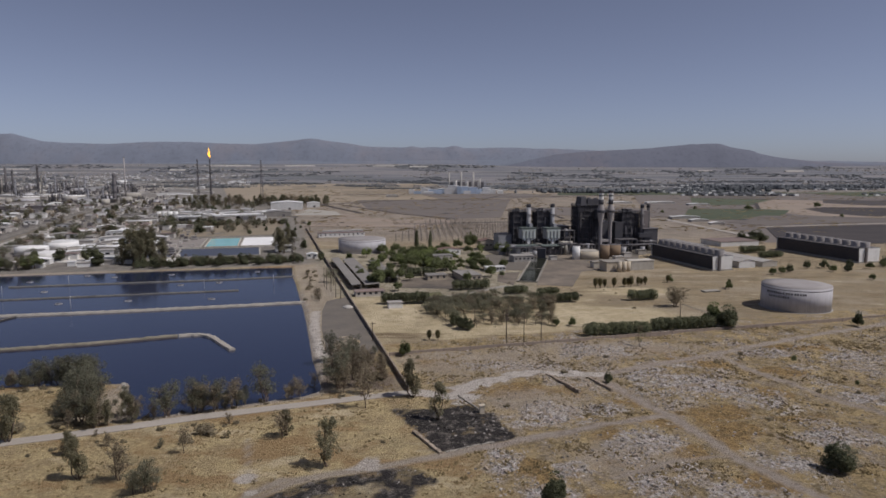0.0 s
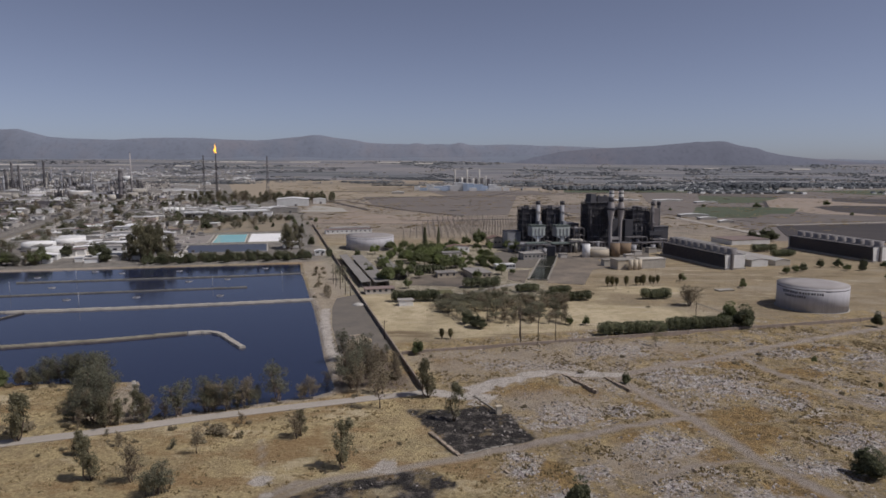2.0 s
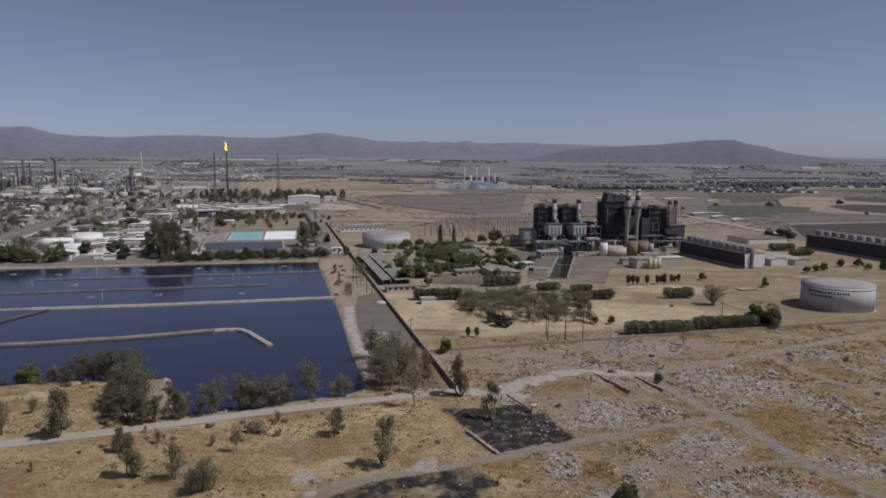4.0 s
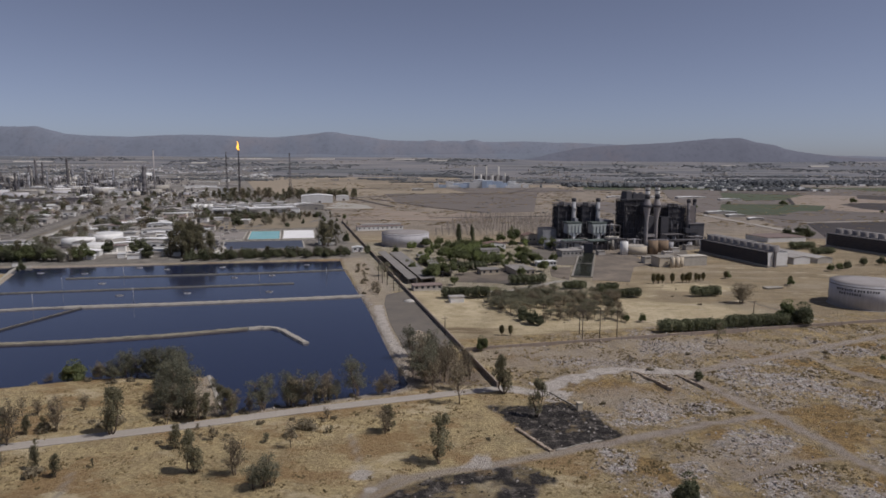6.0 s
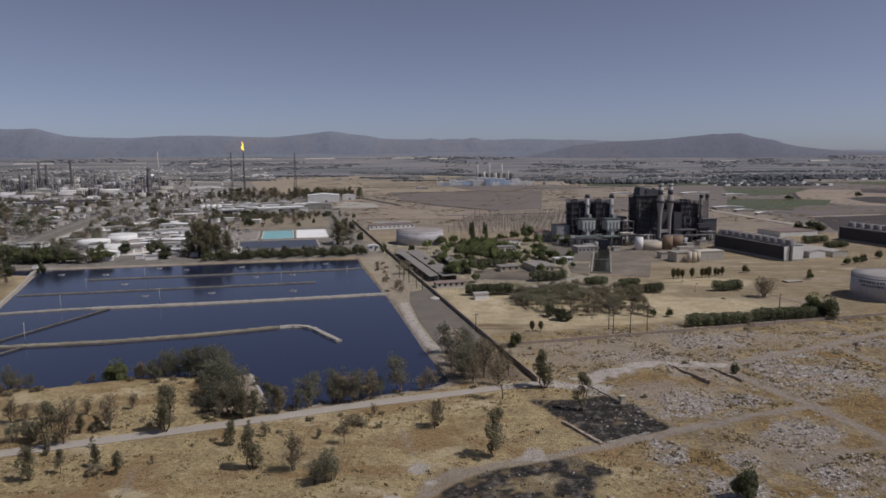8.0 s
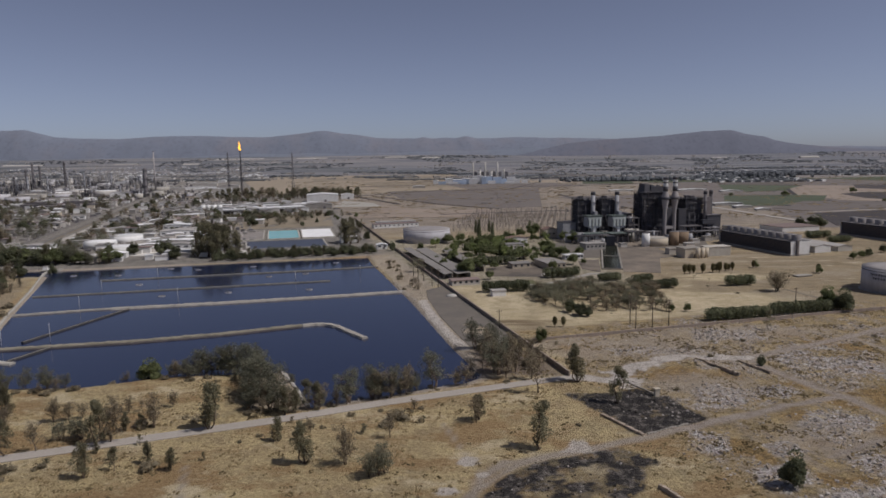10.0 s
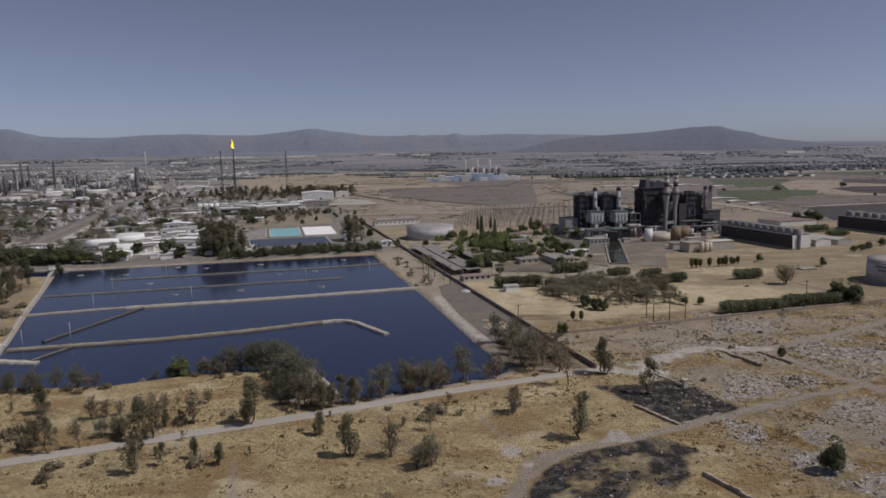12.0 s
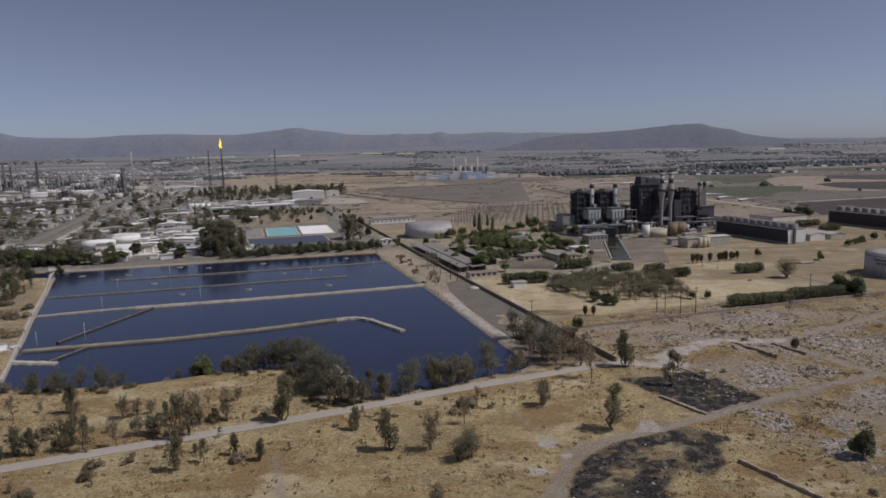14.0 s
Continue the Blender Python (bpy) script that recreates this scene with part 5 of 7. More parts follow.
# ---- garages and houses in the plant gardens ----
def shelter(p, q, deep, label):
    d = math.hypot(q[0] - p[0], q[1] - p[1])
    ob = thing("carport", label, "carport", "carports", at=pose(*p, 0, 0, 0, math.degrees(math.atan2(q[1] - p[1], q[0] - p[0]))))
    part("roof", Geo().add([(0, 0, 3.4), (d, 0, 3.4), (d, -deep, 4.0), (0, -deep, 4.0), (0, 0, 3.6), (d, 0, 3.6), (d, -deep, 4.2), (0, -deep, 4.2)], [(3, 2, 1, 0), (4, 5, 6, 7), (0, 1, 5, 4), (1, 2, 6, 5), (2, 3, 7, 6), (3, 0, 4, 7)]), "carport_roof", ob)
    me = Geo().box(0, 0, -0.3, 0.25, 0.25, 3.7).mesh("post", M["steel"])
    for i in range(int(d / 8) + 1):
        for s in (-0.4, -deep + 0.4):
            o = part("post", me, "steel", ob)
            o.location = (min(d - 0.3, i * 8 + 0.3), s, 0)
    part("back_wall", Geo().box(d / 2, -deep + 0.2, -0.3, d, 0.25, 3.9), "concrete", ob)


shelter((-61, 425), (-97, 550), 6, "long grey-roofed carport along the boundary wall")
shelter((-52.6, 426), (-87, 546), 9.5, "broad grey-roofed carport beside round trees")
shelter((-40, 452), (-65, 540), 6.5, "narrow grey-roofed carport by the gardens")
box_building(0, 0, 18, 8, 2.8, "plaster", "roof_brown", "low red-roofed white gatehouse by the wall", "gatehouse", 5, world=(-48, 410), turn=16)
box_building(0, 0, 8, 5, 3, "white", "roof", "small white hut on bare ground", "hut", world=(-29, 374), turn=14)
box_building(0, 0, 14, 10, 3.2, "cream", "carport_roof", "low garden building with a pale flat roof", "garden_building", 3, world=(-8, 470), turn=16)
box_building(0, 0, 14, 24, 4, "cream", "carport_roof", "low flat-roofed office with a pale roof", "office", 4, world=(14, 472), turn=16)
box_building(0, 0, 15, 6, 3.4, "white", "roof_white", "long white-roofed office among trees", "office", 6, world=(36, 506), turn=16)
box_building(0, 0, 16, 10, 5, "plaster", "roof", "small grey office in the plant gardens", "office", 5, world=(-5, 560), turn=16)
box_building(0, 0, 16, 11, 8, "cream", "roof_red", "white house with a red tiled roof", "house", 4, 2.0, turn=16, world=(37, 643))
box_building(0, 0, 20, 10, 5, "white", "roof_red", "low white building with a reddish roof", "house", 4, 1.5, turn=16, world=(0, 600))
box_building(0, 0, 18, 12, 5, "plaster", "roof", "grey workshop at the garden edge", "workshop", 5, world=(62, 560), turn=16)
box_building(0, 0, 52, 9, 4.5, "white", "roof_brown", "long white store with a brown roof behind the fuel tank", "store", 10, world=(-122, 752), turn=20)
box_building(0, 0, 46, 10, 4.5, "white", "roof", "long store with a brown-grey roof", "store", 8, world=(-124, 775), turn=20)
flat("pavement", [(35, 460), (45, 446), (55, 502), (38, 494)], 0.13, "old_paving", "bare pinkish earth beside the channel", "pavement", thick=0.3)
flat("pavement", [(-30, 404), (2, 401), (38, 438), (50, 440), (49, 444), (36, 443), (0, 406), (-30, 408)], 0.17, "pale", "pale garden path between hedges", "pavement", thick=0.3)
flat("pavement", [(9, 500), (15, 500), (21, 468), (8, 436), (4, 438), (15, 468)], 0.18, "bright", "pale concrete garden path", "pavement", thick=0.3)
flat("drain", [(137, 384), (139.5, 384), (149, 353), (145, 353)], 0.1, "dull_grass", "shallow weedy drain across the dry yard", "drain", thick=0.3)
flat("pavement", [(-33, 436), (-32, 466), (-13, 482), (8, 498), (19, 467), (4, 431)], 0.12, "old_paving", "stained grey garden court", "pavement", thick=0.3)
flat("lawn", [(-30, 396), (0, 400), (-4, 420), (-28, 414)], 0.1, "lawn", "worn grey-green lawn", "lawn", thick=0.3)


# ---- poles ----
def pole(x, y, h, arms=1):
    ob = thing("utility_pole", "weathered wooden utility pole with a cross-arm", "utility pole", "utility poles", at=pose(x, y, 0))
    part("post", Geo().tube(0, 0, [(-0.4, 0.22), (h, 0.14)], 8), "wood", ob)
    for k in range(arms):
        arm = part("cross_arm", Geo().box(0, 0, h - 0.9 - k * 1.6, 2.8, 0.18, 0.2, 20), "wood", ob)
        for s in (-1.2, 0, 1.2):
            part("insulator", Geo().tube(s * math.cos(radians(20)), s * math.sin(radians(20)), [(h - 0.7 - k * 1.6, 0.08), (h - 0.4 - k * 1.6, 0.06)], 6), "pale", arm)


for x, y, h in ((28, 292, 15), (36, 294, 15), (44, 296, 14), (29, 306, 14), (-82, 440, 13), (-78, 428, 13), (-74, 421, 13), (-68, 404, 12), (-64, 398, 12), (-76, 442, 12), (118, 330, 12), (-33, 300, 9), (15, 330, 9)):
    pole(x, y, h, 2 if h > 13 else 1)


# ---- pond dikes and gear ----
def berm(name, pts, w, h, material, label, seed):
    """A rounded earth bank along plan points, rising out of the water."""
    rng = np.random.RandomState(seed)
    line = []
    for (ax, ay), (bx, by) in zip(pts[:-1], pts[1:]):
        k = max(1, int(math.hypot(bx - ax, by - ay) / 1.5))
        line += [(ax + (bx - ax) * i / k, ay + (by - ay) * i / k) for i in range(k)]
    line.append(pts[-1])
    g = Geo()
    prof = ((-1.0, -2.2), (-0.62, -0.6), (-0.42, 0.85), (0, 1.0), (0.42, 0.85), (0.62, -0.6), (1.0, -2.2))
    for i, (x, y) in enumerate(line):
        ax, ay = line[max(0, i - 1)]
        bx, by = line[min(len(line) - 1, i + 1)]
        d = math.hypot(bx - ax, by - ay)
        nx, ny = -(by - ay) / d, (bx - ax) / d
        for s, z in prof:
            k = rng.uniform(0.88, 1.15)
            top = -1.0 + h * (z if z > 0 else 0) + (z if z < 0 else 0) + (rng.uniform(-0.12, 0.15) if z > 0 else 0)
            g.v.append((x + nx * s * w * k, y + ny * s * w * k, top))
    k = len(prof)
    for i in range(len(line) - 1):
        for j in range(k - 1):
            g.f.append((i * k + j, (i + 1) * k + j, (i + 1) * k + j + 1, i * k + j + 1))
    g.f += [tuple(range(k)), tuple(range(len(g.v) - 1, len(g.v) - 1 - k, -1))]
    g.smooth = [False] * len(g.f)
    return solid(name, g, material, label, "dike", "pond dikes", "structure")


berm("dike_9", [(-288, 337), (-253, 349), (-241, 351.5)], 1.8, 0.8, "concrete", "thin grey concrete baffle beside the earth dike", 12)
berm("dike_1", [(-242, 351.3), (-190, 362.5), (-140, 375), (-95, 388), (-83, 391)], 3.6, 1.0, "concrete", "pale earth dike crossing the dark pond", 3)
berm("dike_2", [(-256, 272), (-198, 284.5), (-160, 297), (-128, 311)], 3.4, 1.0, "dike", "grey-brown earth dike in the pond", 4)
berm("dike_7", [(-127.5, 311.2), (-122, 313), (-117, 313), (-113, 310.5), (-110, 308), (-102, 297), (-94, 287)], 2.9, 1.0, "concrete", "pale concrete hook at the end of an earth dike", 5)
berm("dike_10", [(-255, 269.8), (-197.5, 282.2), (-159.2, 294.6), (-127.4, 308.8)], 1.9, 0.5, "field_dark", "dark wet weedy foot of the earth dike", 14)
berm("dike_3", [(-307, 385), (-136, 428.6)], 1.5, 0.75, "baffle", "thin grey concrete baffle across the pond", 5)
berm("dike_4", [(-293, 437), (-154, 470), (-112, 484)], 1.6, 0.8, "baffle", "thin grey concrete baffle near the far shore", 6)


def boom(p, q, label):
    d = math.hypot(q[0] - p[0], q[1] - p[1])
    ob = thing("floating_boom", label, "boom", "floating booms", at=pose(*p, -1.0, 0, 0, math.degrees(math.atan2(q[1] - p[1], q[0] - p[0]))))
    k = int(d / 4)
    me = Geo().box(d / k / 2, 0, -0.3, d / k * 0.97, 1.5, 1.0).mesh("float", M["wet_timber"])
    for i in range(k):
        o = part("float", me, "wet_timber", ob)
        o.location = (d * i / k, 0, 0)
    part("walkway", Geo().box(d / 2, 0.35, 0.69, d, 0.35, 0.1), "concrete", ob)


boom((-232, 350), (-248, 284), "grey floating boom between two dikes")
boom((-229, 280), (-236, 256), "grey floating boom beside the dike head")


def aerator(x, y):
    ob = thing("surface_aerator", "round floating aerator on dark water", "aerator", "aerators", at=pose(x, y, -1.0))
    part("float_ring", Geo().tube(0, 0, [(-0.2, 2.1), (0.2, 2.2), (0.35, 2.0), (0.2, 1.6), (-0.2, 1.6)], 16, False), "light_steel", ob)
    part("motor_housing", Geo().tube(0, 0, [(0.1, 0.6), (0.6, 0.5), (0.7, 0.2)], 10), "steel", ob)
    part("brace", Geo().box(0, 0, 0.3, 4.6, 0.3, 0.2, 30), "steel", ob)


for x, y in ((-229, 385), (-192, 394), (-144, 401), (-260, 422), (-182, 448), (-159, 458), (-206, 491), (-146, 506), (-243, 479), (-266, 485), (-292, 458), (-324, 458)):
    aerator(x, y)


def marker(x, y, h):
    ob = thing("mooring_post", "slim pale post standing in the pond", "post", "mooring posts", at=pose(x, y, -1.0))
    part("shaft", Geo().tube(0, 0, [(-2.2, 0.16), (h, 0.12)], 6), "light_steel", ob)
    part("cap", Geo().tube(0, 0, [(h, 0.22), (h + 0.25, 0.2)], 6), "white", ob)


for x, y, h in ((-237, 287, 8), (-254, 279, 7), (-260, 352, 7), (-274, 402, 7), (-212, 368, 8), (-260, 450, 6), (-160, 433, 6), (-120, 455, 6)):
    marker(x, y, h)
berm("dike_6", [(-241, 232), (-266, 287), (-288, 333), (-317.5, 399), (-349, 464), (-352, 477), (-345, 481)], 1.6, 1.5, "pale", "pale concrete edging along the pond's western bank", 8)
berm("dike_5", [(-262, 262), (-250, 256), (-232, 253)], 3.0, 0.9, "pale", "pale concrete jetty at the pond's edge", 7)


berm("dike_8", [(-119, 239), (-110, 222), (-101.5, 204)], 1.6, 1.2, "concrete", "pale concrete edge of the grassy landing", 10)


def pump_station(x, y, turn):
    ob = thing("pump_station", "small white pump station with pipes at the pond edge", "pump station", "pump stations", at=pose(x, y, 0, 0, 0, turn))
    part("slab", Geo().box(0, 0, -0.4, 9, 6, 0.6), "pale", ob)
    part("pump_house", Geo().box(-2, 0, 0.2, 3, 2.6, 2.4), "white", ob)
    part("roof", Geo().box(-2, 0, 2.61, 3.4, 3, 0.2), "concrete", ob)
    for i in range(3):
        part("pipe", Geo().beam((0.6 + i * 1.3, -4, 0.7), (0.6 + i * 1.3, 2.4, 0.7), 0.5, n=8), "white", ob)
        part("pump", Geo().tube(0.6 + i * 1.3, 1, [(0.2, 0.5), (1.5, 0.4), (1.9, 0.15)], 8), "light_steel", ob)


pump_station(-264, 274, 60)
pump_station(-355, 480, 20)
pump_station(-262, 256, 75)


# ---- settling basins beyond the pond ----
def basin(pts, inside, label, depth=0.4):
    ob = thing("settling_basin", label, "basin", "settling basins")
    cx, cy = sum(p[0] for p in pts) / 4, sum(p[1] for p in pts) / 4
    ob.matrix_basis = pose(cx, cy, 0)
    q = [(x - cx, y - cy) for x, y in pts]
    for (ax, ay), (bx, by) in zip(q, q[1:] + q[:1]):
        d = math.hypot(bx - ax, by - ay)
        part("rim", Geo().box((ax + bx) / 2, (ay + by) / 2, -0.3, d + 1.2, 1.2, 1.5, math.degrees(math.atan2(by - ay, bx - ax))), "pale", ob)
    part("bed", Geo().add([(x * 0.99, y * 0.99, 1.2 - depth) for x, y in q], [(0, 1, 2, 3)]), inside, ob)


basin([(-238, 646), (-208, 654), (-228, 728), (-258, 720)], "turquoise", "settling basin full of opaque turquoise water")
basin([(-206, 655), (-175, 663), (-194, 738), (-225, 730)], "roof_white", "settling basin under a white membrane cover", 0.15)
basin([(-281, 634), (-242, 644), (-262, 719), (-301, 709)], "grey_bed", "drained grey settling basin")
basin([(-236, 572), (-168, 590), (-184, 646), (-254, 628)], "sludge", "shallow settling basin with dark still water")
basin([(-262, 566), (-240, 571), (-257, 626), (-278, 620)], "sludge", "small settling basin with dark still water")


# ---- works and town beyond the pond ----
def shed(x, y, w, d, h, wall, roof, turn, gable, label="white industrial shed with a pale sheet roof", name="industrial_shed"):
    ob = box_building(0, 0, w, d, h, wall, roof, label, name, 0, gable, turn, (x, y))
    rnd = random.Random(x * 3 + y)
    k = max(2, int(w / 6)) if y < 900 else 0
    me = Geo().box(0, 0, 0, w / max(k, 1) * 0.5, 0.16, 1.3).mesh("window", M["glass"])
    for i in range(k):
        o = part("window", me, "glass", ob)
        o.location = (-w / 2 + w * (i + 0.5) / k, -d / 2 - 0.05, h * 0.55)
    part("door", Geo().box(w * rnd.uniform(-0.3, 0.3), -d / 2 - 0.1, 0, min(4, w * 0.2), 0.14, min(3.5, h * 0.5)), "steel", ob)
    return ob


shed(-298, 1222, 56, 44, 12, "white", "roof_white", 12, 2.5, "large white factory hall with a pale arched roof")
shed(-262, 1280, 24, 20, 8, "white", "roof_white", 12, 2, "white annex hall beside a factory hall")
for x, y, w, d, h, r in ((-392, 975, 26, 22, 8, 12), (-362, 985, 30, 18, 6, 12), (-330, 965, 40, 16, 7, 12), (-290, 985, 36, 16, 6, 12), (-310, 1020, 46, 20, 7, 12), (-380, 1030, 40, 22, 8, 12), (-440, 1010, 30, 18, 6, 12),
                         (-350, 1075, 60, 20, 7, 12), (-450, 960, 22, 20, 6, 12), (-270, 1050, 40, 24, 7, 12)):
    shed(x, y, w, d, h, "white" if int(x) % 3 else "plaster", "roof_white" if int(x) % 2 else "roof", r, 1.6)
for i in range(4):
    round_tank(-420 + i * 7.5, 962 + i * 1.8, 3.3, 13, "white upright silo beside the sheds", "white", "white", "silo", False)
for x, y, r, h in ((-375, 640, 15, 7), (-381, 603, 14, 6), (-343, 566, 12, 6)):
    round_tank(x, y, r, h, "wide low white process tank in the works yard", "white", "roof_white", "process_tank", False, rise=0.1)
for x, y, w, d, h, r in ((-300, 585, 34, 12, 5, 10), (-318, 610, 40, 10, 5, 10), (-296, 640, 36, 14, 6, 10), (-412, 560, 26, 12, 5, 8), (-430, 585, 30, 14, 5, 8), (-345, 690, 34, 16, 6, 20), 
                         (-420, 640, 16, 12, 5, 20), (-285, 548, 22, 9, 4, 10), (-335, 538, 20, 8, 4, 10), (-310, 700, 26, 12, 5, 10), (-365, 740, 30, 14, 7, 10), (-420, 720, 24, 14, 6, 20)):
    shed(x, y, w, d, h, "white" if int(x + y) % 2 else "plaster", "roof_white" if int(y) % 3 else "roof", r, 1.2)
for x, y, w, d, h in ((-118, 574, 9, 7, 4), (-155, 625, 16, 10, 5)):
    shed(x, y, w, d, h, "white", "roof_white", 14, 1.0, "small white works building by the corner of the pond", "works_building")
def hangar(x, y, w, d, h, bays, turn):
    """A flat-roofed hall with deep open bays along its front."""
    ob = thing("hangar", "long flat-roofed white hangar with dark open bays", "hangar", "hangars", at=pose(x, y, 0, 0, 0, turn))
    part("roof", Geo().box(0, 0, h, w + 1, d + 1, 0.7), "roof_white", ob)
    part("back_wall", Geo().box(0, d / 2 - 0.2, -0.3, w, 0.4, h + 0.3), "plaster", ob)
    for i in range(bays + 1):
        part("side_wall", Geo().box(-w / 2 + w * i / bays, 0, -0.3, 0.6, d - 0.9, h + 0.29), "plaster", ob)
    for i in range(bays):
        part("fascia", Geo().box(-w / 2 + w * (i + 0.5) / bays, -d / 2 + 0.3, h - 1.6, w / bays - 0.7, 0.5, 1.59), "white", ob)


hangar(-311, 975, 66, 22, 8, 5, 28)
hangar(-372, 952, 30, 16, 7, 3, 20)
hangar(-330, 1035, 50, 20, 7, 4, 22)
for x, y, w, d, h in ((-352, 1010, 20, 14, 6), (-376, 1000, 18, 12, 7), (-300, 1045, 26, 16, 7), (-405, 1000, 22, 14, 5), (-420, 1050, 26, 16, 6), (-385, 1075, 22, 14, 7), (-290, 1090, 30, 14, 6), (-340, 1110, 26, 16, 7)):
    box_building(0, 0, w, d, h, "white", "roof_white", "white-roofed workshop in the crowded works yard", "workshop", 0, 1.5, 18, (x, y))
for x, y, w, d, h in ((-318, 572, 18, 9, 3.5), (-330, 592, 22, 8, 4), (-312, 628, 24, 9, 4), (-300, 660, 18, 10, 5), (-338, 668, 16, 8, 5), (-352, 625, 14, 8, 4), (-290, 612, 14, 8, 4)):
    box_building(0, 0, w, d, h, "plaster", "roof_white", "low pale-roofed works shelter on a concrete yard", "works_shelter", 0, 0.8, 24, (x, y))
flat("pavement", [(-365, 548), (-285, 545), (-275, 640), (-330, 690), (-372, 640)], 0.12, "bright", "pale concrete works yard", "pavement", thick=0.3)
flat("pavement", [(-251, 1069), (-172, 1065), (-196, 1151), (-260, 1223)], 0.14, "pale", "pale concrete apron by the factory hall", "pavement", thick=0.3)

# scattered works buildings and trees along the railway
rnd = random.Random(12)
for i in range(100):
    y = rnd.uniform(700, 1350)
    x = rnd.uniform(-0.68, -0.40) * y - rnd.uniform(0, 60)
    if abs(x + 0.31 * (y - 592) + 446) < 22:
        continue
    shed(x, y, rnd.uniform(9, 24), rnd.uniform(8, 15), rnd.uniform(3.5, 6.5), rnd.choice(("white", "plaster", "cream", "plaster")), rnd.choice(("roof", "roof_white", "roof", "roof_brown", "roof")),
         rnd.choice((14, 104)) + rnd.uniform(-9, 9), rnd.choice((0, 1.2, 1.8)), "low plastered works building among trees", "works_building")
for i in range(600):
    y = 560 + 840 * rnd.random() ** 1.3
    x = -150 - 0.27 * (y - 500) - rnd.random() * (120 + 0.42 * y)
    if -300 < x < -150 and y < 760 or abs(x + 0.31 * (y - 592) + 446) < 17 or (-375 < x < -280 and y < 700):
        continue
    plant(rnd.choice(("gum", "bare", "willow", "bare", "willow", "dense")), x, y, rnd.uniform(6, 13), 1.6, z=0)
for i in range(26):
    plant(rnd.choice(("round", "dense", "gum")), -300 + rnd.uniform(-110, 150), 860 + rnd.uniform(-60, 40), rnd.uniform(5, 9), z=0)
for i in range(46):
    x = -545 + i * 6.6 + rnd.uniform(-2, 2)
    plant(rnd.choice(("bare", "gum", "gum")), x, 1330 + rnd.uniform(-25, 25), rnd.uniform(13, 22), 1.3, z=0)
    plant(rnd.choice(("bare", "gum", "bare")), x + rnd.uniform(-4, 4), 1300 + rnd.uniform(-40, 60), rnd.uniform(7, 11), 1.3, z=0)
for i in range(22):
    plant("dense", -340 + rnd.uniform(-40, 90), 1400 + rnd.uniform(-20, 50), rnd.uniform(10, 18), 1.2, z=0)


for i in range(130):
    y = rnd.uniform(560, 1300)
    x = rnd.uniform(-0.74, -0.33) * y - 20
    if abs(x + 0.31 * (y - 592) + 446) < 19 or (x > -300 and y < 760):
        continue
    box_building(0, 0, rnd.uniform(7, 18), rnd.uniform(6, 14), rnd.uniform(3, 6), rnd.choice(("white", "plaster", "plaster")), rnd.choice(("roof_white", "roof", "roof", "roof_brown")),
                 "low flat-roofed works building in the crowded yards", "works_building", 0, 0, rnd.choice((14, 104)) + rnd.uniform(-9, 9), (x, y))


def clutter(name, label, count, material, seed, region, tall):
    """Countless small huts, crates, vehicles and plinths of a works area, seen from afar."""
    r2 = random.Random(seed)
    g = Geo()
    while count:
        x, y = region(r2)
        if abs(x + 0.31 * (y - 592) + 446) < 16:
            continue
        h = tall * r2.uniform(0.4, 1.4)
        g.box(x, y, -0.2, r2.uniform(2, 9), r2.uniform(1.5, 5), h + 0.2, r2.choice((14, 104)) + r2.uniform(-6, 6), r2.choice((1, 1, 0.8)))
        count -= 1
    return solid(name, g, material, label, "clutter", kind="stuff")


def works_area(r):
    y = 570 + 900 * r.random()
    return r.uniform(-0.76, -0.34) * y - 30, y


def refinery_area(r):
    y = r.uniform(1250, 2500)
    return r.uniform(-0.78, -0.42) * y, y


clutter("yard_clutter", "white huts, tanks and parked vans crowding the works yards", 300, "plaster", 1, works_area, 2.6)
clutter("yard_clutter", "grey crates, plinths and sheds crowding the works yards", 900, "roof", 2, works_area, 2.2)
clutter("yard_clutter", "dark machinery and scrap in the works yards", 700, "steel", 3, works_area, 2.0)
clutter("refinery_clutter", "pale huts and pipe plinths between refinery units", 1000, "plaster", 4, refinery_area, 4.5)
clutter("refinery_clutter", "dark grey equipment between refinery units", 900, "steel", 5, refinery_area, 6)


def railway(pts):
    ob = thing("railway", "rusty railway tracks on a gravel bed", "railway", kind="structure")
    for off, tone in ((-12, "baffle"), (-3, "concrete"), (6, "baffle")):
        for (ax, ay), (bx, by) in zip(pts[:-1], pts[1:]):
            d = math.hypot(bx - ax, by - ay)
            t = math.degrees(math.atan2(by - ay, bx - ax))
            part("bed", Geo().box((ax + bx) / 2 + off, (ay + by) / 2, 0, d, 2.8, 0.35, t), tone, ob)
            for s in (-0.75, 0.75):
                part("rail", Geo().box((ax + bx) / 2 + off, (ay + by) / 2 + s * 1.5, 0.35, d, 0.2, 0.2, t), "steel", ob)


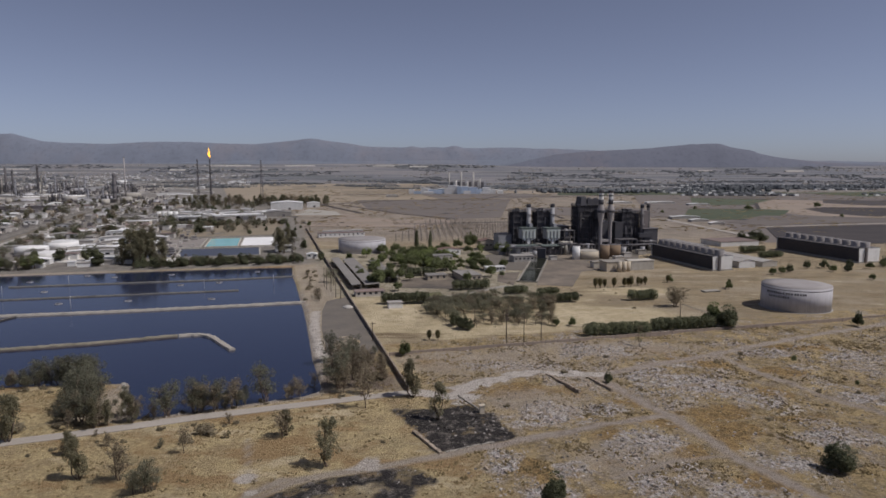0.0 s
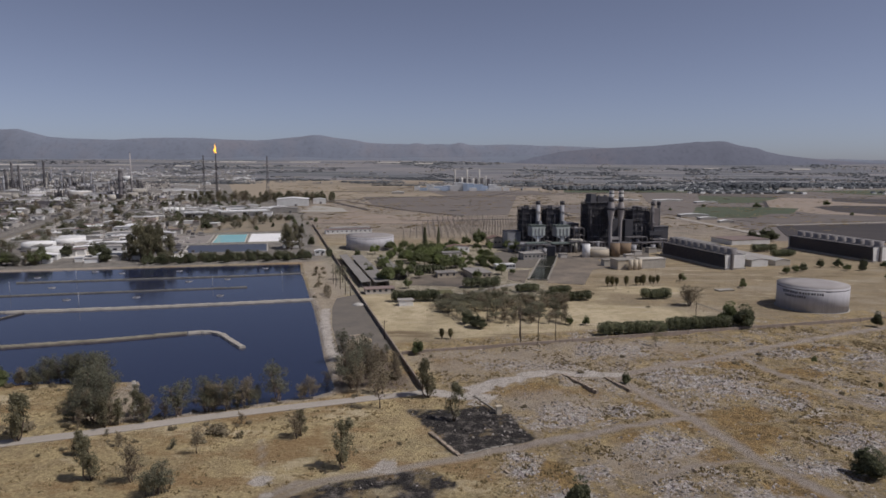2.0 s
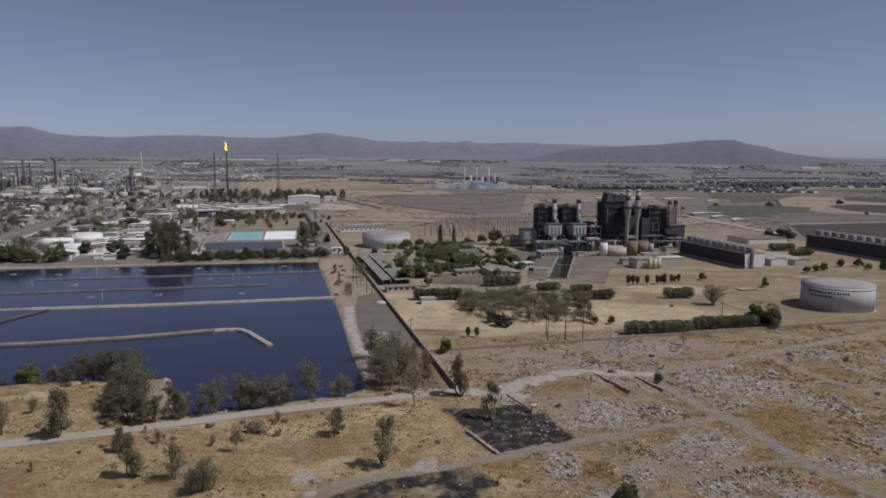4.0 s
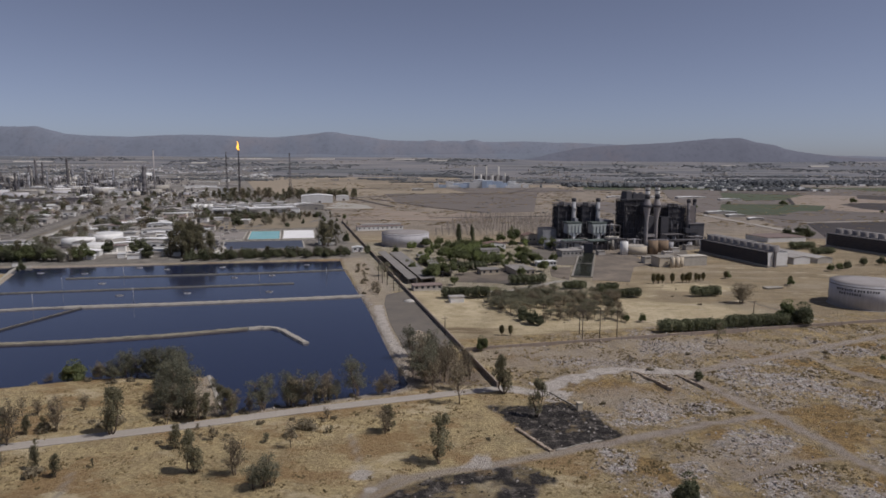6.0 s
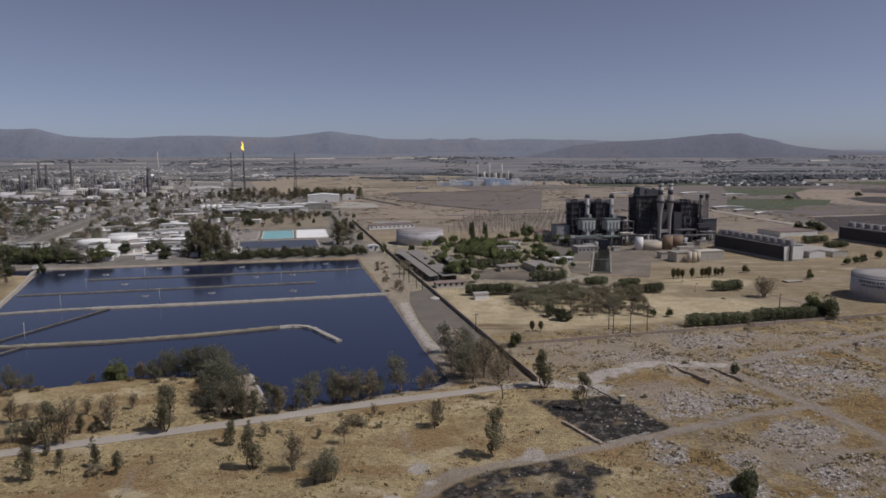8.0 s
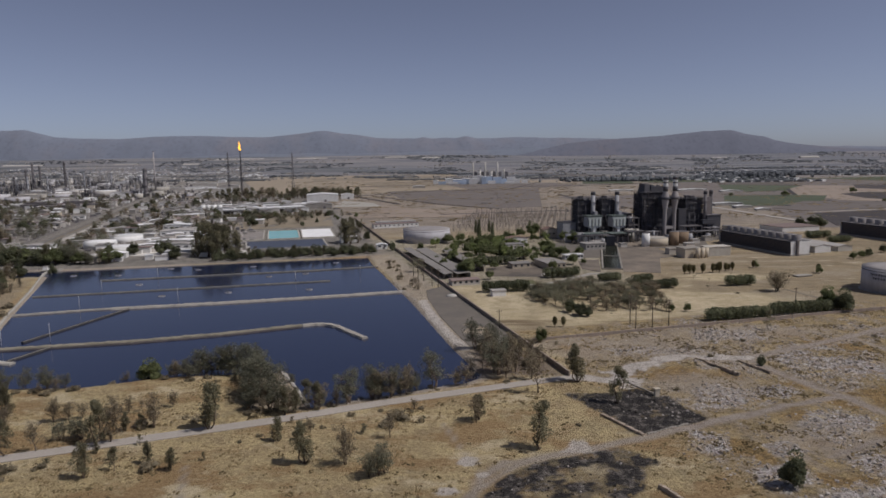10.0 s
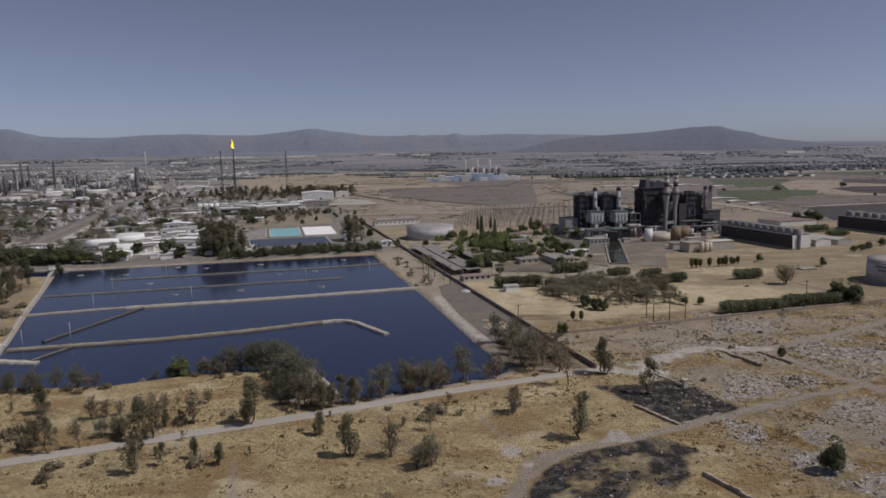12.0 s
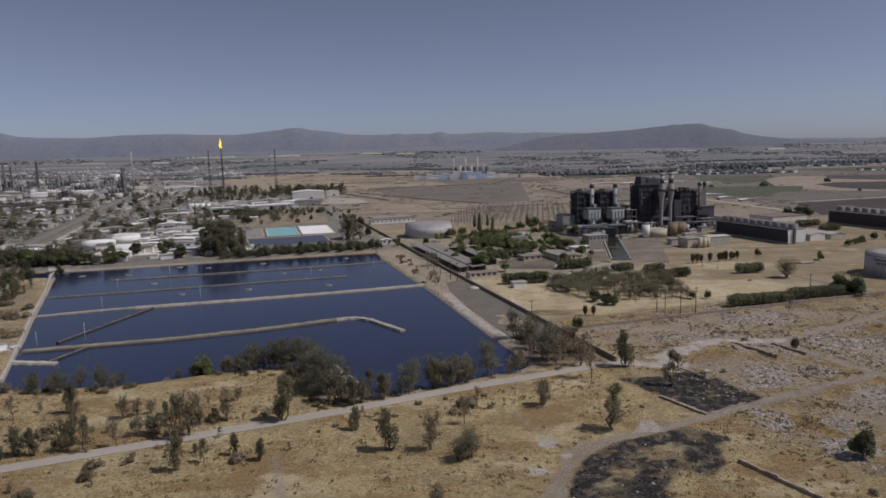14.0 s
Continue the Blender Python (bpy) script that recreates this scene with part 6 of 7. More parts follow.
flat("lawn", [(-300, 742), (-196, 772), (-232, 935), (-262, 940), (-400, 900), (-352, 800)], 0.1, "dull_grass", "brown dry grass strip behind the basins", "lawn", thick=0.3)
for i in range(70):
    t = rnd.random()
    plant(rnd.choice(("bare", "bare", "gum", "willow", "dense")), -372 + 150 * t + rnd.uniform(-6, 6), 862 + 52 * t + rnd.uniform(-9, 9), rnd.uniform(5, 9), 1.4, z=0)
for i in range(12):
    t = rnd.random()
    box_building(0, 0, rnd.uniform(5, 13), rnd.uniform(4, 8), rnd.uniform(2.4, 4), rnd.choice(("white", "plaster", "plaster")), rnd.choice(("roof_white", "roof", "roof_white")),
                 "small white works building beside the pond's far bank", "works_building", 0, 0, rnd.uniform(5, 25), (-342 + 88 * t, 500 + 22 * t + rnd.uniform(10, 32)))


flat("pavement", [(-249, 572), (-236, 575), (-227, 546), (-242, 545)], 0.16, "bright", "pale sloped concrete apron below the basins", "pavement", thick=0.3)
for p, q in (((-403, 505), (-570, 1045)), ((-414, 503), (-581, 1043))):
    flat("railway_verge", [(p[0] - 3, p[1]), (p[0] + 3, p[1]), (q[0] + 3, q[1]), (q[0] - 3, q[1])], 0.12, "dull_grass", "dry weedy strip beside the railway tracks", "verge", thick=0.3)
flat("road", [(-733, 1006), (-654, 1017), (-600, 1046), (-600, 1052), (-654, 1024), (-733, 1013)], 0.16, "pale", "pale works road crossing towards the railway", "road", thick=0.3)
for x, y, w in ((-700, 1085, 46), (-760, 1120, 54), (-790, 1165, 40), (-730, 1190, 50), (-660, 1120, 30)):
    box_building(0, 0, w, 14, 7, "steel", "slat", "long dark louvred cooler bank in the works", "cooler_bank", 0, 0, 12, (x, y))
solid("works_wall", Geo().beam((-578, 1122, 1.2), (-693, 1489, 1.2), 2.4), "white", "long white-painted wall beside the railway", "wall")
railway([(-418, 490), (-584, 1027), (-903, 2050)])
flat("road", [(-434, 592), (-428, 592), (-574, 1075), (-672, 1452), (-679, 1452), (-581, 1075)], 0.14, "pale", "pale road beside the railway", "road", thick=0.3)


# ---- refinery ----
def column(x, y, h, r, material="steel"):
    ob = thing("distillation_column", "tall grey steel refinery column with platforms", "refinery column", "refinery columns", at=pose(x, y, 0))
    part("shell", Geo().tube(0, 0, [(-0.3, r * 1.3), (h * 0.12, r * 1.3), (h * 0.16, r), (h * 0.95, r), (h, r * 0.3)], 10), material, ob)
    for k in (0.35, 0.6, 0.9):
        part("platform", Geo().tube(0, 0, [(h * k, r), (h * k, r + 1.6), (h * k + 0.4, r + 1.6), (h * k + 0.4, r)], 10, False), "steel", ob)
    part("riser", Geo().beam((r + 0.5, 0, 0), (r + 0.5, 0, h * 0.97), 0.6, n=6), "steel", ob)


def lattice_tower(x, y, h, w, name, label, category, flame=False):
    ob = thing(name, label, category, at=pose(x, y, 0))
    g = Geo()
    k = max(5, int(h / (w * 2)))
    for i in range(k):
        z0, z1 = h * i / k, h * (i + 1) / k
        a, b = w * (1 - 0.72 * i / k) / 2, w * (1 - 0.72 * (i + 1) / k) / 2
        c = ((-1, -1), (1, -1), (1, 1), (-1, 1))
        for j in range(4):
            (px, py), (qx, qy) = c[j], c[(j + 1) % 4]
            g.beam((px * a, py * a, z0), (px * b, py * b, z1), 0.45)
            g.beam((px * a, py * a, z0), (qx * b, qy * b, z1), 0.22)
            g.beam((px * b, py * b, z1), (qx * b, qy * b, z1), 0.22)
    part("lattice", g, "steel", ob)
    if flame:
        part("flare_pipe", Geo().tube(0, 0, [(0, 0.7), (h + 3, 0.6)], 10), "steel", ob)
        part("flare_tip", Geo().tube(0, 0, [(h + 1, 1.0), (h + 4, 1.4)], 10), "soot", ob)
        m, n, l, b = shader("flame", 1.0)
        b.inputs["Base Color"].default_value = (0.9, 0.35, 0.02, 1)
        b.inputs["Emission Color"].default_value = (1.0, 0.5, 0.06, 1)
        b.inputs["Emission Strength"].default_value = 2.0
        f = Geo().tube(0, 0, [(h + 3.5, 0.7), (h + 6, 1.9), (h + 9, 2.6), (h + 12, 2.0), (h + 15, 1.5), (h + 19, 0.9), (h + 23, 0.2)], 12)
        rf = random.Random(3)
        f.v = [(vx * rf.uniform(0.6, 1.3) - (vz - h) * 0.05 + 0.9 * math.sin((vz - h) * 0.5), vy * rf.uniform(0.6, 1.2), vz + rf.uniform(-0.6, 0.6)) for vx, vy, vz in f.v]
        part("flame", f, m, ob, "bright orange gas flame")


lattice_tower(-515, 1440, 92, 4, "flare_stack", "tall steel flare stack with a burning orange flame", "flare stack", True)
lattice_tower(-544, 1445, 92, 4, "flare_stack", "tall unlit steel flare stack", "flare stack")
lattice_tower(-394, 1400, 90, 5, "lattice_mast", "tall grey lattice mast on the plain", "mast")


def plain_stack(x, y, h, r, label):
    ob = thing("chimney_stack", label, "chimney", at=pose(x, y, 0))
    part("shaft", Geo().tube(0, 0, [(-0.3, r * 1.4), (h, r)], 14), "stack", ob)
    part("rim", Geo().tube(0, 0, [(h + 0.01, r * 1.15), (h + 1.5, r * 1.15)], 14), "soot", ob)


plain_stack(-740, 1523, 96, 1.25, "tall slender pale refinery chimney")
round_tank(-1185, 2410, 17, 24, "large white refinery tank behind a slender chimney", "white", "roof_white", "storage_tank", False)
for x, y, h, r in ((-736, 1466, 62, 4), (-1080, 1750, 78, 2.4), (-1165, 1750, 76, 2.4), (-1140, 1740, 68, 2.2), (-745, 1480, 48, 3), (-1190, 1760, 58, 2.5)):
    column(x, y, h, r, "steel")
for i in range(95):
    y = rnd.uniform(1400, 2300)
    x = rnd.uniform(-0.76, -0.50) * y
    h = rnd.choice((14, 18, 22, 28, 34, 46)) * rnd.uniform(0.8, 1.1)
    column(x, y, h, rnd.uniform(1.2, 2.6), rnd.choice(("steel", "light_steel", "light_steel", "fan", "pale")))


def process_frame(x, y, w, d, h):
    ob = thing("process_unit", "grey open steel process structure with vessels", "process structure", "process structures", at=pose(x, y, 0, 0, 0, 15))
    post = Geo().box(0, 0, -0.3, 0.8, 0.8, h + 0.3).mesh("column", M["steel"])
    k = max(2, int(w / 7))
    for i in range(k + 1):
        for j in (0, d):
            o = part("column", post, "steel", ob)
            o.location = (w * i / k, j, 0)
    f = int(h / 6)
    for i in range(1, f + 1):
        part("floor_deck", Geo().box(w / 2, d / 2, h * i / f - 0.5, w + 1, d + 1, 0.5), "steel", ob)
    r2 = random.Random(int(x + y))
    for i in range(5):
        part("vessel", Geo().tube(r2.uniform(2, w - 2), r2.uniform(1, d - 1), [(0, 1.6), (h * r2.uniform(0.5, 1.15), 1.6)], 8), r2.choice(("light_steel", "pale", "steel")), ob)


for i in range(40):
    y = rnd.uniform(1350, 2400)
    process_frame(rnd.uniform(-0.74, -0.46) * y, y, rnd.uniform(14, 40), rnd.uniform(8, 14), rnd.uniform(10, 26))
for i in range(34):
    y = rnd.uniform(1250, 2500)
    x = rnd.uniform(-0.76, -0.44) * y
    r = rnd.choice((6, 8, 12, 18, 22))
    round_tank(x, y, r, rnd.uniform(9, 14), "pale round refinery storage tank", rnd.choice(("plaster", "tank", "pale", "tank")), rnd.choice(("tank_roof", "roof_white", "roof")), "storage_tank", False)
for i in range(60):
    y = rnd.uniform(1300, 2600)
    x = rnd.uniform(-0.78, -0.36) * y
    box_building(0, 0, rnd.uniform(20, 80), rnd.uniform(14, 26), rnd.uniform(6, 12), rnd.choice(("white", "plaster", "plaster")), rnd.choice(("roof_white", "roof", "roof")),
                 "distant plain industrial hall in the refinery", "industrial_hall", 0, 2, rnd.uniform(5, 25), (x, y))


def pipe_rack(x, y, length, turn, tones=("light_steel", "pale")):
    ob = thing("pipe_rack", "long raised rack of grey refinery pipes", "pipe rack", "pipe racks", at=pose(x, y, 0, 0, 0, turn))
    me = Geo().box(0, -3, -0.3, 0.6, 0.6, 7).box(0, 3, -0.3, 0.6, 0.6, 7).box(0, 0, 6.7, 0.6, 7, 0.5).mesh("trestle", M["steel"])
    for i in range(int(length / 12)):
        o = part("trestle", me, "steel", ob)
        o.location = (i * 12, 0, 0)
    for i in range(6):
        part("pipe", Geo().beam((0, -2.5 + i, 7.5), (length, -2.5 + i, 7.5), 0.7, n=6), tones[i % 2], ob)


for i in range(16):
    y = rnd.uniform(1200, 2000)
    pipe_rack(rnd.uniform(-0.76, -0.5) * y, y, rnd.uniform(80, 220), rnd.choice((14, 16, 104)))


# ---- pipework and small plant at the boilers' feet ----
for u, v, length, turn in ((214, 552, 50, SITE), (318, 545, 36, SITE)):
    x, y = site(u, v)
    pipe_rack(x, y, length, turn, ("steel", "soot"))
for u, v, w, d, h in ((262, 546, 16, 8, 10), (286, 552, 12, 8, 8), (322, 550, 18, 9, 12), (349, 552, 15, 9, 9), (274, 566, 10, 9, 20), (226, 552, 12, 7, 7)):
    x, y = site(u, v)
    process_frame(x, y, w, d, h)
for u, v, r, h in ((300, 540, 2.4, 6), (306, 538, 2.0, 5), (318, 536, 2.6, 7), (340, 540, 2.2, 6), (236, 545, 2.0, 5)):
    x, y = site(u, v)
    round_tank(x, y, r, h, "small grey steel vessel in the plant yard", "light_steel", "steel", "storage_tank", False)
for u, v, w, d, h in ((222, 536, 9, 6, 4), (330, 530, 8, 6, 4), (352, 535, 10, 6, 4.5), (310, 520, 7, 5, 3.5), (372, 528, 6, 5, 3.5), (290, 500, 8, 5, 3.5), (240, 520, 6, 5, 3)):
    box_building(u, v, w, d, h, "plaster", "roof", "small grey utility hut in the plant yard", "utility_hut")


# ---- switchyard ----
def gantry(x, y, w, h, bays):
    ob = thing("switchyard_gantry", "grey lattice switchyard gantry on bare ground", "gantry", "switchyard gantries", at=pose(x, y, 0, 0, 0, SITE))
    for i in range(bays + 1):
        g = Geo()
        for s in (-1, 1):
            g.beam((w * i + s * 0.8, -0.8, -0.3), (w * i + s * 0.25, -0.25, h), 0.2)
            g.beam((w * i + s * 0.8, 0.8, -0.3), (w * i + s * 0.25, 0.25, h), 0.2)
        for k in range(5):
            z = h * k / 5
            g.beam((w * i - 0.7, -0.7, z), (w * i + 0.6, -0.6, z + h / 5), 0.16)
            g.beam((w * i + 0.7, 0.7, z), (w * i - 0.6, 0.6, z + h / 5), 0.16)
        g.beam((w * i, 0, h), (w * i, 0, h + 3), 0.3, 0.1)
        part("mast", g, "gantry", ob)
    b = Geo()
    for s in (-0.5, 0.5):
        b.beam((0, s, h - 0.4), (w * bays, s, h - 0.4), 0.25)
    part("beam", b, "gantry", ob)
    for i in range(bays):
        for k in (0.5,):
            part("insulator_string", Geo().tube(w * (i + k), 0, [(h - 2.6, 0.18), (h - 0.5, 0.18)], 6), "rust", ob)


for j in range(7):
    for i in range(4):
        gantry(-56 + i * 33 + 5 * j, 702 + j * 30 + 6 * (i % 2), 7, 7.5 + (j * 5 % 4), 4)


# ---- blue power block on the plain ----
def blue_block():
    ob = thing("power_block", "distant pale blue power block with slender chimneys", "power plant", at=pose(0, 1875, 0))
    for x, y, w, d, h in ((-74, 0, 20, 26, 15), (-50, 4, 26, 30, 12), (-24, 0, 24, 28, 14), (6, -12, 28, 24, 22), (34, 6, 26, 30, 20), (60, 4, 24, 28, 18), (98, 0, 22, 20, 17)):
        part("hall", Geo().box(x, y, -0.3, w, d, h), "white" if x in (6, 98, -74) else "blue", ob)
        part("roof", Geo().box(x, y, h - 0.29, w + 1, d + 1, 0.6), "roof_white", ob)
    for x, h in ((-6, 58), (28, 58), (62, 58), (80, 40), (14, 36), (46, 34)):
        part("chimney", Geo().tube(x, 16, [(-0.3, 2.8), (h, 2.2)], 10), "bright", ob)
        part("boiler_frame", Geo().box(x + 7, 20, -0.3, 8, 12, 32), "steel", ob)
    for x, y, w, h in ((-110, -10, 14, 12), (-92, -24, 20, 8), (-62, -26, 26, 7), (-34, -30, 16, 10), (-8, -34, 22, 16), (22, -30, 12, 20), (44, -24, 20, 9), (76, -22, 16, 14), (112, -12, 20, 12), (136, -4, 16, 9), (92, -28, 26, 6)):
        part("outbuilding", Geo().box(x, y, -0.3, w, 12, h), "white" if (x + h) % 3 else "blue", ob)


blue_block()


# ---- fields ----
def field(x, y, w, d, material, label, turn=14):
    return flat("field", [(x + math.cos(radians(turn)) * a * w / 2 - math.sin(radians(turn)) * b * d / 2, y + math.sin(radians(turn)) * a * w / 2 + math.cos(radians(turn)) * b * d / 2)
                          for a, b in ((-1, -1), (1, -1), (1, 1), (-1, 1))], 0.1 + (len(bpy.data.objects) % 40) * 0.005, material, label, "field", thick=0.5)


BROWN, TAN, GREEN = "brown ploughed field on the plain", "pale stubble field on the plain", "green crop field on the plain"
flat("field", [(330, 700), (1500, 700), (2000, 1900), (640, 1900), (420, 1180)], 0.05, "field_brown", BROWN, "field", thick=0.4)
flat("field", [(-470, 1430), (-20, 1500), (-60, 2850), (-960, 2800)], 0.06, "field_tan", TAN, "field", thick=0.4)
for x, y, w, d, mtl in ((260, 1150, 200, 260, "field_brown"),
                        (1250, 1500, 520, 260, "field_brown"), (1300, 1900, 600, 240, "field_green"), (700, 1950, 520, 240, "field_green"), (-150, 1900, 300, 400, "field_tan"),
                        (-300, 2400, 520, 300, "field_tan"), (250, 2350, 460, 360, "field_brown"), (250, 1960, 240, 200, "field_tan"), (90, 1740, 300, 260, "field_brown")):
    field(x, y, w, d, mtl, {"field_brown": BROWN, "dry_plain": "bare reddish-brown ground on the plain", "field_tan": TAN, "field_green": GREEN}[mtl])


def verge(p, q, w):
    d = math.hypot(q[0] - p[0], q[1] - p[1])
    nx, ny = -(q[1] - p[1]) / d * w / 2, (q[0] - p[0]) / d * w / 2
    flat("field_verge", [(p[0] - nx, p[1] - ny), (q[0] - nx, q[1] - ny), (q[0] + nx, q[1] + ny), (p[0] + nx, p[1] + ny)], 0.5, "field_dark", "dark weedy strip between two fields", "verge", thick=0.7)


for p, q, w in (((-254, 1336), (-147, 1112), 9), ((-213, 1332), (-77, 1091), 5), ((-77, 1091), (10, 996), 5), ((-273, 1337), (-93, 1532), 6), ((-93, 1532), (59, 1518), 6), ((59, 1518), (176, 1906), 6), ((-75, 905), (250, 992), 6), ((100, 1660), (480, 1762), 12), ((-210, 1495), (60, 1568), 9), 
                ((-330, 1760), (120, 1890), 12), ((-180, 2050), (300, 2190), 14), ((560, 1228), (640, 1420), 7), ((170, 1010), (150, 1330), 6)):
    verge(p, q, w)


def lane(p, q, w, z=0.42, label="pale dirt lane between fields"):
    d = math.hypot(q[0] - p[0], q[1] - p[1])
    nx, ny = -(q[1] - p[1]) / d * w / 2, (q[0] - p[0]) / d * w / 2
    flat("lane", [(p[0] - nx, p[1] - ny), (q[0] - nx, q[1] - ny), (q[0] + nx, q[1] + ny), (p[0] + nx, p[1] + ny)], z, "dirt_road", label, "lane", thick=0.6)


for i, (mtl, label, pts) in enumerate((
        ("field_brown", "dark reddish-brown ploughed field on the plain", [(-210, 1512), (-150, 1216), (4, 996), (78, 1028), (139, 1576)]),
        ("dry_plain", "bare reddish-brown ground on the plain", [(-190, 872), (-69, 867), (-1, 864), (2, 992), (-73, 966), (-168, 1080)]),
        ("field_green", GREEN, [(280, 1777), (408, 1761), (513, 2252), (342, 2176)]),
        ("field_green", GREEN, [(468, 1408), (516, 1338), (686, 1389), (737, 1535), (561, 1644)]),
        ("field_brown", BROWN, [(565, 1655), (735, 1545), (780, 1770), (650, 1796)]),
        ("dry_plain", "bare reddish-brown ground on the plain", [(562, 1077), (635, 1031), (900, 1002), (1150, 1330), (740, 1556), (629, 1400), (560, 1227)]),
        ("field_dark", "dark freshly ploughed field on the plain", [(622, 1121), (651, 1055), (900, 1080), (1050, 1230), (712, 1283), (645, 1236)]),
        ("field_green", GREEN, [(348, 985), (427, 992), (530, 1075), (600, 1195), (560, 1225), (405, 1228)]),
        ("field_brown", BROWN, [(390, 945), (422, 890), (584, 948), (900, 995), (880, 1000), (635, 1029), (495, 1070)]),
        ("field_dark", "dark bare field on the plain", [(352, 717), (431, 690), (950, 760), (950, 975), (560, 905), (405, 862)]),
        ("field_dark", "dark bare field on the plain", [(779, 1419), (822, 1333), (1400, 1300), (1400, 1500), (927, 1520), (862, 1571)]),
        ("field_brown", BROWN, [(330, 1010), (345, 1000), (420, 1195), (490, 1370), (630, 1790), (480, 1780), (390, 1400)]))):
    flat("field", pts, 0.32 + i * 0.01, mtl, label, "field", thick=1.0)
for x, y, h in ((528, 1200, 11), (684, 1265, 12), (534, 1204, 8), (440, 1215, 7), (600, 1035, 6), (352, 1120, 6), (290, 1000, 5)):
    plant("round", x, y, h, 1.4, z=0.3)
lane((130, 1830), (520, 2080), 12)
lane((317, 992), (342, 745), 12, 0.5)
lane((405, 876), (570, 923), 7, 0.45)
lane((570, 923), (950, 990), 7, 0.45)
for x, y, w, d, h in ((350, 1006, 44, 12, 6), (430, 1390, 60, 14, 6), (350, 1400, 50, 14, 5), (490, 1340, 44, 14, 5), (290, 1410, 50, 14, 5), (353, 957, 26, 10, 5), (362, 914, 20, 8, 4), (150, 2050, 40, 18, 7), (-146, 1668, 30, 14, 8), (110, 2100, 44, 18, 7)):
    box_building(0, 0, w, d, h * 0.6, "plaster", "roof_white", "long white farm shed on the plain", "farm_shed", 0, 1.2, 8, (x, y))
plant("dense", 319, 696, 15, 2.0, z=0)
plant("dense", 306, 702, 12, 1.6, z=0)
for x, y, h in ((282, 524, 7), (296, 525, 8), (293, 507, 6), (305, 508, 7), (241, 493, 6), (259, 505, 7), (250, 499, 6), (318, 528, 7), (330, 522, 6), (352, 540, 8), (366, 552, 7), (300, 470, 5), (405, 575, 9), (345, 530, 6)):
    plant("dense" if h > 6 else "round", x, y, h, 1.3, z=0)


# ---- far plain: woods, houses and ridges ----
def far_stuff(name, label, category, count, region, tall, material, seed, boxes=False, spread=(0.7, 1.2, 2, 3.5)):
    r2 = random.Random(seed)
    rng = np.random.RandomState(seed)
    g = Geo()
    made = 0
    while made < count:
        x, y = region(r2)
        z = float(ground_height(np.array([x]), np.array([y]))[0]) if y > 3300 else 0.0
        h = tall * r2.uniform(0.5, 1.3)
        if boxes:
            g.box(x, y, z - 1, h * r2.uniform(1.5, 4), h * r2.uniform(1.2, 2), h + 1, r2.uniform(0, 40))
        else:
            blob(g, x, y, z + h * 0.4, h * r2.choice(spread), h * 0.6, h * r2.uniform(0.35, 0.6), rng, 6, 4)
        made += 1
    return solid(name, g, material, label, category, kind="stuff")


def belt(r):
    y = 2200 + 2400 * r.random() ** 1.4
    return r.uniform(-0.75, 0.78) * y, y


def east_town(r):
    y = r.gauss(2300, 330)
    return (0.22 + 0.6 * r.random()) * y, max(1750, y)


def west_city(r):
    y = r.uniform(2350, 4000)
    return r.uniform(-0.76, -0.3) * y, y


def open_plain(r):
    y = r.uniform(800, 2200)
    return r.uniform(-0.28, 0.7) * y, y


def clumpy(region, scale, cut, seed):
    def inner(r):
        while True:
            x, y = region(r)
            if noise.noise(Vector((x / scale, y / scale, seed))) > cut:
                return x, y
    return inner


# The far trees and shrubs carry haze in their leaf colour.
far_stuff("far_woods", "hazy dark tree belts on the far plain", "trees", 6500, clumpy(belt, 330, 0.16, 1), 5.0, "hazed_leaf", 1, spread=(0.8, 1.3, 1.9, 2.6))
far_stuff("far_woods", "dark trees between the houses of a far town", "trees", 2300, clumpy(east_town, 300, 0.1, 2), 6.0, "hazed_leaf", 2, spread=(0.6, 0.9, 1.4))
far_stuff("far_houses", "pale little houses of a far town", "houses", 380, clumpy(east_town, 300, 0.05, 2), 4.0, "white", 3, True)
far_stuff("far_houses", "pale distant buildings on the plain", "houses", 1500, clumpy(belt, 260, 0.15, 4), 4.5, "plaster", 4, True)
far_stuff("far_houses", "pale roofs of a far city beyond the refinery", "houses", 1500, clumpy(west_city, 180, -0.05, 8), 4.0, "plaster", 10, True)
far_stuff("far_houses", "white roofs scattered over a far city", "houses", 420, clumpy(west_city, 260, 0.05, 9), 4.0, "white", 14, True)
far_stuff("far_shrubs", "scattered dark shrubs on the open plain", "shrubs", 150, open_plain, 1.5, "hazed_leaf", 5)
far_stuff("plain_scrub", "low pale dry scrub spread over the open plain", "scrub", 2600, clumpy(open_plain, 90, 0.05, 6), 0.8, "scrub", 6, spread=(2, 4, 7))
far_stuff("plain_scrub", "low dark dry weeds spread over the open plain", "scrub", 2600, clumpy(open_plain, 70, 0.1, 7), 0.8, "weed", 7, spread=(2, 4, 6))


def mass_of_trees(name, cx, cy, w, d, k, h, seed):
    return far_stuff(name, "dark block of tall trees on the plain", "trees", k, lambda r: (cx + r.gauss(0, w * 0.55), cy + r.uniform(-d, d)), h, "hazed_leaf", seed, spread=(0.35, 0.5, 0.6))


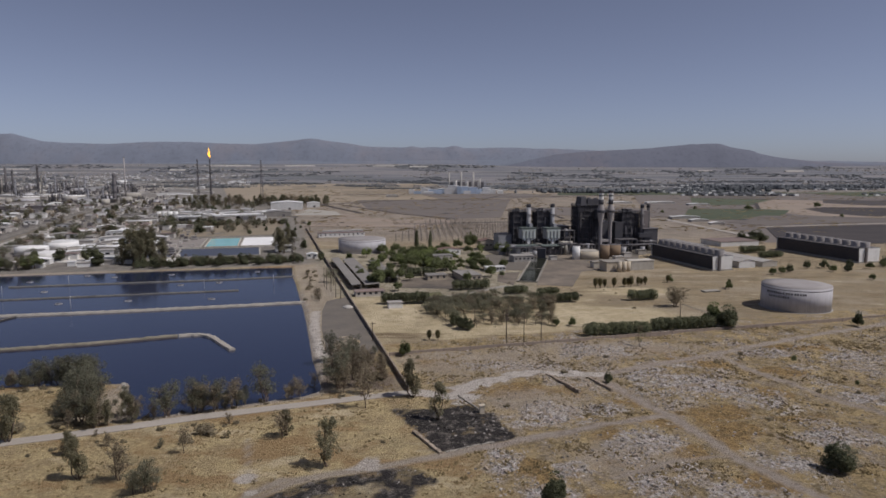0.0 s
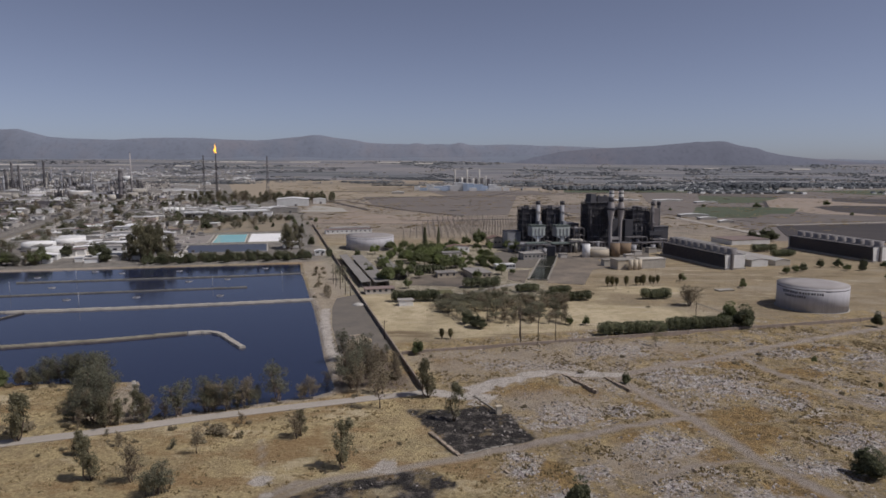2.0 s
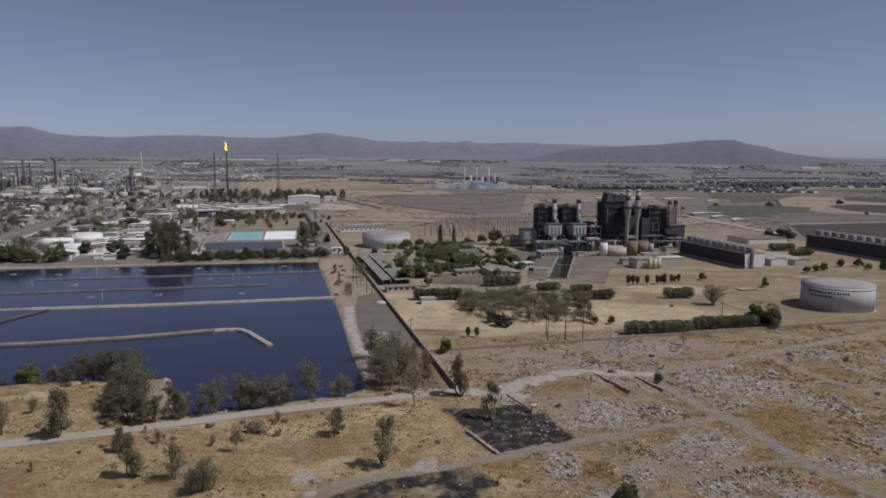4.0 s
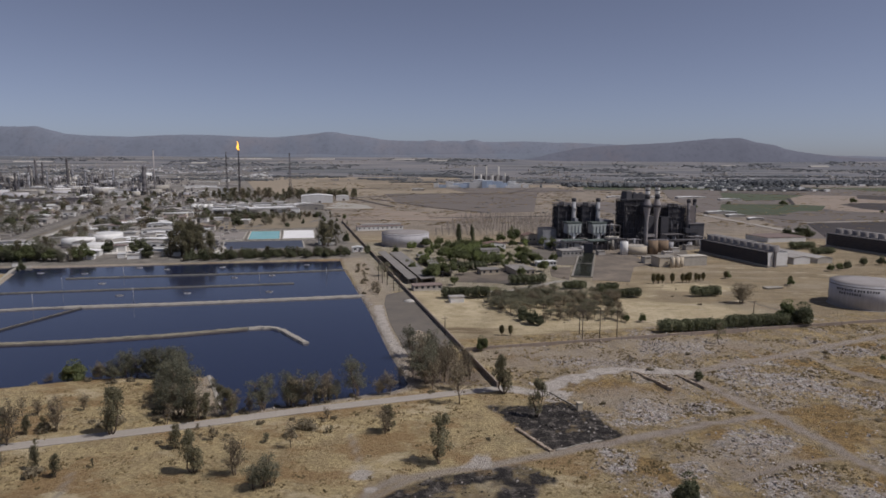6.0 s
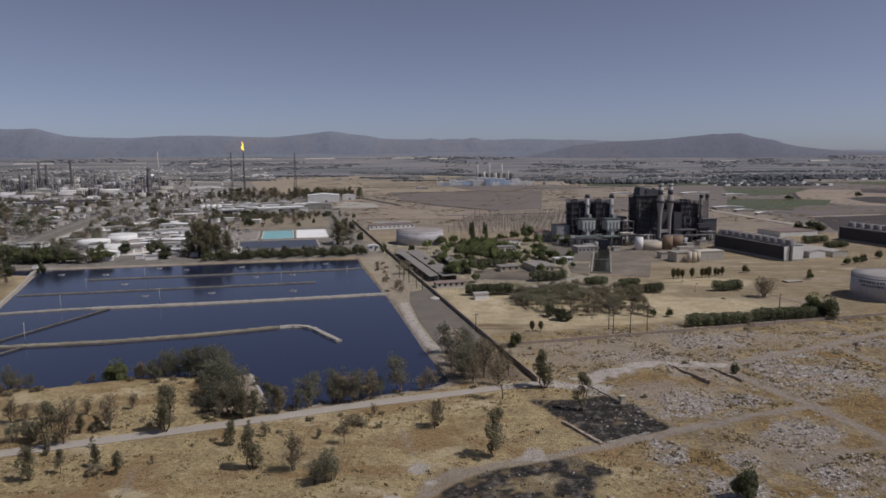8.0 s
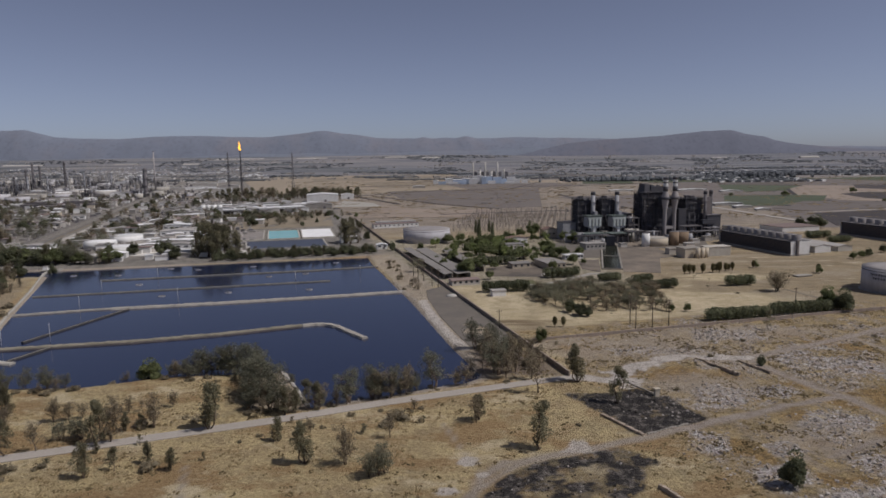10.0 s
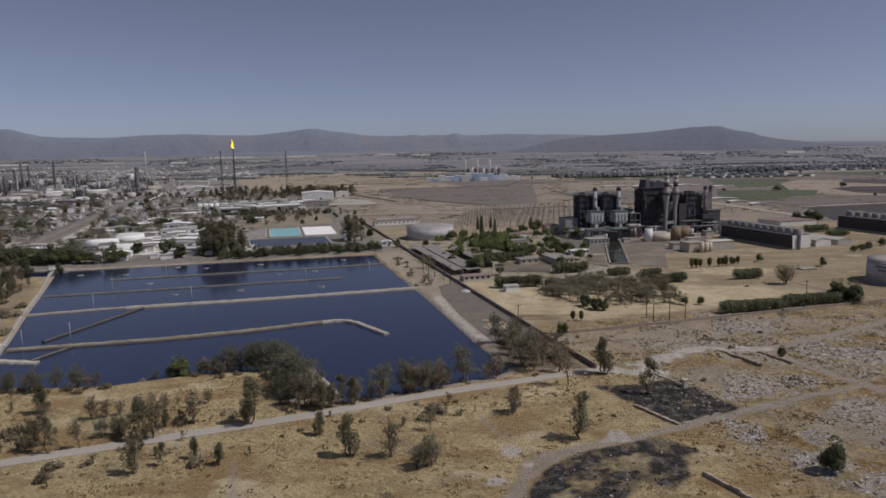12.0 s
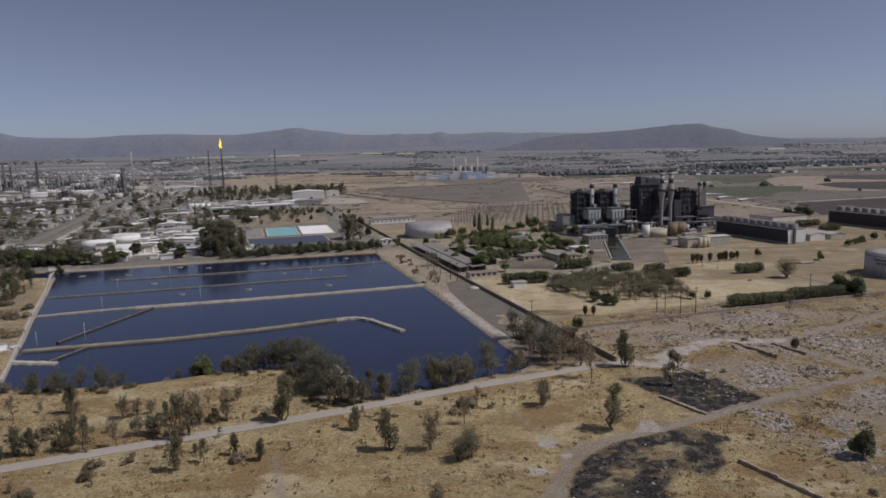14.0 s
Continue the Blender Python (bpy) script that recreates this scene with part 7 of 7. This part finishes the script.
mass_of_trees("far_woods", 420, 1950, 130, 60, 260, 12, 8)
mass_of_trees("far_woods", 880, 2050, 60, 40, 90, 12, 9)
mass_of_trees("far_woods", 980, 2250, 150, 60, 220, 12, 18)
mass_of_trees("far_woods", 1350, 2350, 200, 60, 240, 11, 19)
for x, y, w, h in ((-2800, 4250, 260, 9), (-2140, 4250, 150, 9), (-1700, 4180, 100, 10), (-1500, 4520, 320, 6), (-1010, 4500, 200, 7), (-450, 4480, 150, 8), (-215, 4440, 120, 8),
                   (2080, 4150, 110, 13), (930, 3350, 60, 9), (3000, 3900, 60, 10), (1560, 4200, 90, 9)):
    z = float(ground_height(np.array([float(x)]), np.array([float(y)]))[0])
    ob = thing("greenhouse_range", "long pale greenhouse range on the far plain", "greenhouses", "greenhouse ranges", at=pose(x, y, z - 2))
    part("roof", Geo().add([(-w / 2, -20, h * 0.3), (w / 2, -20, h * 0.3), (w / 2, 0, h * 0.9), (-w / 2, 0, h * 0.9), (-w / 2, 20, h * 0.3), (w / 2, 20, h * 0.3)], [(0, 1, 2, 3), (3, 2, 5, 4)]), "plaster", ob)
    part("wall", Geo().box(0, 0, 0, w - 2, 38, h * 0.29), "plaster", ob)


def ridge(name, y, profile, tone, seed, label, rough=7):
    """A far range as a heightfield 260 m deep whose skyline passes the (x, height) points."""
    xs = np.linspace(-4600, 4600, 700)
    top = np.interp(xs, [p[0] for p in profile], [p[1] for p in profile])
    k = np.hanning(7)
    top = np.convolve(np.pad(top, 3, "edge"), k / k.sum(), "valid")
    top += (rough_noise(xs, xs * 0 + seed, 150, seed) - 0.5) * rough
    rows = []
    for j, t in enumerate(np.linspace(0, 1, 14)):
        mid = 1.0 if 0 < t < 1 else 0.0
        f = math.sin(t * math.pi / 2)
        rows.append(np.stack([xs, np.full(len(xs), y - 240 + 240 * t) + (rough_noise(xs, xs * 0 + j * 40, 220, seed + 9) - 0.5) * 16 * mid,
                              -20 + (top + 20) * (f + (rough_noise(xs, xs * 0 + j * 30, 160, seed + 3) - 0.5) * 0.05 * mid)], 1))
    co = np.stack(rows)
    n, c = len(xs), len(rows)
    g = Geo()
    g.v = [tuple(p) for p in co.reshape(-1, 3).tolist()]
    g.f = [(j * n + i, j * n + i + 1, (j + 1) * n + i + 1, (j + 1) * n + i) for j in range(c - 1) for i in range(n - 1)]
    g.smooth = [True] * len(g.f)
    m, nn, l, b = shader(name, 1.0)
    co = nn.new("ShaderNodeTexCoord").outputs["Object"]
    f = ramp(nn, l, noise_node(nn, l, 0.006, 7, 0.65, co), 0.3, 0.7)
    # The blue-grey haze over the range is put into its base colour.
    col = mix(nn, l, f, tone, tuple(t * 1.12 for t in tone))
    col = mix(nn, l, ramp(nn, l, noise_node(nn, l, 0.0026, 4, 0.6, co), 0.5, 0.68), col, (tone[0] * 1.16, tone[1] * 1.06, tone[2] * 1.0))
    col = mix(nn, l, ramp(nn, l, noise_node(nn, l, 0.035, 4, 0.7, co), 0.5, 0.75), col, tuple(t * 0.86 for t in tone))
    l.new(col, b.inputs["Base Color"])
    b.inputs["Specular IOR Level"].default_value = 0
    # A weak glow in that colour adds to the painted haze.
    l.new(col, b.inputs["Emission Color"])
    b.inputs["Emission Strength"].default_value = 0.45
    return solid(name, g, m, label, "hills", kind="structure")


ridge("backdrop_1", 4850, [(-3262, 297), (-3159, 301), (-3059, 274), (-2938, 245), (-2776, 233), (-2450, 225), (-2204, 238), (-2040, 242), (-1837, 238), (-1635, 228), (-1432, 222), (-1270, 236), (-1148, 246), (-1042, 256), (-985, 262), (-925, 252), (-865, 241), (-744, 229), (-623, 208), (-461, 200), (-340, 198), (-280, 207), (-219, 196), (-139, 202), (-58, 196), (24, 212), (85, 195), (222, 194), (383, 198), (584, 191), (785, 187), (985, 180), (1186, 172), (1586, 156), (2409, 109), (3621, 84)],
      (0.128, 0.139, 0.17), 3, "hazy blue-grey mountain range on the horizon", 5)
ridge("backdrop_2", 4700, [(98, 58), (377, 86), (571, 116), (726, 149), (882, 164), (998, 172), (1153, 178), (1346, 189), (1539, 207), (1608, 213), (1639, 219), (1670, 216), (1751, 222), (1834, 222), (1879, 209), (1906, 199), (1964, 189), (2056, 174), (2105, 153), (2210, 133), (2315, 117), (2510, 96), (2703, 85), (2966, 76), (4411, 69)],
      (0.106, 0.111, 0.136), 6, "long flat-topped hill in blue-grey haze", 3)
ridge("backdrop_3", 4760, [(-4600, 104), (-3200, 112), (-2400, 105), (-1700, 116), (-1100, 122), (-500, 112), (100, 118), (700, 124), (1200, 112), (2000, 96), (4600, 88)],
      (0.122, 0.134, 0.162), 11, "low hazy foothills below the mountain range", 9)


# ---- rubble lot ----
def scatter(name, label, count, material, seed, mask, maker, region=(-60, 240, 115, 330)):
    rng = np.random.RandomState(seed)
    g = Geo()
    x, y = rng.uniform(region[0], region[1], count * 6), rng.uniform(region[2], region[3], count * 6)
    ok = np.nonzero(mask(x, y) > rng.rand(count * 6))[0][:count]
    x, y = x[ok], y[ok]
    z = ground_height(x, y)
    for i in range(len(x)):
        maker(g, float(x[i]), float(y[i]), float(z[i]), rng)
    return solid(name, g, material, label, name.replace("_", " "), kind="stuff")


def lot_mask(x, y):
    lot = step(-12, 4, x + 0.27 * (y - 230)) * step(300, 294, y - 0.3 * x)
    for p, w in TRACKS:
        lot = lot * step(w, w + 1.2, line_distance(x, y, p))
    return lot


def stone(g, x, y, z, rng):
    s = 0.12 + 0.55 * rng.rand() ** 6
    g.box(x, y, z - 0.1, s * rng.uniform(0.6, 1.6), s, s * rng.uniform(0.3, 0.8), rng.uniform(0, 180), rng.uniform(0.5, 1))


def tuft(g, x, y, z, rng):
    """A low grassy clump."""
    s = 0.3 + 1.0 * rng.rand() ** 2
    for k in range(5):
        a, w = rng.uniform(0, 6.3), s * rng.uniform(0.4, 1)
        dx, dy = math.cos(a), math.sin(a)
        px, py = x + dx * w * 0.7, y + dy * w * 0.7
        h = s * rng.uniform(0.2, 0.5)
        g.add([(px - dy * w * 0.5, py + dx * w * 0.5, z - 0.05), (px - dx * w * 0.4, py - dy * w * 0.4, z - 0.05), (px + dy * w * 0.5, py - dx * w * 0.5, z - 0.05), (px + dx * w * 0.5, py + dy * w * 0.5, z - 0.05), (px, py, z + h)],
              [(0, 1, 4), (1, 2, 4), (2, 3, 4), (3, 0, 4)])


scatter("rubble", "broken pale concrete and stone spread over the lot", 60000, "rubble", 5, lambda x, y: lot_mask(x, y) * (0.05 + 0.85 * rubble_mask(x, y)), stone)


def chunk(g, x, y, z, rng):
    """A tilted slab of broken masonry."""
    s = rng.uniform(0.7, 1.9)
    a = rng.uniform(0, 6.3)
    dx, dy = math.cos(a) * s, math.sin(a) * s
    g.beam((x - dx * 0.5, y - dy * 0.5, z - 0.1), (x + dx * 0.5, y + dy * 0.5, z + rng.uniform(0.1, 0.9)), rng.uniform(0.3, 0.8), rng.uniform(0.3, 0.7), 4)


scatter("masonry_chunks", "tilted slabs and chunks of broken masonry on the heaps", 420, "mud_brick", 45, lambda x, y: lot_mask(x, y) * rubble_mask(x, y) ** 2, chunk)


def open_ground(x, y):
    return step(3, 5, area_distance(x, y, POND)) * step(3, 4, line_distance(x, y, ROAD)) * np.min([step(w, w + 1, line_distance(x, y, p)) for p, w in TRACKS], 0) * step(300, 296, y - 0.3 * x) * np.min([step(-1, 1, area_distance(x, y, b)) for b in BURNS], 0)


scatter("bank_stones", "pale rocks and broken concrete along the pond bank", 5200, "rubble", 15, lambda x, y: step(7, 2, area_distance(x, y, POND)) * step(-1.8, -0.6, area_distance(x, y, POND)) * (0.15 + 0.85 * step(0.45, 0.6, rough_noise(x, y, 12, 29))) * step(-128, -118, x), stone, (-130, -30, 195, 530))
scatter("rubble", "pale broken stones lying in the scorched patches", 420, "rubble", 25, lambda x, y: sum(step(1.0, -1.0, area_distance(x, y, b)) for b in BURNS), stone, (-60, 25, 120, 215))
scatter("dry_scrub", "dry straw-coloured grass clumps on waste ground", 7000, "scrub", 6, lambda x, y: step(0.42, 0.68, rough_noise(x, y, 14, 61)) * open_ground(x, y), tuft, (-240, 240, 115, 330))
scatter("weeds", "brown withered weeds on waste ground", 10500, "weed", 9, lambda x, y: step(0.50, 0.68, rough_noise(x, y, 13, 83)) * (0.25 + 0.75 * step(-12, 4, x + 0.27 * (y - 230))) * open_ground(x, y), tuft, (-240, 240, 115, 330))
scatter("charred_debris", "black charred debris on the scorched patches", 900, "char", 7, lambda x, y: sum(step(3, -1.5, area_distance(x, y, b)) for b in BURNS), stone, (-60, 25, 120, 215))


def low_wall(p, q, h, material, label, w=0.9):
    d = math.hypot(q[0] - p[0], q[1] - p[1])
    ob = thing("ruined_wall", label, "wall", "ruined walls", at=pose(*p, 0, 0, 0, math.degrees(math.atan2(q[1] - p[1], q[0] - p[0]))))
    r2 = random.Random(int(d * 10))
    k = max(3, int(d / 1.1))
    for i in range(k):
        part("segment", Geo().box(d * (i + 0.5) / k, r2.uniform(-0.12, 0.12), -0.8, d / k * 1.03, w * r2.uniform(0.85, 1.15), h * r2.uniform(0.72, 1.05) + 0.8, r2.uniform(-4, 4), r2.uniform(0.8, 1)), material, ob)


low_wall((40.2, 250), (49.5, 231), 1.1, "mud_brick", "ruined low brick wall in the rubble lot", 1.1)
low_wall((55.6, 246.5), (61.5, 233), 0.8, "mud_brick", "short ruined brick wall in the rubble lot")
low_wall((-8, 194), (0.5, 178.5), 0.8, "mud_brick", "low broken kerb wall beside scorched ground", 1.1)
low_wall((2, 179.5), (16, 187), 0.3, "concrete", "broken concrete kerb along a dirt track", 0.6)
low_wall((-4, 148), (6, 128), 1.3, "mud_brick", "ruined brick wall beside scorched ground")
low_wall((6, 226), (14, 210), 0.5, "concrete", "pale broken foundation wall", 0.6)
solid("gate_pillar", Geo().box(0, 0, -0.4, 1.6, 1.2, 3.0, 15).box(0, 0, 2.6, 2.0, 1.6, 0.4, 15), "cream", "beige concrete gate stub on scorched ground", "pillar", at=pose(13.4, 209.7, 0))
